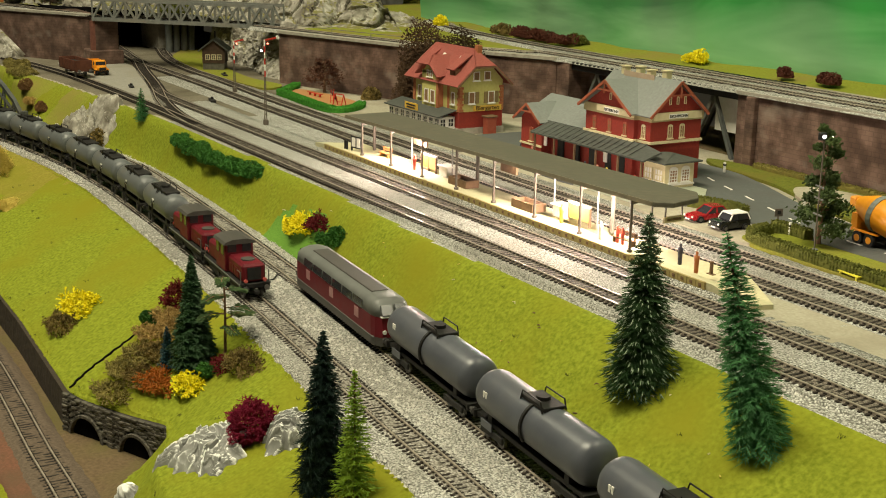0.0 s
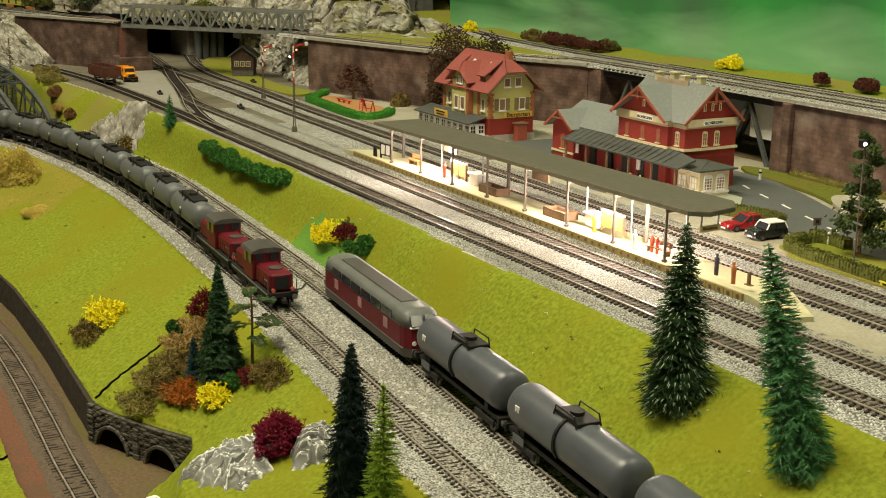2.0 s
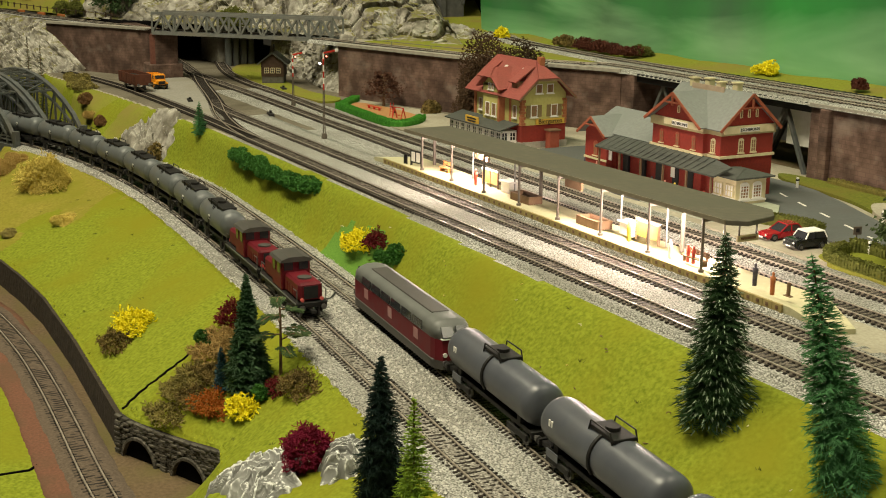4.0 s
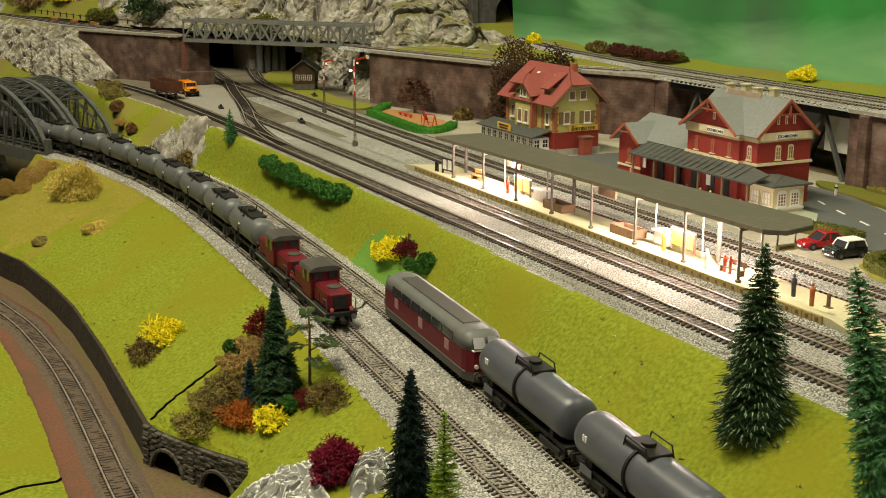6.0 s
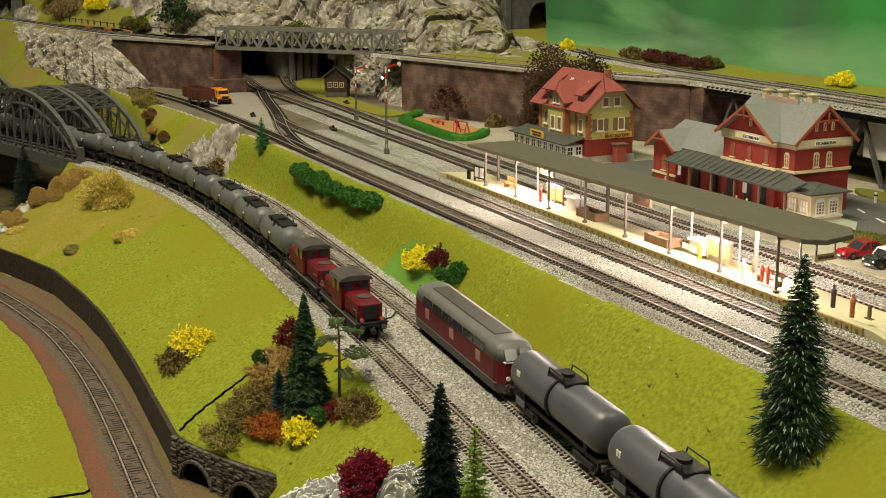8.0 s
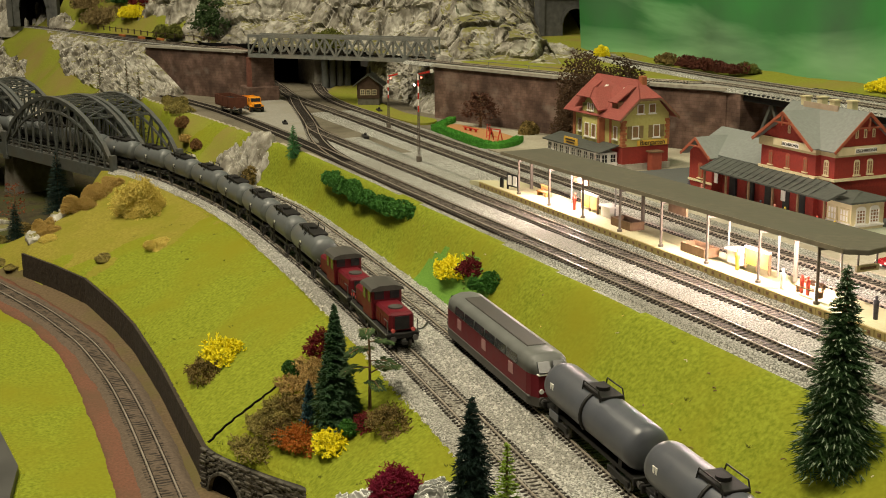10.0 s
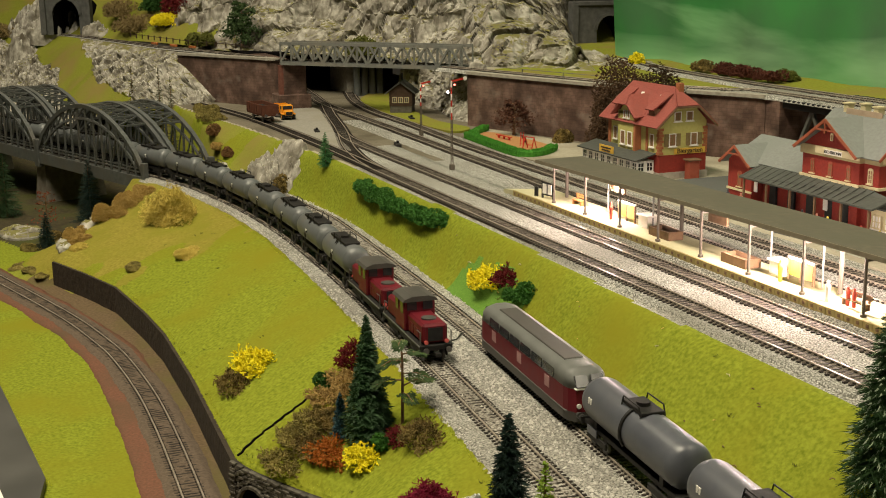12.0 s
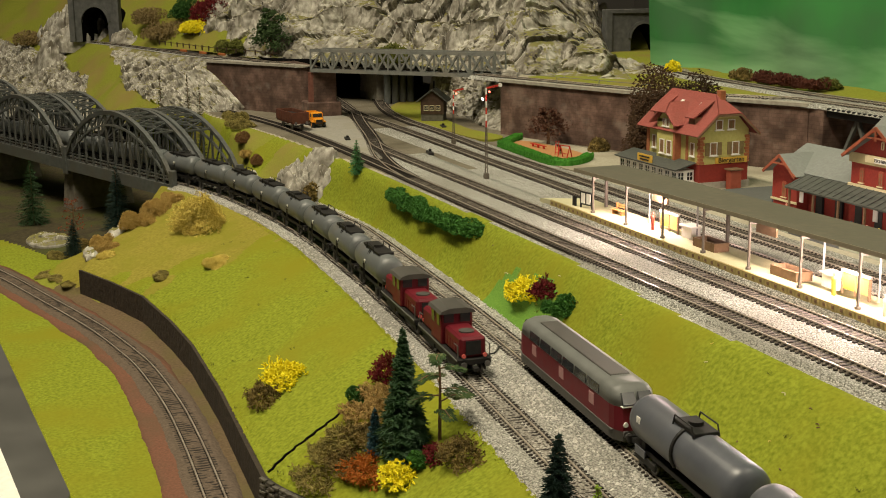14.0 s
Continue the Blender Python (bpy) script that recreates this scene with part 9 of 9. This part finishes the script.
CAR_RED = material("car_red", (0.25, 0.008, 0.014), (0.31, 0.012, 0.018), 150, 0.25, 0.0, spec=0.6)
CAR_BLACK = material("car_black", (0.008, 0.009, 0.010), (0.016, 0.017, 0.018), 150, 0.25, 0.0, spec=0.6)
car(pose(-0.4735, 0.4530, -0.0008, 0, 0, -97), CAR_RED, CAR_RED, "glossy red saloon car parked beside the track", False)
car(pose(-0.4530, 0.4500, -0.0008, 0, 0, -95), CAR_BLACK, WHITE, "small black car with a white roof, parked", True)


def lorry(at, label):
    c = holder("lorry", label, "lorry", at=at)
    part("chassis", B((-0.022, 0.020, -0.0040, 0.0040, 0.0030, 0.0048)), CHASSIS, c)
    bm = B((0.0070, 0.0140, -0.0058, 0.0058, 0.0045, 0.0142), bev=0.0012)
    cabp = part("cab", bm, ORANGE_PAINT, c)
    part("bonnet", B((0.0140, 0.0215, -0.0048, 0.0048, 0.0045, 0.0095), bev=0.0014), ORANGE_PAINT, c)
    part("windscreen", B((0.0141, 0.0143, -0.0046, 0.0046, 0.0098, 0.0132)), GLASS, cabp)
    part("grille", B((0.0215, 0.0218, -0.0032, 0.0032, 0.0050, 0.0082)), CHASSIS, c)
    for s in (-1, 1):
        part("side_window", B((0.0085, 0.0125, s * 0.0059 - 0.0001, s * 0.0059 + 0.0001, 0.0098, 0.0132)), GLASS, cabp)
        part("mudguard", B((0.0135, 0.0205, s * 0.0057 - 0.0013, s * 0.0057 + 0.0013, 0.0052, 0.0066), bev=0.0005), ORANGE_PAINT, c)
        for x in (0.0165, -0.0100, -0.0168):
            road_wheel(c, x, s * 0.0056, 0.0030, ORANGE_PAINT)
    bd = part("tipper_body", B((-0.0225, 0.0060, -0.0066, 0.0066, 0.0062, 0.0072)), ORANGE_PAINT, c)
    for q in ((-0.0225, 0.0060, -0.0066, -0.0060, 0.0072, 0.0125), (-0.0225, 0.0060, 0.0060, 0.0066, 0.0072, 0.0125), (-0.0225, -0.0219, -0.0060, 0.0060, 0.0072, 0.0125), (0.0054, 0.0060, -0.0060, 0.0060, 0.0072, 0.0140)):
        part("side_board", B(q), ORANGE_PAINT, bd)
    return c


lorry(pose(-1.243, 0.3365, -0.0009, 0, 0, -2), "bright orange bonneted tipper lorry in the yard")
mx = holder("concrete_mixer", "orange concrete mixer lorry with a grey-striped drum", "lorry", at=pose(-0.3820, 0.4930, -0.0012, 0, 0, -4))
part("chassis", B((-0.026, 0.030, -0.0042, 0.0042, 0.0034, 0.0052)), CHASSIS, mx)
bm = bmesh.new()
rings = []
for x, r in ((-0.0250, 0.0030), (-0.0215, 0.0052), (-0.0120, 0.0088), (-0.002, 0.0096), (0.0080, 0.0085), (0.0125, 0.0060)):
    rings.append([bm.verts.new((x, r * math.cos(a), 0.0150 - 0.16 * x + r * math.sin(a))) for a in (2 * math.pi * k / 20 for k in range(20))])
for a, b in zip(rings, rings[1:]):
    for k in range(20):
        bm.faces.new((a[k], a[(k + 1) % 20], b[(k + 1) % 20], b[k]))
bm.faces.new(rings[0][::-1])
bm.faces.new(rings[-1])
part("drum", bm, ORANGE_PAINT, mx, smooth=True)
part("drum_stripe", tube(bmesh.new(), [(-0.0105, 0, 0.0167), (-0.0075, 0, 0.0162)], 0.0096, 20), GREY_ROOF, mx)
part("frame_arm", B((-0.024, -0.020, -0.0050, 0.0050, 0.0052, 0.0150), (0.0100, 0.0125, -0.0050, 0.0050, 0.0052, 0.0140)), ORANGE_PAINT, mx)
part("hopper", B((-0.0290, -0.0240, -0.0030, 0.0030, 0.0170, 0.0225), bev=0.0008), ORANGE_PAINT, mx)
part("cab", B((0.0170, 0.0290, -0.0066, 0.0066, 0.0050, 0.0190), bev=0.0010), ORANGE_PAINT, mx)
for s in (-1, 1):
    part("mudguard", B((-0.0220, -0.0040, s * 0.0058 - 0.0012, s * 0.0058 + 0.0012, 0.0066, 0.0074), bev=0.0003), ORANGE_PAINT, mx)
    for x in (-0.0175, -0.0095, 0.0220):
        road_wheel(mx, x, s * 0.0058, 0.0034, ORANGE_PAINT)

# ---- signals, hut and garden ----
SIG_RED = material("signal_red", (0.45, 0.03, 0.02), (0.55, 0.05, 0.03), 300, 0.5, 0)


def semaphore(at, h, label, lit):
    s = holder("semaphore_signal", label, "railway signal", "semaphore signals", at)
    part("base", B((-0.0017, 0.0017, -0.0017, 0.0017, -0.002, 0.0028), bev=0.0003), POST_GREY, s)
    for y in (-0.0008, 0.0008):
        part("mast_rail", tube(bmesh.new(), [(0, y, 0.0028), (0, y * 0.6, h * 0.55)], 0.0004, 5), POST_GREY, s)
    for k in range(9):
        z = 0.005 + k * (h * 0.55 - 0.006) / 9
        part("lattice", bar(bmesh.new(), (0, 0.0008 * (1 if k % 2 else -1), z), (0, 0.0008 * (-1 if k % 2 else 1), z + h * 0.055), 0.0003), POST_GREY, s)
    for k in range(6):
        z0 = h * (0.55 + 0.072 * k)
        part("mast_band", tube(bmesh.new(), [(0, 0, z0), (0, 0, z0 + h * 0.072)], 0.0006, 8), WHITE if k % 2 else SIG_RED, s)
    arm = part("arm", B((-0.0003, 0.0003, 0.0, 0.0100, h * 0.965, h * 0.965 + 0.0014)), SIG_RED, s)
    for v in arm.data.vertices:
        v.co.z += v.co.y * 0.18
    part("arm_disc", tube(bmesh.new(), [(-0.0004, 0.0108, h * 0.965 + 0.0026), (0.0004, 0.0108, h * 0.965 + 0.0026)], 0.0015, 12), WHITE, s)
    part("lamp_box", B((-0.001, 0.001, 0.0006, 0.0030, h * 0.925, h * 0.955)), BLACK, s)
    part("red_lamp", tube(bmesh.new(), [(0.0010, 0.0020, h * 0.94), (0.0016, 0.0020, h * 0.94)], 0.0007, 10), GLOW_RED, s, "lit red lamp")
    if lit:
        part("lamp", tube(bmesh.new(), [(0.0, -0.0030, h * 0.86), (0.0012, -0.0032, h * 0.86)], 0.0008, 10), GLOW, s, "lit white lamp")
    return s


GLOW = bpy.data.materials.new("lamp_glow")
GLOW.use_nodes = True
GLOW.node_tree.nodes["Principled BSDF"].inputs["Emission Color"].default_value = (1.0, 0.85, 0.7, 1)
GLOW.node_tree.nodes["Principled BSDF"].inputs["Emission Strength"].default_value = 12
GLOW_RED = bpy.data.materials.new("red_glow")
GLOW_RED.use_nodes = True
GLOW_RED.node_tree.nodes["Principled BSDF"].inputs["Emission Color"].default_value = (1.0, 0.10, 0.06, 1)
GLOW_RED.node_tree.nodes["Principled BSDF"].inputs["Emission Strength"].default_value = 5
semaphore(pose(-0.8775, 0.3642, 0), 0.0650, "tall red and white semaphore signal between the tracks", True)
semaphore(pose(-1.0640, 0.4122, 0), 0.0450, "red and white semaphore signal by the garden", False)
wl = holder("wall_lamp", "small lit lamp on a post by the tall wall", "lamp", at=pose(-0.5020, 0.5750, 0))
part("post", tube(bmesh.new(), [(0, 0, -0.002), (0, 0, 0.0310)], 0.0005, 6), POST_GREY, wl)
part("globe", tube(bmesh.new(), [(0, 0, 0.0310), (0, 0, 0.0332)], 0.0013, 10), GLOW, wl, "lit globe")
hut = holder("signal_hut", "small dark timber signal hut with a pitched roof", "hut", at=pose(-1.2400, 0.4600, -0.002, 0, 0, -28))
DARK_WOOD = material("dark_timber", (0.035, 0.020, 0.012), (0.075, 0.045, 0.028), 300, 0.8, 0.3)
part("base", B((-0.013, 0.013, -0.011, 0.011, 0, 0.008)), material("hut_stone", (0.07, 0.065, 0.05), (0.13, 0.12, 0.10), 300, 0.9, 0.4), hut)
part("wall", B((-0.0135, 0.0135, -0.0115, 0.0115, 0.008, 0.0225)), DARK_WOOD, hut)
bm = bmesh.new()
slab(bm, [(0.0130, -0.0115, 0.0225), (0.0130, 0.0115, 0.0225), (0.0130, 0, 0.0310)], 0.0005, (1, 0, 0))
part("gable", bm, DARK_WOOD, hut)
for s in (-1, 1):
    roof_plane(hut, [(-0.0165, s * 0.0155, 0.0200), (0.0165, s * 0.0155, 0.0200), (0.0165, 0, 0.0320), (-0.0165, 0, 0.0320)], DARK_ROOF)
for y in (-0.006, 0.0, 0.006):
    window(hut, (0.0135, y, 0.0115), (0, 1, 0), (1, 0, 0), 0.0045, 0.0055, CREAM, (1, 1))
for x in (-0.008, 0.0, 0.008):
    window(hut, (x, -0.0115, 0.0115), (1, 0, 0), (0, -1, 0), 0.0045, 0.0055, CREAM, (1, 1))
part("chimney", tube(bmesh.new(), [(-0.002, 0, 0.030), (-0.002, 0, 0.040)], 0.0009, 8), BLACK, hut)
GARDEN = material("garden_sand", (0.36, 0.17, 0.06), (0.46, 0.24, 0.10), 400, 0.9, 0.2)
flat("beer_garden", smooth_outline([(-1.04, 0.455), (-0.98, 0.4465), (-0.925, 0.446), (-0.925, 0.466), (-0.96, 0.482), (-1.04, 0.474)]), 0.0002, GARDEN, "orange-brown sanded playground in the garden", "playground")
swing = holder("swing_frame", "small red play swing frame in the garden", "swing", at=pose(-0.938, 0.457, 0.0002, 0, 0, 20))
for x in (-0.005, 0.005):
    for s in (-1, 1):
        part("leg", bar(bmesh.new(), (x, s * 0.003, 0), (x, 0, 0.0095), 0.0006), SIG_RED, swing)
part("top_bar", bar(bmesh.new(), (-0.005, 0, 0.0095), (0.005, 0, 0.0095), 0.0007), SIG_RED, swing)
part("swing_seat", B((-0.0016, 0.0016, -0.0008, 0.0008, 0.0030, 0.0035)), SIG_RED, swing)
slide = holder("slide", "dark play slide with a red ladder in the garden", "slide", at=pose(-0.960, 0.462, 0.0002, 0, 0, -40))
part("chute", bar(bmesh.new(), (-0.009, 0, 0.001), (0.003, 0, 0.0085), 0.0024, 0.0006), BLACK, slide)
for s in (-1, 1):
    part("ladder_side", bar(bmesh.new(), (0.006, s * 0.0012, 0), (0.003, s * 0.0012, 0.011), 0.0005), SIG_RED, slide)
for k in range(4):
    part("rung", bar(bmesh.new(), (0.0055 - k * 0.0007, -0.0012, 0.002 + k * 0.002), (0.0055 - k * 0.0007, 0.0012, 0.002 + k * 0.002), 0.0004), SIG_RED, slide)
see = holder("seesaw", "red play benches in the garden", "play bench", at=pose(-1.000, 0.463, 0.0002, 0, 0, 5))
part("plank", B((-0.012, 0.012, -0.0010, 0.0010, 0.0022, 0.0028)), SIG_RED, see)
for x in (-0.009, 0.0, 0.009):
    part("leg", B((x - 0.0005, x + 0.0005, -0.0008, 0.0008, 0, 0.0022)), SIG_RED, see)
log = holder("log_pile", "dark stacked logs beside the wall", "log pile", at=pose(-0.888, 0.508, -0.001, 0, 0, 18))
for y, z in ((-0.003, 0.0016), (0.0, 0.0016), (0.003, 0.0016), (-0.0015, 0.0044), (0.0015, 0.0044)):
    part("log", tube(bmesh.new(), [(-0.013, y, z), (0.013, y, z)], 0.0015, 8), DARK_WOOD, log)

# roadside posts, signs and the dark point levers of the station throat
for x, y in ((-0.5730, 0.5570), (-0.4770, 0.5300), (-0.4280, 0.4690)):
    ps = holder("marker_post", "white roadside marker post with a black band", "marker post", "roadside posts", pose(x, y, -0.001))
    part("post", B((-0.0007, 0.0007, -0.0007, 0.0007, 0, 0.0068), bev=0.0002), WHITE, ps)
    part("band", B((-0.0008, 0.0008, -0.0008, 0.0008, 0.0045, 0.0056)), BLACK, ps)
for x, y, m in ((-0.4680, 0.5270, WHITE), (-0.4420, 0.4740, POST_GREY)):
    ps = holder("road_sign", "small square road sign on a post", "road sign", "road signs", pose(x, y, -0.001, 0, 0, -20))
    part("post", tube(bmesh.new(), [(0, 0, 0), (0, 0, 0.0105)], 0.0004, 6), POST_GREY, ps)
    part("plate", B((0.0004, 0.0008, -0.0022, 0.0022, 0.0068, 0.0110)), m, ps)
    part("sign_mark", B((0.0008, 0.0010, -0.0009, 0.0009, 0.0080, 0.0100)), BLACK, ps)
for x, y, z in ((-1.180, 0.447, 0), (-1.015, 0.372, 0), (-0.985, 0.302, 0), (-1.13, 0.336, 0), (-0.630, 0.243, Z_F)):
    pl = holder("point_motor", "low black point motor beside the track", "point motor", "point motors", pose(x, y, z - 0.0018, 0, 0, -12))
    part("case", B((-0.008, 0.008, -0.0022, 0.0022, 0, 0.0024), bev=0.0004), CHASSIS, pl)
    part("lever", B((-0.001, 0.001, -0.001, 0.001, 0.0024, 0.0042)), CHASSIS, pl)
# slim signal with a white lamp before the roadside tree
sig = holder("light_signal", "slim pale signal mast with a lit white lamp", "signal", at=pose(-0.3985, 0.4560, -0.002))
part("mast", tube(bmesh.new(), [(0, 0, 0), (0, 0, 0.0600)], 0.0004, 8), POST_GREY, sig)
part("base", B((-0.0016, 0.0016, -0.0016, 0.0016, 0, 0.0022), bev=0.0003), TRUSS_PALE, sig)
for z in (0.0190, 0.0270, 0.0330):
    part("bracket", bar(bmesh.new(), (-0.0022, -0.0008, z + 0.0012), (0.0022, 0.0008, z), 0.0007), TRUSS_PALE, sig)
head = part("lamp_head", B((-0.0018, 0.0012, -0.0030, 0.0006, 0.0568, 0.0606), bev=0.0004), BLACK, sig)
LIT = bpy.data.materials.new("lit_lens")
LIT.use_nodes = True
lit_b = LIT.node_tree.nodes["Principled BSDF"]
lit_b.inputs["Emission Color"].default_value = (1.0, 0.86, 0.80, 1)
lit_b.inputs["Emission Strength"].default_value = 14
bm = bmesh.new()
bmesh.ops.create_icosphere(bm, subdivisions=2, radius=0.0009)
lens = part("lens", bm, LIT, head, "glowing white lens")
lens.location = (0.0016, -0.0018, 0.0588)
# fences along the upper line and on the coping
for k in range(16):
    x = -1.80 + k * 0.022
    y = float(np.interp(x, [-1.92, -1.75, -1.621, -1.49], [0.252, 0.285, 0.309, 0.349]))
    fp = holder("fence", "low dark timber fence along the upper line", "fence", "fence bays", pose(x, y, 0.052, 0, 0, 15))
    part("fence_post", B((-0.0006, 0.0006, -0.0006, 0.0006, 0, 0.0060)), DARK_WOOD, fp)
    part("fence_rail", B((0.0006, 0.0214, -0.0003, 0.0003, 0.0042, 0.0048)), DARK_WOOD, fp)
for k in range(5):
    s = k / 4
    x, y = -1.15 + s * 0.20, 0.474 + s * 0.060
    fp = holder("railing", "thin pale railing on the wall coping", "railing", "railing bays", pose(x, y, Z_U + 0.0026, 0, 0, 17))
    part("rail_post", tube(bmesh.new(), [(0, 0, 0), (0, 0, 0.0060)], 0.0004, 5), TRUSS_PALE, fp)
    part("rail_bar", tube(bmesh.new(), [(0, 0, 0.0058), (0.050, 0, 0.0058)], 0.0003, 5), TRUSS_PALE, fp)
sheet = holder("paper_sheet", "white printed sheet lying outside the layout edge", "paper sheet", at=pose(-0.6933, 0.0160, Z_L + 0.0043, 0, 0, 5))
part("sheet", B((0.0, 0.19, -0.07, 0.0, 0, 0.0008)), WHITE, sheet)
for k in range(4):
    part("text_bar", B((0.024 + k * 0.011, 0.030 + k * 0.011, -0.0085, -0.0070, 0.0008, 0.0010)), BLACK, sheet)
tagged(part("ledge", slab(bmesh.new(), [(-2.4, -0.12225, Z_L + 0.0032), (0.15, -0.021, Z_L + 0.0032), (0.15, -0.16, Z_L + 0.0032), (-2.4, -0.26, Z_L + 0.0032)], 0.1, (0, 0, -1)), FASCIA), "dark ledge in front of the layout edge", "ledge", kind="structure")
for k, (x, y) in enumerate(((-1.66, 0.262), (-1.60, 0.275), (-1.56, 0.290))):
    tk = holder("orange_timber", "small orange timber stack beside the upper line", "timber stack", "timber stacks", pose(x, y + 0.0215, 0.0500, 0, 0, 14))
    part("beam", B((-0.008, 0.008, -0.0015, 0.0015, 0, 0.0028), bev=0.0003), F_ORANGE, tk)
L_TANB = material("scrub_tan", (0.16, 0.115, 0.045), (0.27, 0.20, 0.09), 400, 0.9, 0.0, spec=0.1)
for k, (x, y, z, r, h, m) in enumerate(((-1.781, 0.324, 0.0685, 0.022, 0.018, L_YEL), (-1.846, 0.288, 0.058, 0.036, 0.024, L_TANB), (-1.793, 0.3415, 0.083, 0.026, 0.03, L_RED), (-1.8546, 0.3203, 0.086, 0.028, 0.03, L_DKG), (-1.92, 0.2864, 0.077, 0.034, 0.022, L_TANB), (-2.16, 0.1383, 0.040, 0.035, 0.022, L_TANB), (-1.40, 0.47, 0.046, 0.02, 0.02, L_HEDGE2), (-1.62, 0.335, 0.05, 0.018, 0.018, L_HEDGE2))):
    foam("scrub_bush", (x, y, z), (r, r), h, m, ("bright yellow bush on the hillside", "brown scrub on the hillside", "dark red bush on the hillside", "green bush on the hillside", "brown scrub above the portal", "brown scrub beside the portal", "olive bush below the cliff", "olive bush beside the upper line")[k], 160 + k, 2600, 0.0015)
